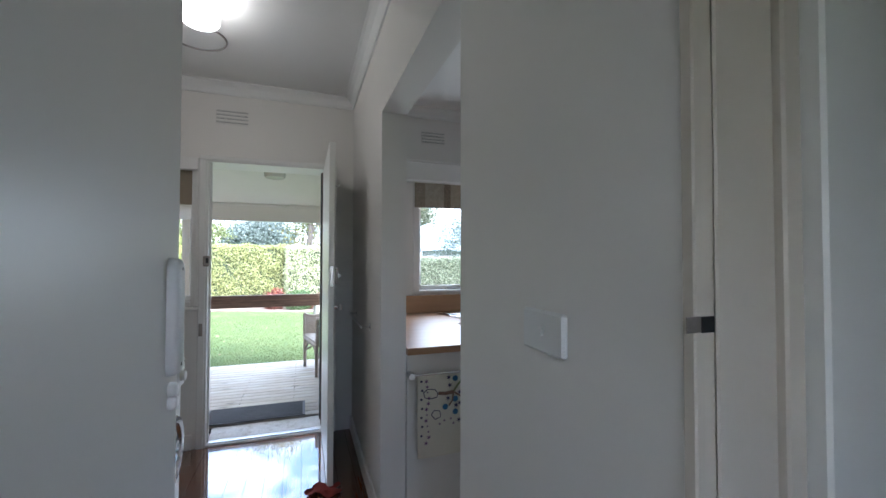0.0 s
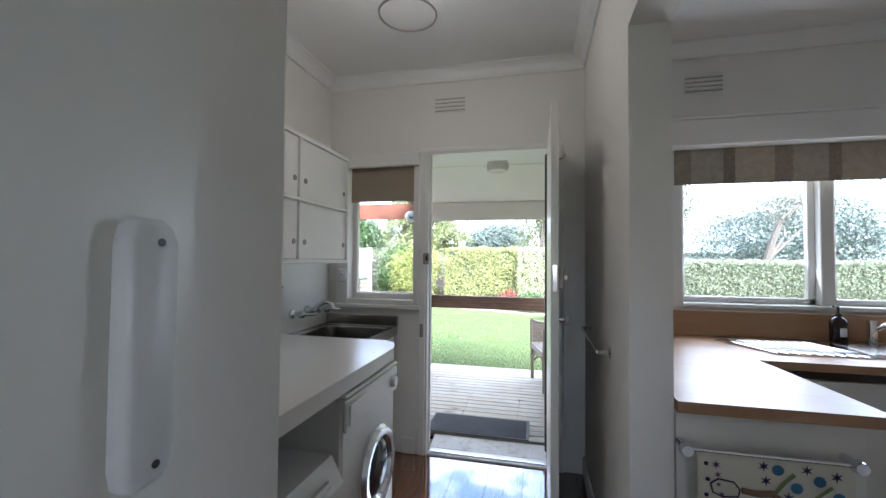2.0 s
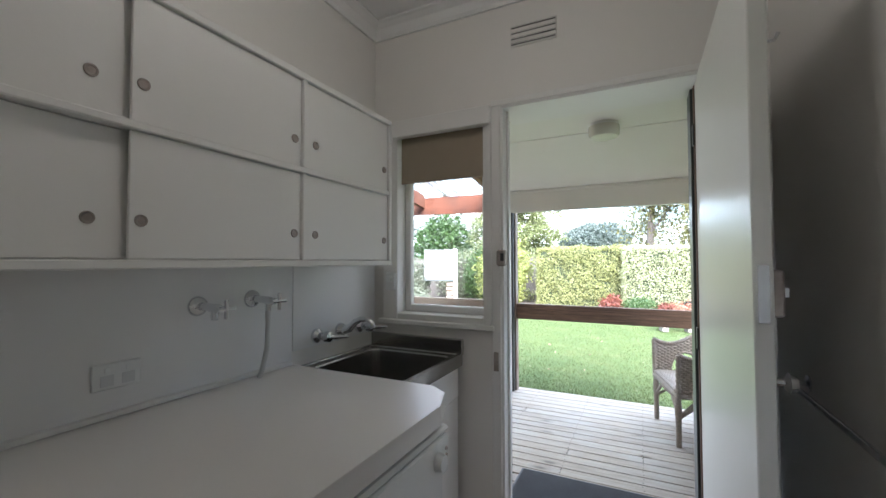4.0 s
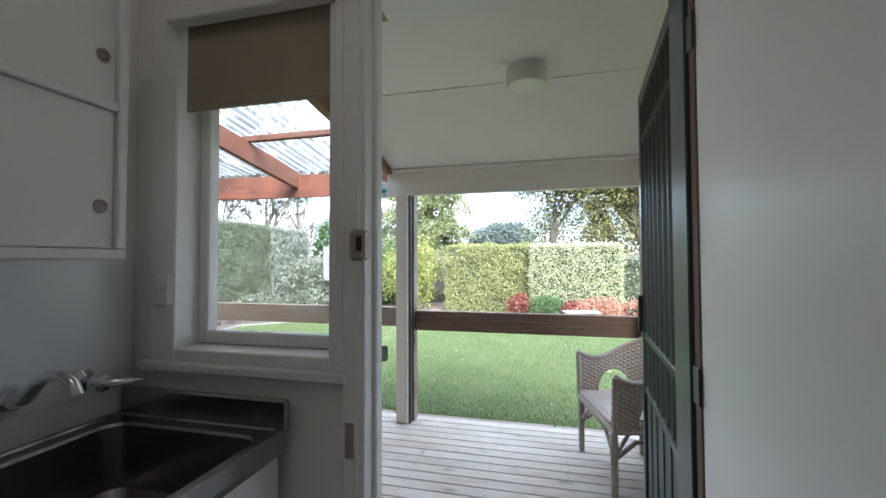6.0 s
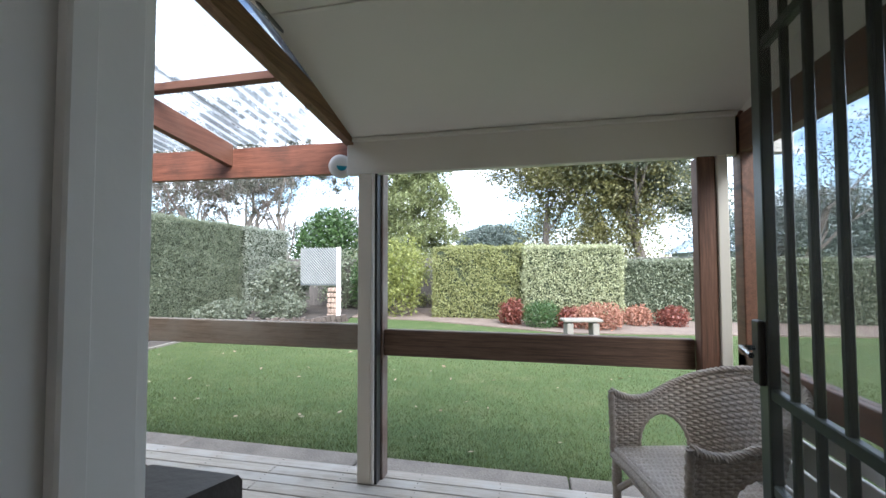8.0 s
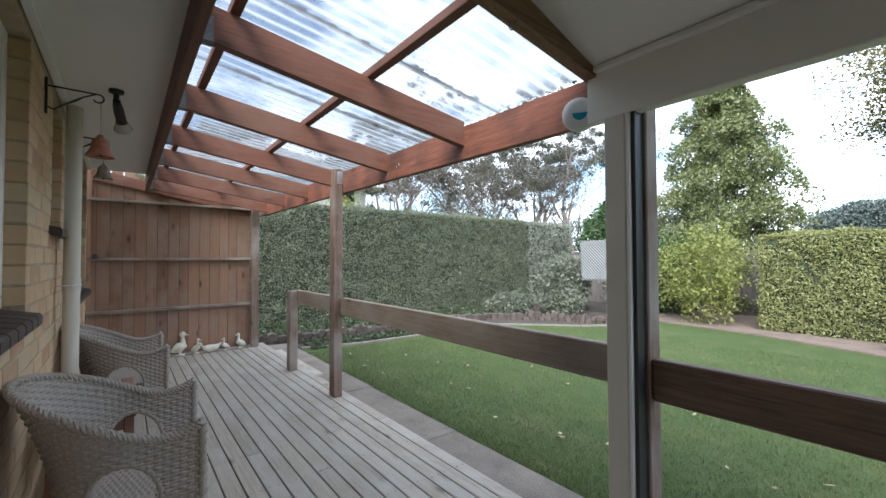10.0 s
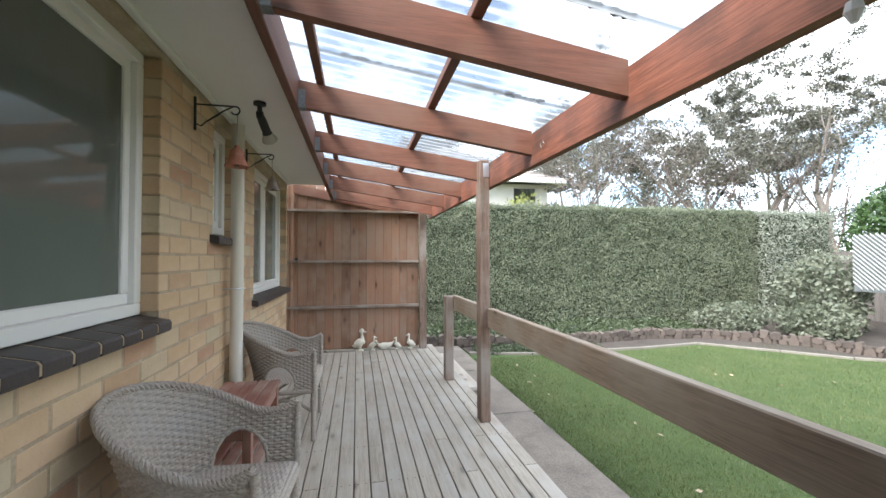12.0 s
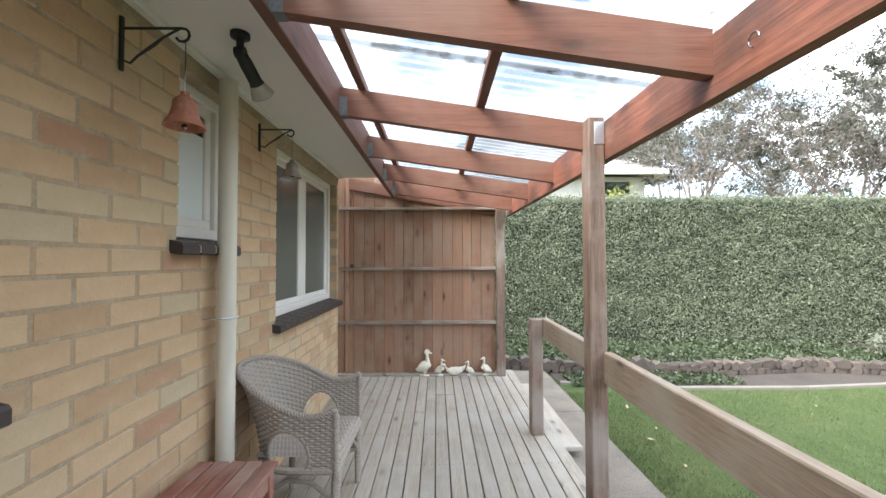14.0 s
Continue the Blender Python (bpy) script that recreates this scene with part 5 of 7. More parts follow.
part("blind_rail", Geo().box(-0.315, 0.205, 4.712, 4.722, 1.742, 1.756, 0.003), BLIND, lw)
part("blind_chain", Geo().tube([(0.156, 4.72, 1.98), (0.156, 4.72, 1.15), (0.16, 4.72, 1.14), (0.164, 4.72, 1.15), (0.164, 4.72, 1.98)], 0.0018, 5), WHITE_PLASTIC, lw, "thin bead chain")
part("latch", Geo().box(-0.4, -0.335, 4.684, 4.702, 1.165, 1.262, 0.012), WHITE_PLASTIC, lw, "white sash latch")
part("latch_knob", Geo().lathe([(0.0, 0.0), (0.012, 0.0), (0.014, -0.012), (0.0, -0.016)], (-0.365, 4.688, 1.225), 14, "y"), WHITE_PLASTIC, lw, smooth=True)

# ---- back door ----
door = thing("door_1", (1.105, 4.3, 0.0), "white painted back door swung open into the laundry", "door")
door["kind"] = "structure"
part("leaf", Geo().box(1.066, 1.102, 3.875, 4.686, 0.015, 2.055, 0.003), GLOSSY, door)
part("lock", Geo().box(1.102, 1.126, 3.90, 3.98, 1.20, 1.30, 0.005), PEWTER, door, "dark metal rim lock")
part("lock_snib", Geo().box(1.126, 1.141, 3.93, 3.95, 1.24, 1.262, 0.002), CHROME, door)
part("edge_plate", Geo().box(1.074, 1.094, 3.8735, 3.875, 1.19, 1.31, 0.0005), CHROME, door, "metal edge plate")
part("coat_hook", Geo().tube([(1.102, 3.93, 1.80), (1.126, 3.93, 1.80), (1.134, 3.93, 1.815)], 0.004, 8), CHROME, door, "small chrome hook")
part("door_knob", Geo().tube([(1.102, 3.93, 1.06), (1.126, 3.93, 1.06), (1.134, 3.93, 1.06), (1.148, 3.93, 1.06)], [0.01, 0.01, 0.022, 0.016], 14), CHROME, door, smooth=True)
for z in (0.25, 1.0, 1.85):
    part("hinge", Geo().box(1.0605, 1.066, 4.797, 4.836, z - 0.045, z + 0.045, 0.002), DARK, door, "dark worn steel hinge")
dl = thing("door_keeper", (0.272, 4.68, 1.34), "grey metal lock keeper on the door frame", "lock keeper")
part("case", Geo().box(0.249, 0.291, 4.64, 4.682, 1.298, 1.375, 0.008), PEWTER, dl)
part("slot", Geo().box(0.270, 0.286, 4.6385, 4.6405, 1.322, 1.358, 0.0006), DARK, dl)
single("strike_plate", Geo().box(0.222, 0.246, 4.679, 4.682, 0.80, 0.89, 0.001), PEWTER, "small painted strike plate on the door frame", "strike plate")

railbar = thing("towel_rail", (1.28, 3.9, 0.99), "chrome towel rail on the wall behind the door", "towel rail")
part("bar", Geo().tube([(1.25, 3.78, 0.955), (1.25, 4.40, 0.955)], 0.008, 10), CHROME, railbar, smooth=True)
for y in (3.78, 4.40):
    part("bracket", Geo().tube([(1.30, y, 0.955), (1.296, y, 0.955), (1.292, y, 0.955), (1.25, y, 0.955)], [0.024, 0.024, 0.008, 0.009], 14), CHROME, railbar, smooth=True)

ALU = surface("dark_aluminium", (0.05, 0.06, 0.055), 0.35, 0.1, 3, 80, 0.05, metal=0.3)
MESHY = bpy.data.materials.new("fly_mesh")
MESHY.use_nodes = True
nt = MESHY.node_tree
mx = node(nt, "ShaderNodeMixShader", Fac=0.24)
tr = nt.nodes.new("ShaderNodeBsdfTransparent")
nt.nodes["Principled BSDF"].inputs["Base Color"].default_value = (0.02, 0.022, 0.022, 1)
nt.nodes["Principled BSDF"].inputs["Roughness"].default_value = 0.6
nt.links.new(tr.outputs[0], mx.inputs[1])
nt.links.new(nt.nodes["Principled BSDF"].outputs[0], mx.inputs[2])
nt.links.new(mx.outputs[0], nt.nodes["Material Output"].inputs[0])
sd = thing("screen_door", (1.10, 4.965, 0.0), "dark metal security screen door swung open outwards", "screen door")
M = pose(1.085, 4.97, 0.0, 0, 0, 90 - 5.6)
W, ZB, ZT = 0.765, 0.08, 2.04


def leaf_part(name, x0, x1, z0, z1, y0, y1, mat, label="", b=0.003, parent=None):
    return part(name, Geo(M).box(x0, x1, y0, y1, z0, z1, b), mat, parent or sd, label)


leaf_part("stile", 0, 0.05, ZB, ZT, -0.014, 0.014, ALU)
leaf_part("stile", W - 0.05, W, ZB, ZT, -0.014, 0.014, ALU)
leaf_part("frame_rail", 0.05, W - 0.05, ZT - 0.05, ZT, -0.014, 0.014, ALU)
leaf_part("frame_rail", 0.05, W - 0.05, ZB, ZB + 0.07, -0.014, 0.014, ALU)
for z in (0.72, 0.95, 1.82):
    leaf_part("frame_rail", 0.05, W - 0.05, z, z + 0.028, -0.01, 0.01, ALU)
for k in range(6):
    x = 0.05 + (W - 0.1) * (k + 1) / 7
    leaf_part("bar", x - 0.008, x + 0.008, 0.748, ZT - 0.05, -0.008, 0.008, ALU)
leaf_part("panel", 0.05, W - 0.05, ZB + 0.07, 0.72, -0.003, 0.003, surface("dark_panel", (0.05, 0.065, 0.075), 0.45), "dark lower panel", 0.001)
for k in range(4):
    x = 0.05 + (W - 0.1) * (k + 1) / 5
    leaf_part("panel_rib", x - 0.006, x + 0.006, ZB + 0.07, 0.72, -0.008, 0.008, ALU)
leaf_part("mesh", 0.05, W - 0.05, 0.748, ZT - 0.05, 0.011, 0.0115, MESHY, "fine dark fly mesh", 0)
leaf_part("lock", W - 0.045, W - 0.005, 0.98, 1.14, 0.014, 0.03, DARK, "black lock case")
part("lever", Geo(M).tube([(W - 0.025, 0.03, 1.07), (W - 0.025, 0.06, 1.07), (W - 0.1, 0.065, 1.065)], 0.007, 8), CHROME, sd, "chrome lever", smooth=True)
for z in (0.6, 1.75):
    leaf_part("hinge", -0.03, 0.01, z - 0.05, z + 0.05, -0.02, -0.012, DARK, "dark worn steel hinge", 0.002)
structure("trim_screen", Geo().box(1.10, 1.138, 4.952, 4.975, 0.06, 2.06, 0.004), surface("brown_jamb", (0.11, 0.06, 0.04), 0.6), "brown timber screen door jamb", "door frame")

mat_ob = thing("door_mat", (0.6, 5.2, DECK_Z), "charcoal ribbed door mat on the deck", "door mat")
part("fibre_mat", Geo().box(0.20, 0.93, 4.955, 5.28, DECK_Z, DECK_Z + 0.012, 0.004), MAT, mat_ob)
g = Geo()
for a in ((0.19, 0.205, 4.945, 5.29), (0.925, 0.95, 4.945, 5.29), (0.205, 0.925, 4.945, 4.96), (0.205, 0.925, 5.275, 5.29)):
    g.box(a[0], a[1], a[2], a[3], DECK_Z, DECK_Z + 0.009, 0.002)
part("border", g, surface("grey_rubber", (0.1, 0.1, 0.11), 0.7), mat_ob, "grey rubber border")
rng = random.Random(9)


def cloth(u, v):
    x, y = 0.96 + 0.17 * u, 3.80 + 0.1 * v
    return (x + 0.02 * math.sin(9 * v), y + 0.02 * math.sin(7 * u), 0.004 + 0.03 * abs(math.sin(5 * u + 3 * v) * math.cos(4 * v - 2 * u)))


single("floor_cloth", Geo().grid(cloth, 16, 12), surface("red_cloth", (0.3, 0.05, 0.04), 0.9, 0.3, 20, 160, 0.5), "crumpled dark red cloth on the floor", "cloth", smooth=True)

# ---- kitchen ----
kb = thing("kitchen_bench", (1.7, 4.0, 0.0), "beech laminate kitchen bench turning the corner, white below", "kitchen bench")
part("worktop", Geo().prism([(1.43, 3.39), (1.965, 3.39), (1.985, 3.41), (1.955, 4.06), (3.9, 4.06), (3.9, 4.69), (1.43, 4.69)], "z", 0.865, 0.90), BENCHWOOD, kb, "beech laminate worktop")
part("end_panel", Geo().box(1.435, 1.93, 3.43, 3.45, 0.0, 0.865, 0.002), WHITE, kb, "white end panel")
part("cupboard_front", Geo().box(1.92, 3.9, 4.09, 4.11, 0.1, 0.82, 0.003), WHITE, kb, "white cupboard fronts")
part("inner_panel", Geo().box(1.92, 1.94, 3.45, 4.10, 0.0, 0.865, 0.002), WHITE, kb)
part("upstand", Geo().box(1.43, 3.9, 4.672, 4.695, 0.90, 1.045, 0.003), BENCHWOOD, kb, "beech upstand under the window")
g = Geo().prism([(1.95, 4.52), (2.10, 4.20), (2.6, 4.22), (2.95, 4.40), (2.95, 4.62), (2.05, 4.60)], "z", 0.9, 0.906)
ks = thing("kitchen_sink", (2.4, 4.4, 0.9), "ribbed stainless drainer and sink under the window", "sink")
part("drainer", g, CHROME, ks)
for k in range(9):
    part("rib", Geo().tube([(2.02 + 0.045 * k, 4.55, 0.907), (2.12 + 0.045 * k, 4.25, 0.907)], 0.005, 6), CHROME, ks)
part("basin", Geo().box(2.52, 2.9, 4.28, 4.56, 0.9, 0.909, 0.002), STEEL, ks, "dark basin")
kt = thing("kitchen_tap", (2.72, 4.6, 0.906), "chrome kitchen mixer tap", "tap")
part("body", Geo().tube([(2.72, 4.6, 0.906), (2.72, 4.6, 1.03)], 0.022, 14), CHROME, kt, smooth=True)
part("spout", Geo().tube([(2.72, 4.6, 0.98), (2.78, 4.54, 1.03), (2.85, 4.48, 1.05), (2.87, 4.46, 1.03)], 0.012, 10), CHROME, kt, smooth=True)
soap = thing("soap_bottle", (2.56, 4.58, 0.9), "dark brown pump bottle with a black label", "bottle")
part("bottle", Geo().lathe([(0.0, 0.0), (0.036, 0.0), (0.038, 0.01), (0.038, 0.11), (0.028, 0.13), (0.014, 0.14), (0.014, 0.155), (0.0, 0.155)], (2.56, 4.58, 0.906), 20), surface("brown_glass", (0.025, 0.012, 0.008), 0.15), soap, smooth=True)
part("pump", Geo().tube([(2.56, 4.58, 1.06), (2.56, 4.58, 1.10), (2.53, 4.565, 1.10)], 0.006, 8), DARK, soap)
part("print", Geo().box(2.545, 2.575, 4.5405, 4.5415, 0.945, 0.99, 0.0002), PLASTIC, soap, "pale print bars")

RZ, RX0 = 0.765, 1.445
kr = thing("towel_rail", (1.63, 3.40, RZ), "chrome towel rail on the bench end", "towel rail")
part("bar", Geo().tube([(RX0, 3.375, RZ), (RX0 + 0.43, 3.375, RZ)], 0.006, 10), CHROME, kr, smooth=True)
for x in (RX0, RX0 + 0.43):
    part("knob", Geo().tube([(x, 3.43, RZ), (x, 3.39, RZ), (x, 3.375, RZ), (x, 3.355, RZ)], [0.012, 0.012, 0.02, 0.016], 14), CHROME, kr, smooth=True)
TOWEL = surface("printed_towel", (0.72, 0.69, 0.6), 0.9, 0.03, 4, 260, 0.3)
tt = thing("tea_towel", (1.69, 3.37, 0.6), "cream tea towel printed with a tree and blue flowers", "tea towel")


def fold(u, v):
    x = RX0 + 0.03 + 0.385 * u
    s = v * 0.62 - 0.2
    if s < 0:
        return (x, 3.384, RZ + 0.006 + s)
    return (x, 3.366 - 0.004 * math.sin(7 * u) - 0.01 * s, RZ + 0.006 - s)


part("cloth", Geo().grid(fold, 14, 16), TOWEL, tt, smooth=True)
PRINTS = [surface("print_blue", (0.05, 0.16, 0.32), 0.9), surface("print_navy", (0.03, 0.03, 0.1), 0.9), surface("print_purple", (0.16, 0.07, 0.2), 0.9), surface("print_red", (0.4, 0.06, 0.04), 0.9)]
rng = random.Random(21)


def print_y(z):
    return 3.3585 - 0.01 * (RZ + 0.006 - z) - 0.0012


def flower(x, z, r, petals, mat):
    n = 2 * petals if petals else 12
    pts = []
    for q in range(n):
        far = (1.2 if q % 2 else 0.4) if petals else (1.0 + 0.2 * math.sin(2 * math.pi * q / n))
        pts.append((x + r * far * math.cos(2 * math.pi * q / n), z + r * far * math.sin(2 * math.pi * q / n)))
    part("flower", Geo().prism(pts, "y", print_y(z), print_y(z) + 0.0006), mat, tt)


TX = RX0 + 0.03
for k in range(12):
    flower(TX + 0.05 + rng.uniform(-0.008, 0.008), RZ - 0.03 - 0.028 * k, rng.choice((0.006, 0.009, 0.011)), 6, PRINTS[2])
for k in range(7):
    flower(TX + 0.018 + 0.004 * (k % 2), RZ - 0.03 - 0.045 * k, 0.006, 0, PRINTS[1])
for x, z in ((0.20, 0.03), (0.245, 0.075), (0.20, 0.135), (0.145, 0.17), (0.20, 0.20), (0.255, 0.185), (0.30, 0.05), (0.31, 0.14), (0.345, 0.09)):
    flower(TX + x, RZ - z, 0.015, 0, PRINTS[0])
for x, z in ((0.165, 0.02), (0.17, 0.06), (0.16, 0.125), (0.225, 0.1), (0.225, 0.155), (0.27, 0.02), (0.275, 0.125), (0.205, 0.165), (0.22, 0.24), (0.3, 0.21), (0.34, 0.03), (0.35, 0.17)):
    flower(TX + x, RZ - z, 0.013, 6, PRINTS[1])
for x, z in ((0.115, 0.25), (0.14, 0.235), (0.175, 0.23), (0.19, 0.255), (0.26, 0.25)):
    flower(TX + x, RZ - z, 0.007, 6, PRINTS[2])
BROWNPRINT = surface("print_brown", (0.24, 0.15, 0.11), 0.9)
GREENPRINT = surface("print_green", (0.2, 0.25, 0.12), 0.9)
for pts, r, mat in (
    ([(0.11, 0.095), (0.15, 0.1), (0.19, 0.095)], 0.009, BROWNPRINT),
    ([(0.19, 0.095), (0.215, 0.06), (0.24, 0.035)], 0.005, GREENPRINT),
    ([(0.19, 0.095), (0.23, 0.12), (0.26, 0.15), (0.275, 0.19)], 0.005, BROWNPRINT),
    ([(0.19, 0.1), (0.185, 0.14), (0.165, 0.165)], 0.004, BROWNPRINT),
    ([(0.24, 0.125), (0.29, 0.095), (0.33, 0.06)], 0.004, GREENPRINT),
    ([(0.07, 0.2), (0.085, 0.18), (0.115, 0.185), (0.12, 0.215), (0.09, 0.225), (0.07, 0.2)], 0.0022, PRINTS[1]),
    ([(0.03, 0.085), (0.05, 0.07), (0.09, 0.075), (0.105, 0.095), (0.1, 0.115), (0.06, 0.12), (0.035, 0.11), (0.03, 0.085)], 0.0022, PRINTS[1]),
):
    part("stem", Geo().tube([(TX + x, print_y(RZ - z) + 0.001, RZ - z) for x, z in pts], r, 5), mat, tt)

kw = thing("window_5", (2.7, 4.76, 1.05), "white kitchen window with a patterned roman blind", "window")
kw["kind"] = "structure"
g = Geo()
g.box(1.80, 1.86, 4.70, 4.86, 1.05, 2.10, 0.004).box(3.56, 3.62, 4.70, 4.86, 1.05, 2.10, 0.004).box(1.86, 3.56, 4.70, 4.86, 1.05, 1.085, 0.004).box(1.86, 3.56, 4.70, 4.86, 2.06, 2.10, 0.004).box(2.58, 2.65, 4.74, 4.86, 1.085, 2.06, 0.004)
part("window_frame", g, WHITE, kw)
for a, b in ((1.86, 2.58), (2.65, 3.56)):
    g = Geo()
    g.box(a, a + 0.035, 4.79, 4.83, 1.085, 2.06, 0.004).box(b - 0.035, b, 4.79, 4.83, 1.085, 2.06, 0.004).box(a, b, 4.79, 4.83, 1.085, 1.12, 0.004).box(a, b, 4.79, 4.83, 2.02, 2.06, 0.004)
    s = part("sash", g, WHITE, kw)
    ob = part("pane", Geo().box(a + 0.035, b - 0.035, 4.81, 4.813, 1.12, 2.02, 0), GLASS, s, "clear glass pane")
    ob.visible_shadow = False
    part("stay", Geo().box((a + b) / 2 - 0.1, (a + b) / 2 + 0.1, 4.76, 4.785, 1.09, 1.105, 0.003), CHROME, kw, "metal window stay")
part("pelmet", Geo().box(1.44, 3.9, 4.58, 4.70, 2.0, 2.15, 0.004), WHITE, kw, "white pelmet box")
part("pelmet_lip", Geo().box(1.44, 3.9, 4.57, 4.70, 2.15, 2.168, 0.003), WHITE, kw)
cols = [(0.3, 0.25, 0.19), (0.42, 0.37, 0.3), (0.24, 0.2, 0.15), (0.46, 0.4, 0.31)]
x, k = 1.81, 0
while x < 3.6:
    w = (0.09, 0.17, 0.06, 0.2)[k % 4]
    g = Geo()
    for q in range(2):
        g.box(x, min(x + w, 3.61), 4.685 - 0.008 * q, 4.69 - 0.008 * q, 1.79 + 0.02 * q, 2.06, 0.001)
    part("blind_panel", g, surface("blind_stripe", cols[k % 4], 0.9, 0.18, 24, 160, 0.3, stain=(0.5, 0.45, 0.36)), kw, "patterned brown blind stripe")
    x += w
    k += 1

# ---- wicker chairs and slatted table ----
ARM, RX, RY = 0.20, 0.282, 0.235


def plan(s):
    """The barrel's line in plan, from one arm's front round the back to the other's; s in metres. Returns place, outward way and share of back."""
    bow = math.pi * (RX + RY) / 2
    if s < ARM:
        return (-RX, 0.22 - s), (-1, 0), 0.0
    if s > ARM + bow:
        return (RX, 0.02 + (s - ARM - bow)), (1, 0), 0.0
    a = math.pi * (s - ARM) / bow
    return (-RX * math.cos(a), 0.02 - RY * math.sin(a)), (-math.cos(a), -math.sin(a)), math.sin(a)


LONG = 2 * ARM + math.pi * (RX + RY) / 2


def rim_z(s):
    k = 0.5 - 0.5 * math.cos(2 * math.pi * s / LONG)
    end = max(0.0, 1 - min(s, LONG - s) / 0.2)
    return 0.565 + 0.21 * k ** 1.1 + 0.06 * end * end


def shell_at(s, z, off=0.0):
    (x, y), (nx, ny), back = plan(s)
    up = max(0.0, (z - 0.36) / 0.4)
    lean = (0.03 + 0.08 * back) * up ** 1.6 + off
    return (x + nx * lean, y + ny * lean, z)


ARCH_S = (ARM + 0.035, LONG - ARM - 0.035)
ARCH_A, ARCH_Z, ARCH_H = 0.115, 0.385, 0.145


def weave_geo(m):
    g = Geo(m)
    nu, nv, stake, weft = 300, 112, LONG / 50, 0.0125
    for side in (1, -1):
        vs, keep = [], []
        for j in range(nv + 1):
            for i in range(nu + 1):
                s = LONG * i / nu
                z = 0.34 + (rim_z(s) - 0.34) * j / nv
                rib = abs(math.sin(math.pi * s / stake)) ** 0.7
                ply = math.sin(math.pi * s / stake) * (1 if int(z / weft) % 2 else -1)
                row = abs(math.sin(math.pi * z / weft)) ** 0.5
                vs.append(shell_at(s, z, side * (0.001 + 0.0025 * rib + 0.0035 * row) + 0.003 * ply))
        for j in range(nv):
            for i in range(nu):
                s, z = LONG * (i + 0.5) / nu, vs[j * (nu + 1) + i][2] + 0.003
                if any(((s - c) / ARCH_A) ** 2 + (max(0, z - ARCH_Z) / ARCH_H) ** 2 < 1 for c in ARCH_S):
                    continue
                keep.append((j * (nu + 1) + i, j * (nu + 1) + i + 1, (j + 1) * (nu + 1) + i + 1, (j + 1) * (nu + 1) + i))
        g.add(vs, keep)
    return g


def braid(g, pts, r, twist=90):
    """A thick rolled edge with the turns of a braid."""
    fine = []
    for a, b in zip(pts, pts[1:]):
        for k in range(3):
            fine.append(Vector(a).lerp(Vector(b), k / 3))
    fine.append(Vector(pts[-1]))
    return g.tube(fine, [r * (1 + 0.2 * math.sin(k * 2.1)) for k in range(len(fine))], 9)


def plait(g, pts, r, turns):
    """Three strands wound round a line."""
    fine = []
    for a, b in zip(pts, pts[1:]):
        fine += [Vector(a).lerp(Vector(b), k / 5) for k in range(5)]
    fine.append(Vector(pts[-1]))
    for strand in range(3):
        line = []
        for k, p in enumerate(fine):
            d = (fine[min(k + 1, len(fine) - 1)] - fine[max(k - 1, 0)]).normalized()
            side = d.cross(Vector((0, 0, 1))).normalized()
            a = 2 * math.pi * (turns * k / len(fine) + strand / 3)
            line.append(p + (side * math.cos(a) + d.cross(side) * math.sin(a)) * r * 0.55)
        g.tube(line, r * 0.62, 6)
    return g


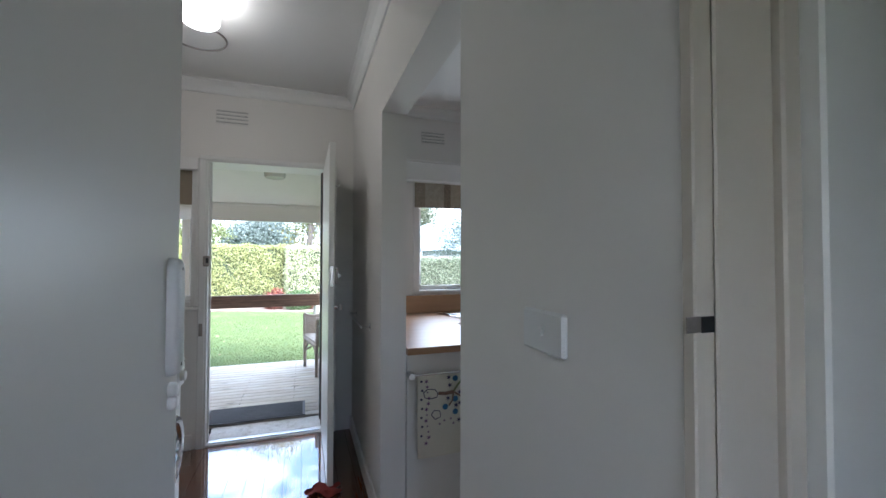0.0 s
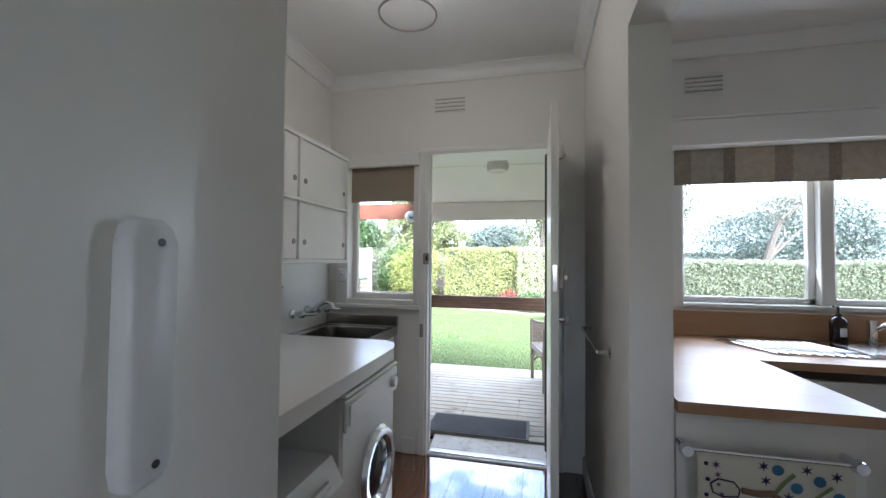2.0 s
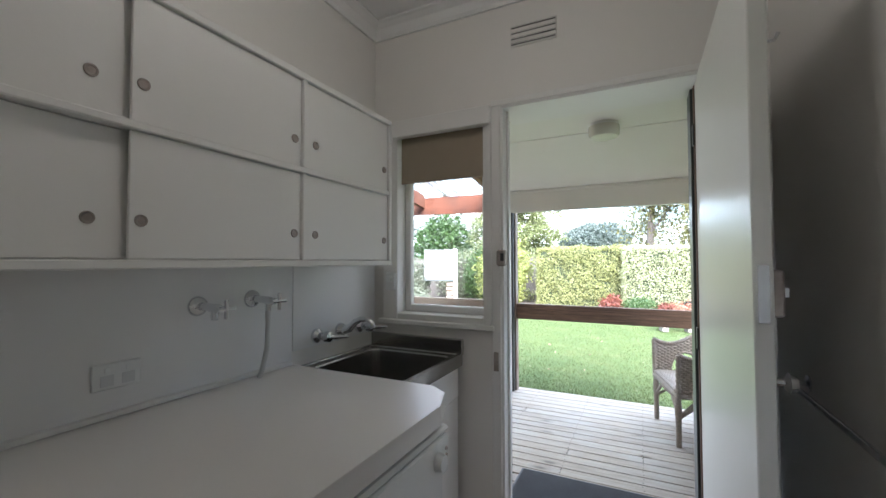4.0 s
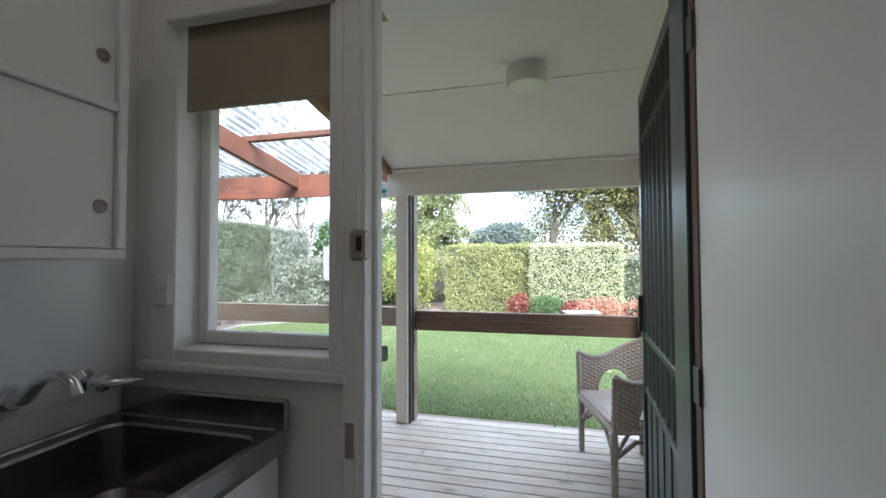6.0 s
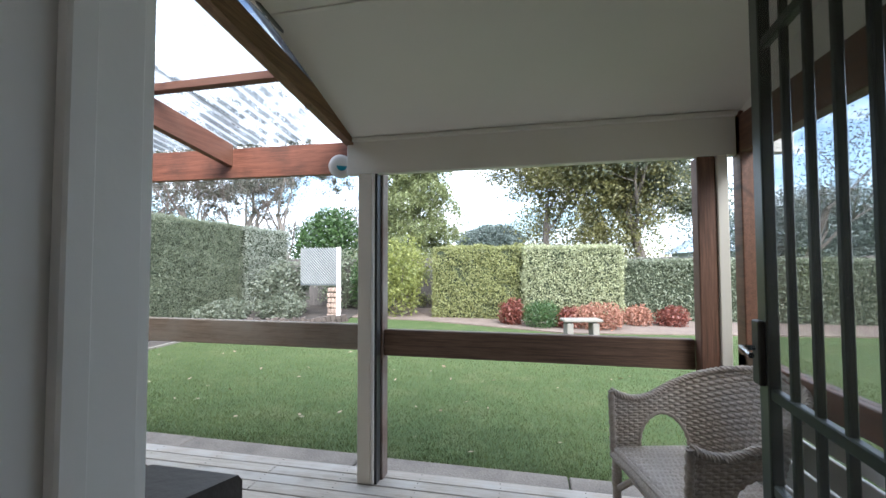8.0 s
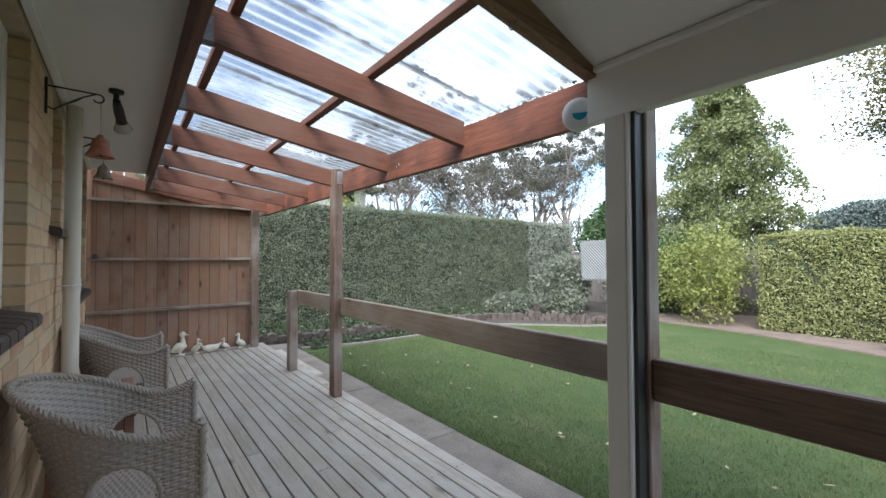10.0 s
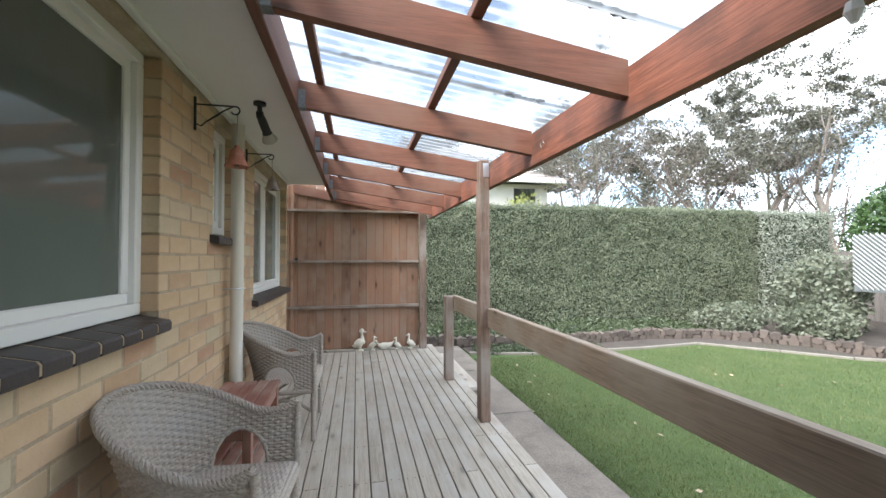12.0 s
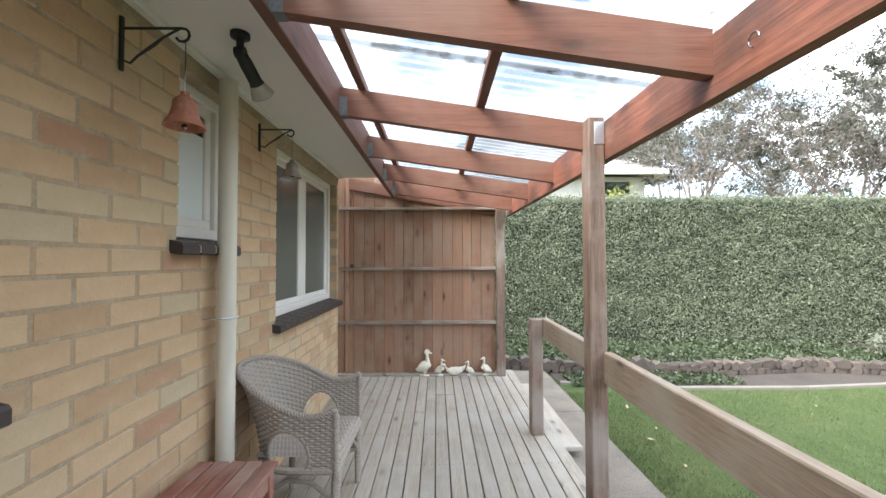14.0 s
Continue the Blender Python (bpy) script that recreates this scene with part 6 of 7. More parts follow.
def wicker_chair(at, turn, label):
    m = pose(at[0], at[1], DECK_Z, 0, 0, turn)
    ch = thing("wicker_chair", (at[0], at[1], DECK_Z), label, "chair", "wicker chairs")
    part("barrel_back", weave_geo(m), WICKER, ch, "woven barrel back and arms", smooth=True)
    rim = [shell_at(LONG * k / 46, rim_z(LONG * k / 46) + 0.004) for k in range(47)]
    part("rim", plait(Geo(m), rim, 0.0145, 30), WICKER, ch, "braided top rim", smooth=True)
    for s0 in (0.0, LONG):
        part("arm_front", braid(Geo(m), [shell_at(s0, 0.33 + (rim_z(s0) - 0.33) * k / 8) for k in range(9)], 0.015), WICKER, ch, "braided arm edge", smooth=True)
    for c in ARCH_S:
        pts = [shell_at(c + ARCH_A * math.cos(a), (ARCH_Z + ARCH_H * math.sin(a)) if math.sin(a) > 0 else ARCH_Z + 0.06 * math.sin(a)) for a in [-0.9 + k * (math.pi + 1.8) / 18 for k in range(19)]]
        part("arch_rim", braid(Geo(m), pts, 0.0095), WICKER, ch, "wrapped arch edge", smooth=True)

    def seat(u, v):
        x, y = (2 * u - 1) * 0.25, -0.17 + 0.41 * v
        drop = 0.045 * max(0, (v - 0.9) / 0.1) ** 2
        lift = 0.0028 * math.sin(u * 60) * (1 if int(v * 44) % 2 else -1)
        return (x, y, 0.39 + 0.012 * math.cos(2.6 * (u - 0.5)) - drop + lift)

    part("seat", Geo(m).grid(seat, 90, 66), WICKER, ch, "woven seat", smooth=True)
    ringp = [shell_at(LONG * k / 30, 0.342) for k in range(31)]
    part("seat_frame", Geo(m).tube(ringp + [(-RX, 0.22, 0.342)], 0.017, 8), WICKER, ch, smooth=True)
    part("front_apron", Geo(m).box(-0.255, 0.255, 0.205, 0.232, 0.32, 0.39, 0.008), WICKER, ch, "woven apron")
    for x, y in ((-0.262, 0.215), (0.262, 0.215), (-0.2, -0.15), (0.2, -0.15)):
        leg = part("leg", Geo(m).tube([(x, y, 0.0), (x, y, 0.18), (x * 0.99, y, 0.34)], [0.018, 0.019, 0.02], 10), WICKER, ch, smooth=True)
        part("wrapping", Geo(m).tube([(x, y, 0.21 + 0.011 * k) for k in range(8)], [0.023 if k % 2 else 0.0215 for k in range(8)], 10), WICKER, leg, "cane wrapping", smooth=True)
    for a, b in (((-0.262, 0.215), (-0.2, -0.15)), ((0.262, 0.215), (0.2, -0.15))):
        part("brace", Geo(m).tube([(a[0], a[1], 0.19), ((2 * a[0] + b[0]) / 3, (2 * a[1] + b[1]) / 3, 0.27), ((a[0] + 2 * b[0]) / 3, (a[1] + 2 * b[1]) / 3, 0.27), (b[0], b[1], 0.19)], 0.012, 8), WICKER, ch, "bent cane brace", smooth=True)
    part("brace", Geo(m).tube([(-0.262, 0.215, 0.2), (-0.12, 0.21, 0.31), (0.12, 0.21, 0.31), (0.262, 0.215, 0.2)], 0.011, 8), WICKER, ch, "bent cane brace", smooth=True)
    part("brace", Geo(m).tube([(-0.262, 0.215, 0.2), (0.0, 0.02, 0.22), (0.2, -0.15, 0.2)], 0.011, 8), WICKER, ch, "bent cane brace", smooth=True)
    return ch


wicker_chair((-1.575, 5.30), -4, "grey weathered wicker barrel chair by the slatted table")
wicker_chair((-3.19, 5.285), 0, "grey weathered wicker barrel chair beside the downpipe")
wicker_chair((1.22, 6.34), 103, "brown wicker barrel chair on the porch")

TX0, TX1, TY0, TY1, TZ = -2.70, -1.98, 5.0, 5.33, 0.555
TABLE_X = timber("red_table_slat_long", (0.12, 0.04, 0.026), (0.33, 0.14, 0.1), "x", 0.7, 0.45, (0.36, 0.25, 0.2))
table = thing("slatted_table", (-2.34, 5.165, DECK_Z), "worn red-brown slatted timber side table", "table")
for k in range(5):
    y = TY0 + (TY1 - TY0) * k / 5
    part("slat", Geo().box(TX0, TX1, y, y + 0.058, TZ - 0.022, TZ, 0.004), TABLE_X, table)
for x in (TX0 + 0.03, TX1 - 0.07):
    for y in (TY0 + 0.01, TY1 - 0.055):
        part("leg", Geo().box(x, x + 0.04, y, y + 0.04, DECK_Z, TZ - 0.022, 0.003), TABLEWOOD, table)
    part("apron", Geo().box(x + 0.004, x + 0.036, TY0 + 0.05, TY1 - 0.055, TZ - 0.085, TZ - 0.022, 0.003), TABLEWOOD, table)
for y in (TY0 + 0.015, TY1 - 0.045):
    part("apron", Geo().box(TX0 + 0.07, TX1 - 0.07, y, y + 0.025, TZ - 0.085, TZ - 0.022, 0.003), TABLE_X, table)
for k in range(4):
    y = TY0 + 0.03 + 0.072 * k
    part("shelf_slat", Geo().box(TX0 + 0.03, TX1 - 0.03, y, y + 0.055, 0.23, 0.248, 0.003), TABLE_X, table)

# ---- garden ----
RNG = np.random.default_rng(11)


def leaf_mesh(name, places, size, mat, spread=0.35, normals=None):
    """Many small leaves, four corners each."""
    n = len(places)
    a = RNG.normal(size=(n, 3))
    if normals is not None:
        a = a - (1 - spread) * (a * normals).sum(1)[:, None] * normals
    a /= np.linalg.norm(a, axis=1)[:, None] + 1e-9
    b = RNG.normal(size=(n, 3))
    if normals is not None:
        b = b - (1 - spread) * (b * normals).sum(1)[:, None] * normals
    b -= (a * b).sum(1)[:, None] * a
    b /= np.linalg.norm(b, axis=1)[:, None] + 1e-9
    s = size * RNG.uniform(0.6, 1.3, n)[:, None]
    v = np.empty((n, 4, 3), np.float32)
    v[:, 0], v[:, 1], v[:, 2], v[:, 3] = places - a * s, places + b * s * 0.5, places + a * s, places - b * s * 0.5
    me = bpy.data.meshes.new(name)
    me.vertices.add(4 * n)
    me.vertices.foreach_set("co", v.ravel())
    me.loops.add(4 * n)
    me.loops.foreach_set("vertex_index", np.arange(4 * n, dtype=np.int32))
    me.polygons.add(n)
    me.polygons.foreach_set("loop_start", np.arange(0, 4 * n, 4, dtype=np.int32))
    me.polygons.foreach_set("loop_total", np.full(n, 4, dtype=np.int32))
    me.update(calc_edges=True)
    me.materials.append(mat)
    return me


def lumpy(p, amount, scale):
    return amount * np.array([noise.noise(Vector(q) * scale) for q in p])


def hedge(x0, x1, y0, y1, z1, count, mat, label, size=0.028, sides="xXyYt", rough=0.05):
    """A clipped hedge: a dark core and a skin of leaves on the faces named."""
    h = thing("hedge", ((x0 + x1) / 2, (y0 + y1) / 2, GROUND), label, "hedge")
    d = 0.06
    z0 = GROUND + 0.03
    # Box coloured dark in place of the shade deep inside the hedge.
    part("core", Geo().box(x0 + d, x1 - d, y0 + d, y1 - d, z0, z1 - d, 0.05), CORE, h, "dark core painted as the shade between leaves")
    faces = {"x": ((y1 - y0) * (z1 - z0)), "X": ((y1 - y0) * (z1 - z0)), "y": ((x1 - x0) * (z1 - z0)), "Y": ((x1 - x0) * (z1 - z0)), "t": (x1 - x0) * (y1 - y0)}
    total = sum(faces[k] for k in sides)
    ps, ns = [], []
    for k in sides:
        n = max(10, int(count * faces[k] / total))
        u, v = RNG.random(n), RNG.random(n)
        if k in "xX":
            p = np.stack([np.full(n, x0 if k == "x" else x1), y0 + u * (y1 - y0), z0 + v * (z1 - z0)], 1)
            nn = np.tile([-1.0 if k == "x" else 1.0, 0, 0], (n, 1))
        elif k in "yY":
            p = np.stack([x0 + u * (x1 - x0), np.full(n, y0 if k == "y" else y1), z0 + v * (z1 - z0)], 1)
            nn = np.tile([0, -1.0 if k == "y" else 1.0, 0], (n, 1))
        else:
            p = np.stack([x0 + u * (x1 - x0), y0 + v * (y1 - y0), np.full(n, z1)], 1)
            nn = np.tile([0, 0, 1.0], (n, 1))
        off = RNG.normal(-0.015, 0.028, n) + lumpy(p, rough, 2.2) + lumpy(p, rough * 0.6, 7.0)
        p = p + nn * off[:, None]
        ps.append(p)
        ns.append(nn)
    part("foliage", leaf_mesh("foliage", np.concatenate(ps), size, mat, 0.75, np.concatenate(ns)), mat, h, "dense small leaves", kind="stuff")
    return h


hedge(-9.2, -7.9, 5.2, 15.2, 2.44, 230000, HEDGE_LEAF, "tall clipped grey-green hedge along the garden side", 0.0175, "Xt", 0.07)
hedge(-9.0, -7.75, 15.2, 17.4, 2.42, 24000, HEDGE_SILVER, "tall clipped silvery hedge beside the green one", 0.025, "Xyt", 0.08)
hedge(-1.95, 0.45, 14.95, 16.1, 1.72, 36000, HEDGE_OLIVE, "clipped olive-green hedge block at the garden's end", 0.024, "xyt", 0.09)
hedge(0.42, 2.7, 14.7, 15.9, 1.7, 34000, HEDGE_PALE, "clipped variegated cream-green hedge block", 0.025, "xXyt", 0.09)
hedge(2.75, 14.0, 15.4, 16.3, 1.36, 38000, HEDGE_LEAF, "lower clipped green hedge at the garden's end", 0.032, "xyt", 0.06)


def bush(name, at, radii, count, mat, label, size=0.03, stem=True, category="bush", lump=0.25):
    """A loose shrub: leaves in an uneven rounded mass, with stems."""
    b = thing(name, (at[0], at[1], GROUND), label, category)
    c = np.array([at[0], at[1], GROUND + (at[2] if len(at) > 2 else radii[2])])
    d = RNG.normal(size=(count, 3))
    d /= np.linalg.norm(d, axis=1)[:, None]
    r = RNG.random(count) ** 0.28
    wave = 1 + lumpy(d, lump * 1.4, 1.8) + lumpy(d, lump, 4.5)
    p = c + d * np.array(radii) * (r * wave)[:, None]
    p = p[p[:, 2] > GROUND + 0.02]
    part("foliage", leaf_mesh("foliage", p, size, mat), mat, b, kind="stuff")
    if stem:
        g = Geo()
        for k in range(5):
            a = k * 1.3
            g.tube([(at[0], at[1], GROUND), (at[0] + 0.25 * radii[0] * math.cos(a), at[1] + 0.25 * radii[1] * math.sin(a), GROUND + 0.5 * c[2]), (at[0] + 0.55 * radii[0] * math.cos(a), at[1] + 0.55 * radii[1] * math.sin(a), c[2] + 0.3 * radii[2])], [0.03, 0.018, 0.008], 6)
        part("stems", g, BARK, b)
    return b


bush("citrus_bush", (-2.95, 15.2, 1.15), (0.85, 0.75, 0.95), 7500, LEAF_YELLOW, "yellow-green citrus bush on bare stems", 0.04, lump=0.45)
bush("shrub", (-4.0, 16.2, 1.0), (0.8, 0.6, 1.0), 3500, LEAF_DARK, "dark green shrub in front of the back fence", 0.05)
bush("shrub", (-5.2, 16.6, 1.0), (0.9, 0.6, 1.0), 3500, HEDGE_LEAF, "dull green shrub by the back fence", 0.05)
bush("shrub", (-6.1, 14.6, 0.75), (0.8, 0.7, 0.8), 4200, LEAF_GUM, "loose olive shrub in the stone-edged bed", 0.05)
bush("shrub", (-5.6, 13.75, 0.3), (0.65, 0.45, 0.34), 2600, LEAF_GUM, "low silver-green shrub behind the stone edging", 0.04, False)
bush("shrub", (-6.6, 13.0, 0.28), (0.6, 0.6, 0.32), 2400, LEAF_GUM, "low silver-green shrub behind the stone edging", 0.04, False)
bush("red_bush", (0.15, 14.2, 0.28), (0.3, 0.28, 0.34), 1800, LEAF_RED, "small red-leaved bush in front of the hedge", 0.035, False)
bush("round_bush", (0.82, 13.9, 0.28), (0.45, 0.4, 0.34), 4200, LEAF_DARK, "small rounded green bush in the bed", 0.022, False, lump=0.08)
bush("red_bush", (1.38, 13.9, 0.2), (0.28, 0.28, 0.28), 1500, LEAF_RED, "low red-leaved bush in the bed", 0.035, False)
bush("bronze_bush", (2.0, 13.9, 0.25), (0.6, 0.4, 0.34), 3600, LEAF_PINK, "spreading bronze-pink bush in the bed", 0.03, False)
bush("red_bush", (2.95, 14.6, 0.2), (0.35, 0.3, 0.28), 1500, LEAF_PINK, "low bronze bush before the hedge", 0.035, False)
bush("red_bush", (3.7, 14.6, 0.2), (0.35, 0.3, 0.28), 1500, LEAF_RED, "low red-leaved bush before the hedge", 0.035, False)

PALESTRIP = surface("pale_strip", (0.17, 0.152, 0.125), 0.9, 0.15, 5, 60, 0.4)
# beds, stones, back fence
structure("garden_bed", Geo().prism([(-9.5, 5.0), (-6.75, 6.2), (-6.75, 9.2), (-7.05, 11.0), (-6.6, 12.4), (-5.4, 13.2), (-4.3, 13.3), (-4.0, 14.0), (-4.6, 17.5), (-9.5, 17.5)], "z", GROUND - 0.02, GROUND + 0.03), SOIL, "dark mulched garden bed along the hedge", "garden bed")
structure("garden_bed", Geo().prism([(-4.2, 14.7), (-2.0, 14.4), (0.2, 13.6), (1.2, 13.2), (3.0, 13.4), (14, 14.6), (14, 17.5), (-4.2, 17.5)], "z", GROUND - 0.02, GROUND + 0.025), surface("pale_mulch", (0.16, 0.12, 0.095), 1.0, 0.3, 4, 60, 0.8), "brown mulched bed before the back hedges", "garden bed")
KERB = [(-6.0, 7.48), (-5.75, 8.4), (-5.72, 10.3), (-5.82, 11.45), (-5.05, 12.2), (-4.45, 12.75), (-4.1, 13.3)]
structure("garden_bed", Geo().prism([*KERB, (-4.3, 13.28), (-5.4, 13.18), (-6.6, 12.38), (-7.0, 11.0), (-6.72, 9.2), (-6.72, 7.48)], "z", GROUND - 0.02, GROUND + 0.012), SOIL, "bare soil strip before the stone edging", "garden bed")
for k, (a, b) in enumerate(zip(KERB, KERB[1:])):
    far = math.hypot(b[0] - a[0], b[1] - a[1])
    g = Geo(pose(a[0], a[1], GROUND, 0, 0, math.degrees(math.atan2(b[1] - a[1], b[0] - a[0])))).box(0.004, far - 0.004, -0.03, 0.03, -0.03, 0.035, 0.006)
    structure("lawn_edging", g, PALESTRIP, "pale narrow concrete lawn edging", "edging")
cover = np.stack([RNG.uniform(-6.3, -5.85, 5200), 7.6 + 2.1 * RNG.random(5200) ** 1.2, GROUND + 0.012 + 0.07 * RNG.random(5200)], 1)
cover[:, 2] -= 0.05 * np.abs(np.sin(cover[:, 0] * 9) * np.sin(cover[:, 1] * 5))
tagged(new("ground_cover", leaf_mesh("ground_cover", cover, 0.022, IVY)), "low dark green ground cover beside the stone edging", "ground cover", kind="stuff")
# Low leaves darkened to give the shade where the hedge meets the stones.
ivy_y = RNG.uniform(6.2, 12.6, 26000)
ivy_x = -7.95 + 1.42 * RNG.random(26000)
ivy_h = 0.07 + 0.07 * (-6.5 - ivy_x) / 1.4 + 0.05 * np.sin(ivy_y * 3.1) * np.sin(ivy_x * 6.0 + ivy_y)
ivy = np.stack([ivy_x, ivy_y, GROUND + 0.02 + ivy_h * RNG.random(26000) ** 0.4], 1)
tagged(new("ivy", leaf_mesh("ivy", ivy, 0.026, IVY)), "dark green ivy, coloured as the shade under the hedge, behind the stones", "ivy", kind="stuff")
edging = thing("stone_edging", (-6.6, 10.0, GROUND), "low wall of rough brown edging stones", "stone edging")
line = [(-6.62, 6.6), (-6.42, 8.2), (-6.32, 9.7), (-6.45, 11.0), (-6.2, 12.1), (-5.3, 13.0), (-4.3, 13.3), (-4.0, 14.0)]
rng = random.Random(4)
for (ax0, ay0), (bx0_, by0_) in zip(line, line[1:]):
    length = math.hypot(bx0_ - ax0, by0_ - ay0)
    way = math.degrees(math.atan2(by0_ - ay0, bx0_ - ax0))
    core = Geo(pose(ax0, ay0, GROUND, 0, 0, way)).box(0, length, -0.06, 0.06, -0.02, 0.15, 0.01)
    part("mortar_core", core, SOIL, edging)
    for row in (0, 1):
        u = rng.uniform(-0.04, 0.04)
        while u < length:
            w, hgt = rng.uniform(0.07, 0.19), rng.uniform(0.06, 0.12)
            low = 0.08 * row + rng.uniform(-0.015, 0.015)
            lean = rng.uniform(-0.03, 0.03)
            face = rng.uniform(0.07, 0.095)
            shape = [(u + rng.uniform(0, 0.02), low + 0.006), (u + w * 0.5, low - rng.uniform(0, 0.012)), (u + w - 0.012 + lean, low + rng.uniform(0, 0.02)), (u + w - 0.016, low + hgt * 0.6), (u + w - 0.03 - lean, low + hgt), (u + w * 0.45, low + hgt + rng.uniform(0, 0.02)), (u + 0.012, low + hgt * rng.uniform(0.75, 1.0))]
            part("stone", Geo(pose(ax0, ay0, GROUND, 0, 0, way)).prism(shape, "y", -face, face), STONE, edging)
            u += w
bf = thing("back_fence", (0, 17.2, GROUND), "grey weathered paling fence behind the hedges", "fence")
g = Geo()
x = -9.5
while x < 14:
    g.box(x, x + 0.1, 17.2, 17.22, GROUND, 1.45 + 0.02 * math.sin(x * 9), 0)
    x += 0.104
part("boarding", g, timber("grey_paling", (0.08, 0.07, 0.065), (0.17, 0.15, 0.135), "z", 0.9, 0.1), bf, kind="stuff")

LATTICE = surface("weathered_white", (0.3, 0.3, 0.285), 0.8, 0.15, 4, 40, 0.2)
bbq = thing("garden_fireplace", (-4.8, 14.5, GROUND), "stone garden fireplace behind a weathered lattice panel", "fireplace")
for k in range(6):
    for q in range(3):
        part("stone", Geo().box(-4.66 + 0.1 * q + 0.02 * (k % 2), -4.565 + 0.1 * q + 0.02 * (k % 2), 14.3, 14.55, GROUND + 0.14 * k, GROUND + 0.135 * (k + 1), 0.02), surface("fireplace_stone", (0.3, 0.22, 0.17), 0.9, 0.3, 6, 50, 0.6, rand=0.6) if k == q == 0 else bpy.data.materials["fireplace_stone"], bbq)
part("pillar", Geo().box(-4.37, -4.30, 14.28, 14.4, GROUND, 1.72, 0.006), WHITE, bbq, "white painted upright")
# Dark sheet painted as the shade seen through the lattice.
part("lattice_back", Geo().box(-5.45, -4.37, 14.36, 14.37, 0.72, 1.70, 0.001), surface("lattice_shadow", (0.12, 0.13, 0.13), 0.9), bbq)
for k in range(26):
    a = -5.45 - 0.9 + k * 0.077
    x0_, x1_ = max(-5.45, a), min(-4.37, a + 0.95)
    if x1_ - x0_ > 0.05:
        z0_, z1_ = 1.70 - (x0_ - a), 1.70 - (x1_ - a)
        g = Geo().add([(x0_, 14.34, z0_), (x1_, 14.34, z1_), (x1_, 14.34, z1_ + 0.026), (x0_, 14.34, z0_ + 0.026), (x0_, 14.355, z0_), (x1_, 14.355, z1_), (x1_, 14.355, z1_ + 0.026), (x0_, 14.355, z0_ + 0.026)], [(0, 1, 2, 3), (7, 6, 5, 4), (0, 4, 5, 1), (3, 2, 6, 7), (0, 3, 7, 4), (1, 5, 6, 2)])
        part("lattice_strip", g, LATTICE, bbq, "weathered grey lattice strip")
bench = thing("garden_bench", (1.5, 12.6, GROUND), "pale concrete garden bench on the lawn", "bench")
PALECON = surface("pale_concrete", (0.2, 0.18, 0.15), 0.9, 0.15, 5, 60, 0.4)
part("seat", Geo(pose(1.5, 12.6, GROUND, 0, 0, 12)).box(-0.36, 0.36, -0.16, 0.16, 0.34, 0.39, 0.012), PALECON, bench)
for s in (-0.24, 0.24):
    part("leg", Geo(pose(1.5, 12.6, GROUND, 0, 0, 12)).box(s - 0.06, s + 0.06, -0.13, 0.13, 0.0, 0.32, 0.012), PALECON, bench)


def limbs(base, height, spread, levels, seed, trunk=0.12, fork=3, lean=(0, 0)):
    """Branch paths of a tree: a list of (points, radii) and the tips."""
    r = random.Random(seed)
    out, tips = [], []

    def grow(p, d, length, rad, level):
        pts, rads = [p], [rad]
        q = Vector(p)
        for k in range(4):
            d = (d + Vector((r.gauss(0, 0.13), r.gauss(0, 0.13), r.gauss(0.03, 0.08)))).normalized()
            q = q + d * length / 4
            pts.append(tuple(q))
            rads.append(rad * (1 - 0.13 * (k + 1)))
        out.append((pts, rads))
        if level == 0:
            tips.append(tuple(q))
            return
        for k in range(fork if level > 1 else fork + 1):
            at = Vector(pts[r.choice((2, 3, 4))])
            side = Vector((r.gauss(0, 1), r.gauss(0, 1), r.uniform(-0.1, 0.9))).normalized()
            grow(tuple(at), (d * (1 - spread) + side * spread).normalized(), length * r.uniform(0.55, 0.8), rads[-1] * 0.68, level - 1)
        tips.append(tuple(q))

    grow(tuple(base), Vector((lean[0], lean[1], 1)).normalized(), height * 0.42, trunk, levels)
    return out, tips


def tree(name, base, height, label, mat, leaves, size, seed, spread=0.6, clump=0.5, levels=3, trunk=0.14, bark=None, fork=3, lean=(0, 0)):
    t = thing(name, base, label, "tree")
    paths, tips = limbs(base, height, spread, levels, seed, trunk, fork, lean)
    g = Geo()
    for pts, rads in paths:
        g.tube(pts, rads, 6 if rads[0] > 0.03 else 4, caps=False)
    part("trunk", g, bark or BARK, t, "trunk and spreading limbs", smooth=True)
    if leaves:
        tp = np.array(tips)
        idx = RNG.integers(0, len(tp), leaves)
        p = tp[idx] + RNG.normal(size=(leaves, 3)) * clump * RNG.uniform(0.3, 1.0, len(tp))[idx][:, None] * np.array([1, 1, 0.65])
        part("crown", leaf_mesh("crown", p, size, mat), mat, t, "loose crown of small leaves", kind="stuff")
    return t


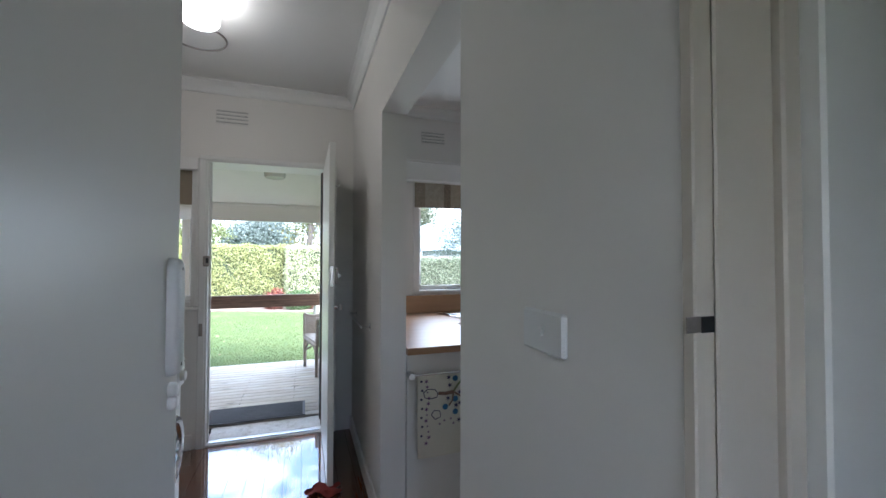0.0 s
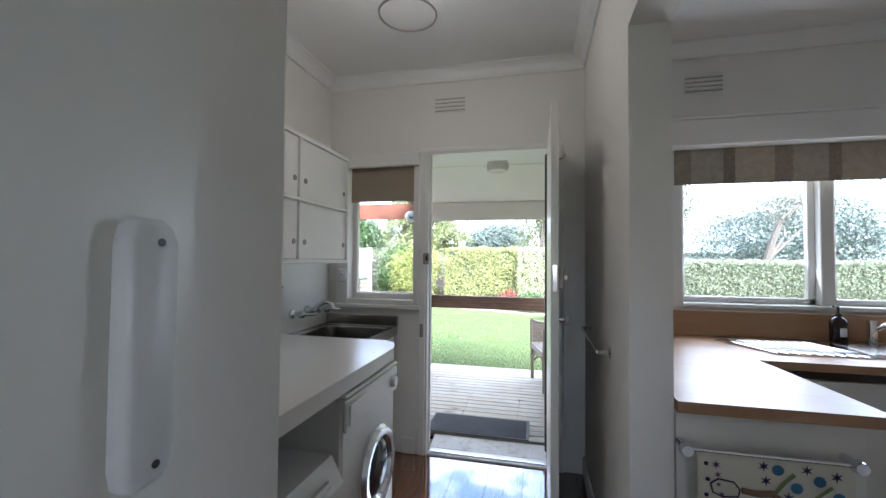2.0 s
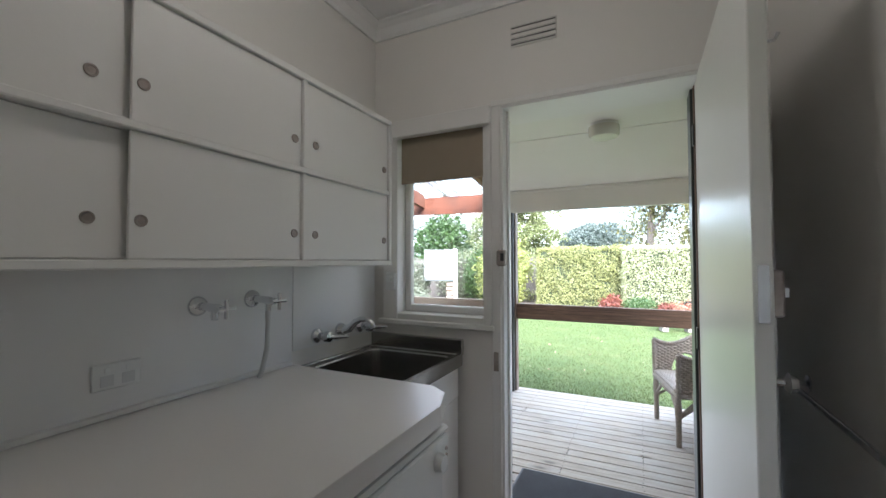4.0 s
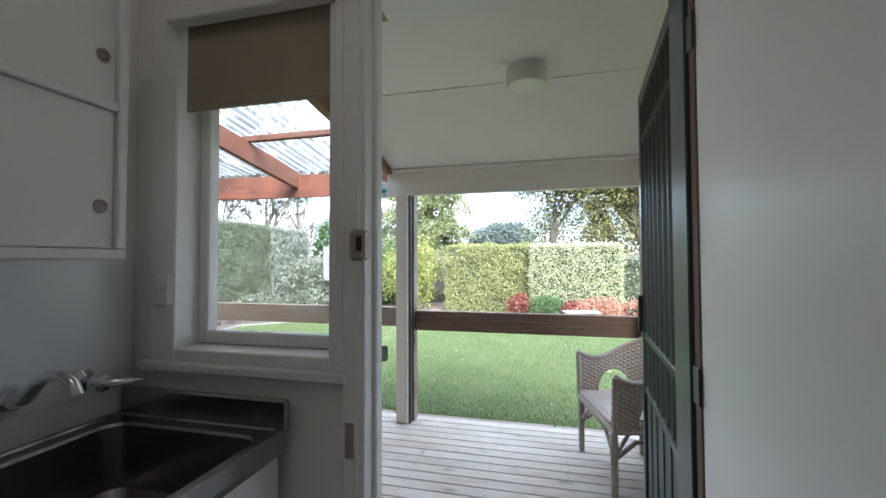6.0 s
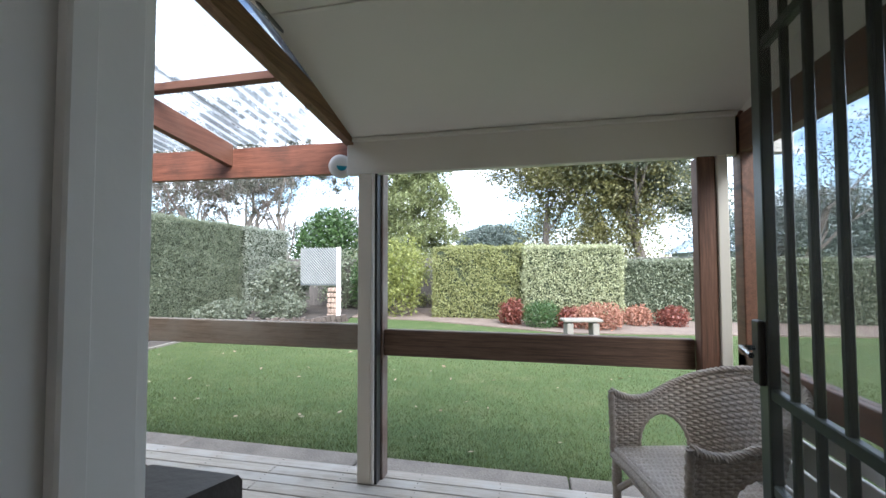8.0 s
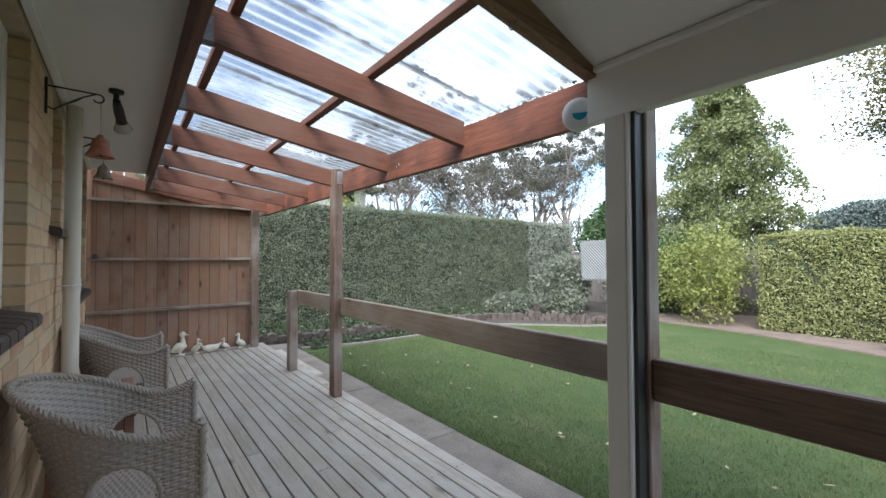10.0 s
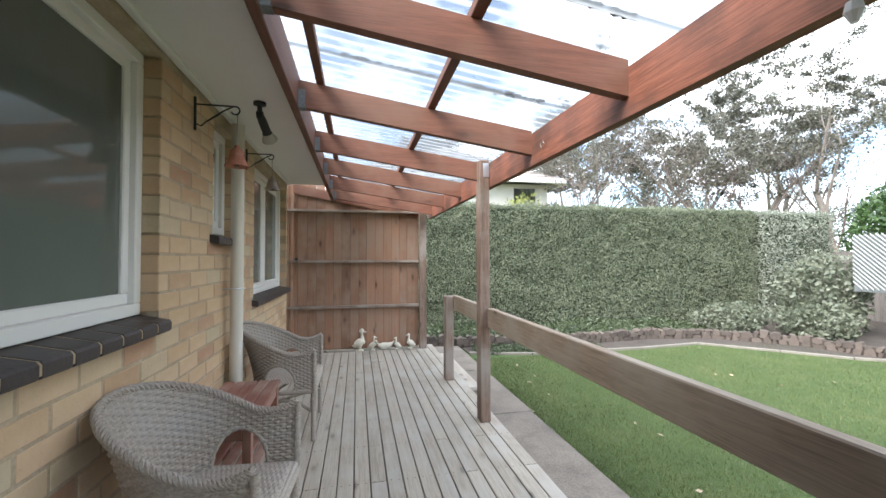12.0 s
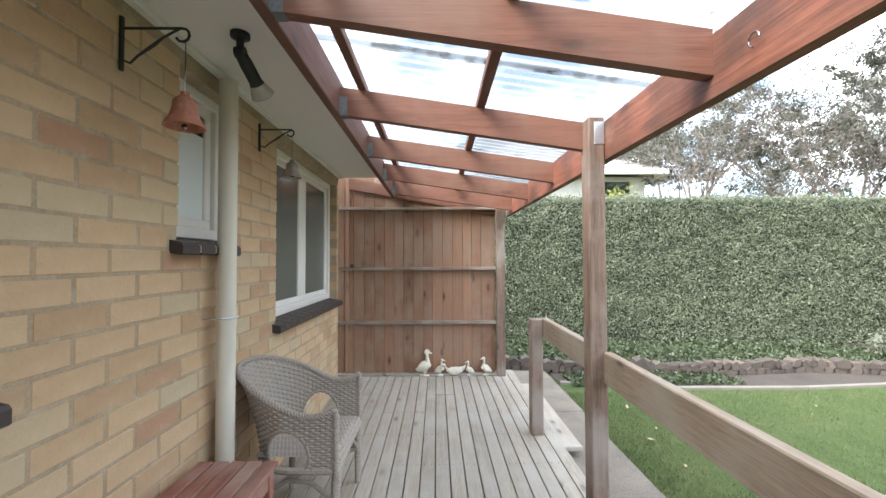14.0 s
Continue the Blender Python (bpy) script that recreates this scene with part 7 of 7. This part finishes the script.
def conifer(base, height, radius, label, mat, count, size):
    t = thing("conifer", base, label, "tree")
    part("trunk", Geo().tube([base, (base[0], base[1], base[2] + height * 0.9)], [0.16, 0.03], 8), BARK, t)
    z = RNG.random(count) ** 1.15
    a = RNG.random(count) * 2 * math.pi
    bough = np.floor(a / 0.5) * 3.3 + np.floor(z * 14) * 1.7
    wave = 0.78 + 0.3 * np.sin(bough * 2.3) + 0.12 * np.sin(bough * 7.1)
    prof = np.where(z < 0.12, 0.75 + z * 2, (1 - z) ** 0.5 * 1.0)
    r = radius * prof * wave * RNG.random(count) ** 0.3
    p = np.stack([base[0] + r * np.cos(a), base[1] + r * np.sin(a), base[2] + 0.35 + z * height - 0.16 * r + 0.05 * RNG.normal(size=count)], 1)
    part("crown", leaf_mesh("crown", p, size, mat), mat, t, "layered drooping foliage", kind="stuff")
    return t


G3 = GROUND
conifer((-3.7, 18.8, G3), 6.4, 2.5, "broad layered conifer behind the back fence", LEAF_CONIFER, 85000, 0.05)
GREYBARK = surface("pale_gum_bark", (0.27, 0.23, 0.2), 0.9, 0.3, 3, 30, 0.5)
tree("deciduous_tree", (1.4, 21.5, G3), 8.5, "large tree with thinning green and orange leaves", LEAF_AUTUMN, 42000, 0.06, 7, 0.72, 0.7, 4, 0.2, fork=3, lean=(-0.06, 0))
bush("round_tree", (3.6, 22.4, 4.0), (2.7, 2.0, 3.3), 36000, LEAF_AUTUMN, "dense green leafy tree behind the hedge", 0.065, True, "tree", 0.75)
tree("deciduous_tree", (5.2, 21.6, G3), 8.5, "leafy green tree behind the hedge", LEAF_GUM, 45000, 0.07, 17, 0.65, 0.6, 4, 0.24)
tree("deciduous_tree", (9.5, 21.0, G3), 8.0, "half-bare tree behind the hedge", LEAF_DUSK, 3500, 0.05, 23, 0.6, 0.6, 4, 0.2)
TWIGBARK = surface("brown_twig_bark", (0.13, 0.1, 0.085), 0.9, 0.3, 3, 30, 0.5)
tree("gum_tree", (-15.5, 24.0, G3), 10.5, "tall grey-green gum tree beyond the hedge", LEAF_DUSK, 26000, 0.055, 31, 0.5, 0.26, 4, 0.25, GREYBARK)
tree("gum_tree", (-21.0, 17.5, G3), 11.5, "tall grey-green gum tree beyond the hedge", LEAF_DUSK, 26000, 0.06, 37, 0.5, 0.26, 4, 0.28, GREYBARK)
tree("gum_tree", (-24.0, 26.0, G3), 12.5, "tall grey-green gum tree beyond the hedge", LEAF_DUSK, 18000, 0.07, 41, 0.5, 0.26, 4, 0.3, GREYBARK)
tree("gum_tree", (-26.0, 11.0, G3), 11.0, "tall grey-green gum tree beyond the neighbour's roof", LEAF_DUSK, 15000, 0.07, 43, 0.5, 0.26, 4, 0.28, GREYBARK)
for k, (x, y, h) in enumerate(((-13.5, 18.8, 9.0), (-17.0, 15.6, 9.0), (-12.0, 23.0, 9.5), (-20.0, 13.4, 9.5), (-16.5, 27.0, 11.0))):
    tree("gum_tree", (x, y, G3), h, "grey-green gum tree beyond the hedge", LEAF_DUSK, 19000, 0.05, 70 + k, 0.5, 0.24, 4, 0.2, GREYBARK)
for k, (x, y, h) in enumerate(((-11.5, 20.0, 6.8), (-14.0, 16.8, 7.2), (-13.2, 13.6, 6.4), (-17.5, 20.5, 7.8), (-9.0, 24.0, 7.2), (0.4, 27.0, 6.8), (-12.6, 17.4, 7.4), (-15.2, 14.4, 7.8), (-10.8, 22.4, 8.0))):
    tree("bare_tree", (x, y, G3), h, "bare winter tree with fine grey twigs", LEAF_DUSK, 900, 0.06, 50 + k, 0.42, 0.3, 4, 0.12, TWIGBARK, 5)
bush("round_tree", (-7.6, 20.2, 1.9), (1.5, 1.4, 1.9), 9000, LEAF_DARK, "dense dark green tree beyond the hedge", 0.08, True, "tree", 0.15)
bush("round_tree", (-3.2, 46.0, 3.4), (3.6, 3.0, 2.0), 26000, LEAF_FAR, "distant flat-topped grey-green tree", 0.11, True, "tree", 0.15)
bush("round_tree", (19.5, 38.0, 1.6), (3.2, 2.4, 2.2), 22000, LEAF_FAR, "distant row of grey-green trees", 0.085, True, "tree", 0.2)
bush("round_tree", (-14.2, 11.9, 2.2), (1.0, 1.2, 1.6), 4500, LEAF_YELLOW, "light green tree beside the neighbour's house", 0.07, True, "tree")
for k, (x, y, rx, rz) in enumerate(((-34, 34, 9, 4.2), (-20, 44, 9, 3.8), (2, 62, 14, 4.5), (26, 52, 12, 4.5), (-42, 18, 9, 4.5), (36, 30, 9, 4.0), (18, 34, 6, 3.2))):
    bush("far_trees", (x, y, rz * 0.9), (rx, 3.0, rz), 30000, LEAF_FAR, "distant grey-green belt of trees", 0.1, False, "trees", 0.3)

# neighbour's house
NY, NZ = 1.9, 0.08
nh = thing("neighbour_house", (-20.5, 9.0 + NY, GROUND), "neighbour's house with pale tiled roof and white gutter", "house")
part("wall", Geo().box(-25.0, -16.6, 4.0 + NY, 12.2 + NY, GROUND, 4.6, 0), surface("pale_render", (0.55, 0.52, 0.46), 0.8), nh, "pale rendered wall")
part("window", Geo().box(-16.6, -16.56, 10.6 + NY, 11.6 + NY, 3.2, 4.4, 0.01), DARKGLASS, nh, "dark window")
part("roof", Geo(pose(0, NY, NZ)).add([(-25.6, 3.4, 4.65), (-16.0, 3.4, 4.65), (-16.0, 12.8, 4.65), (-25.6, 12.8, 4.65), (-22.0, 8.1, 6.8), (-19.6, 8.1, 6.8)], [(0, 1, 5, 4), (1, 2, 5), (2, 3, 4, 5), (3, 0, 4), (3, 2, 1, 0)]), surface("pale_roof_tile", (0.4, 0.36, 0.33), 0.85, 0.2, 1, 14, 0.5), nh, "pale tiled hip roof")
for k in range(9):
    z = 4.8 + 0.21 * k
    f = (z - 4.65) / 2.15
    xr, y0_, y1_ = -16.0 - 3.6 * f, 3.4 + 4.7 * f, 12.8 - 4.7 * f
    part("tile_course", Geo(pose(0, NY, NZ)).tube([(-25.6 + 3.6 * f, y1_, z + 0.02), (xr, y1_, z + 0.02), (xr, y0_, z + 0.02)], 0.045, 5), surface("tile_edge", (0.3, 0.26, 0.24), 0.9) if k == 0 else bpy.data.materials["tile_edge"], nh)
g = Geo(pose(0, NY, NZ)).box(-16.05, -15.9, 3.3, 12.9, 4.48, 4.7, 0.02)
g.box(-25.6, -15.9, 12.75, 12.9, 4.48, 4.7, 0.02)
part("gutter", g, WHITE, nh, "white gutter")

bh = thing("neighbour_house", (21.0, 50.0, GROUND), "far house with blue-grey metal roof beyond the hedge", "house")
part("wall", Geo().box(16.0, 27.0, 47.0, 54.0, GROUND, 2.3, 0), surface("grey_render", (0.3, 0.3, 0.3), 0.8), bh, "dull rendered wall")
part("roof", Geo().add([(15.3, 46.3, 2.3), (27.7, 46.3, 2.3), (27.7, 54.7, 2.3), (15.3, 54.7, 2.3), (19.0, 50.5, 5.2), (24.0, 50.5, 5.2)], [(0, 1, 5, 4), (1, 2, 5), (2, 3, 4, 5), (3, 0, 4), (3, 2, 1, 0)]), surface("blue_grey_roofing", (0.3, 0.36, 0.42), 0.5), bh, "pale blue-grey hip roof")
part("gutter", Geo().box(15.2, 27.8, 46.2, 46.35, 2.15, 2.32, 0.02), DARK, bh, "dark gutter")

# grass blades near the deck, fallen leaves
n = 130000
gx, gy = RNG.uniform(-6.6, 4.5, n), 7.37 + 5.6 * RNG.random(n) ** 1.7
keep = gx > -5.68
gx, gy = gx[keep], gy[keep]
n = len(gx)
ang, hgt, bend = RNG.random(n) * 2 * math.pi, RNG.uniform(0.014, 0.036, n), RNG.normal(size=(n, 2)) * 0.012
w = 0.0028
v = np.empty((n, 3, 3), np.float32)
v[:, 0] = np.stack([gx - w * np.cos(ang), gy - w * np.sin(ang), np.full(n, GROUND)], 1)
v[:, 1] = np.stack([gx + w * np.cos(ang), gy + w * np.sin(ang), np.full(n, GROUND)], 1)
v[:, 2] = np.stack([gx + bend[:, 0], gy + bend[:, 1], GROUND + hgt], 1)
me = bpy.data.meshes.new("grass")
me.vertices.add(3 * n)
me.vertices.foreach_set("co", v.ravel())
me.loops.add(3 * n)
me.loops.foreach_set("vertex_index", np.arange(3 * n, dtype=np.int32))
me.polygons.add(n)
me.polygons.foreach_set("loop_start", np.arange(0, 3 * n, 3, dtype=np.int32))
me.polygons.foreach_set("loop_total", np.full(n, 3, dtype=np.int32))
me.update(calc_edges=True)
me.materials.append(GRASS)
tagged(new("grass", me), "short green grass blades of the lawn", "grass", kind="stuff")
p = np.stack([RNG.uniform(-5.6, 2.0, 70), 7.3 + 4.2 * RNG.random(70) ** 1.5, np.full(70, GROUND + 0.03)], 1)
fl = leaf_mesh("fallen_leaves", p, 0.03, surface("dry_leaf", (0.3, 0.23, 0.155), 0.8, 0.3, 30, 80, 0.3), 0.25, np.tile([0, 0, 1.0], (70, 1)))
tagged(new("fallen_leaves", fl), "dry fallen leaves on the lawn", "leaves", kind="stuff")

# ---- pieces: floorboards, deck boards, bricks ----
floor = thing("floor", (0.4, 2.3, 0.0), "polished dark red-brown timber floorboards", "floor")
floor["kind"] = "structure"
rng = random.Random(2)
for k in range(48):
    x = -0.56 + 0.106 * k
    cut = rng.uniform(1.2, 3.6)
    for y0, y1 in ((0.0, cut - 0.0008), (cut + 0.0008, 4.699)):
        part("floorboard", Geo().box(x, x + 0.1052, y0, y1, -0.02, 0.0 - 0.0003 * rng.random(), 0.0008), FLOORBOARD, floor)

deck = thing("deck", (-2.0, 5.9, DECK_Z), "weathered grey timber decking boards", "deck")
deck["kind"] = "structure"
rng = random.Random(8)
NAILS = Geo()
BOARD = 0.0915
for k in range(21):
    y0 = 4.957 + BOARD * k
    cuts = sorted(rng.sample([-5.0, -4.55, -4.1, -3.65, -3.2, -2.75, -2.3, -1.85, -1.4, -0.95, -0.5, -0.05, 0.4, 0.85], 1))
    xs = [-5.88, *cuts, 1.88]
    for a, b in zip(xs, xs[1:]):
        z = DECK_Z - 0.0015 * rng.random()
        part("deck_board", Geo().box(a + 0.001, b - 0.001, y0, y0 + BOARD - 0.0065, 0.035, z, 0.003), DECKING, deck)
    for q in range(17):
        x = -5.45 + 0.45 * q
        for dy in (0.02, 0.064):
            NAILS.lathe([(0.0, 0.0008), (0.0032, 0.0006), (0.0034, -0.001)], (x + rng.uniform(-0.006, 0.006), y0 + dy, DECK_Z), 6)
part("nails", NAILS, surface("rusty_nail", (0.07, 0.05, 0.04), 0.7), deck, "rusty nail heads", kind="stuff")

wall_b = bpy.data.objects["wall_brick"]
BRICKS, COURSE, PITCH = {}, 0.0857, 0.24
HOLES_B = [(a, b, c if c > 0.01 else -0.05, d) for a, b, c, d in BRICK_HOLES]
SILLS = ((-1.955, -0.7, 1.075), (-3.03, -2.57, 1.475), (-5.2, -3.55, 0.995), (-0.44, 0.212, 1.045))
HOLES_B += [(a - 0.012, b + 0.012, z - 0.048, z + 0.005) for a, b, z in SILLS]


def brick_mesh(length):
    key = round(length, 2)
    if key not in BRICKS:
        BRICKS[key] = Geo().box(-key / 2, key / 2, -0.106, 0.0, -0.038, 0.038, 0.0035).mesh("brick", material=BRICK)
    return BRICKS[key]


rest = Geo()
rng = random.Random(6)
near = []
row = 0
z = -0.118
while z + 0.076 < 2.25:
    zc = z + 0.038
    spans = [(WEST, 1.6)]
    for a, b, c, d in HOLES_B:
        if c - 0.02 < zc < d + 0.01:
            nxt = []
            for s, e in spans:
                if b <= s or a >= e:
                    nxt.append((s, e))
                else:
                    if a - s > 0.02:
                        nxt.append((s, a))
                    if e - b > 0.02:
                        nxt.append((b, e))
            spans = nxt
    shift = PITCH / 2 if row % 2 else 0.0
    for s, e in spans:
        k = math.floor((s - shift) / PITCH)
        x = k * PITCH + shift
        while x < e:
            a, b = max(x, s), min(x + PITCH - 0.01, e)
            if b - a > 0.03:
                near.append(((a + b) / 2, zc, b - a))
            x += PITCH
    z += COURSE
    row += 1
for a, b, top in SILLS:
    k = math.ceil((top - 0.106 + 0.118) / COURSE)
    low = -0.118 + COURSE * k
    if low < top - 0.085:
        x = a - 0.012
        while x < b:
            rest.box(x, min(x + PITCH - 0.01, b + 0.012), 4.844, 4.95, low, top - 0.062, 0.003)
            x += PITCH
made = 0
for x, zc, length in sorted(near, key=lambda q: (abs(q[0] + 2.6) > 1.95 or q[1] < 0.1, -q[0])):
    d = rng.uniform(-0.0015, 0.002)
    if made < 300 and abs(x + 2.6) <= 1.95 and zc > 0.1:
        ob = new("brick", brick_mesh(length))
        ob.parent = wall_b
        ob.location = (x, 4.95 + d, zc + rng.uniform(-0.001, 0.001))
        ob.rotation_euler = (0, rng.uniform(-0.004, 0.004), 0)
        made += 1
    else:
        rest.box(x - length / 2, x + length / 2, 4.844, 4.95 + d, zc - 0.038, zc + 0.038, 0.0035)
part("bricks", rest, BRICK, wall_b, "further cream bricks of the wall", kind="stuff")
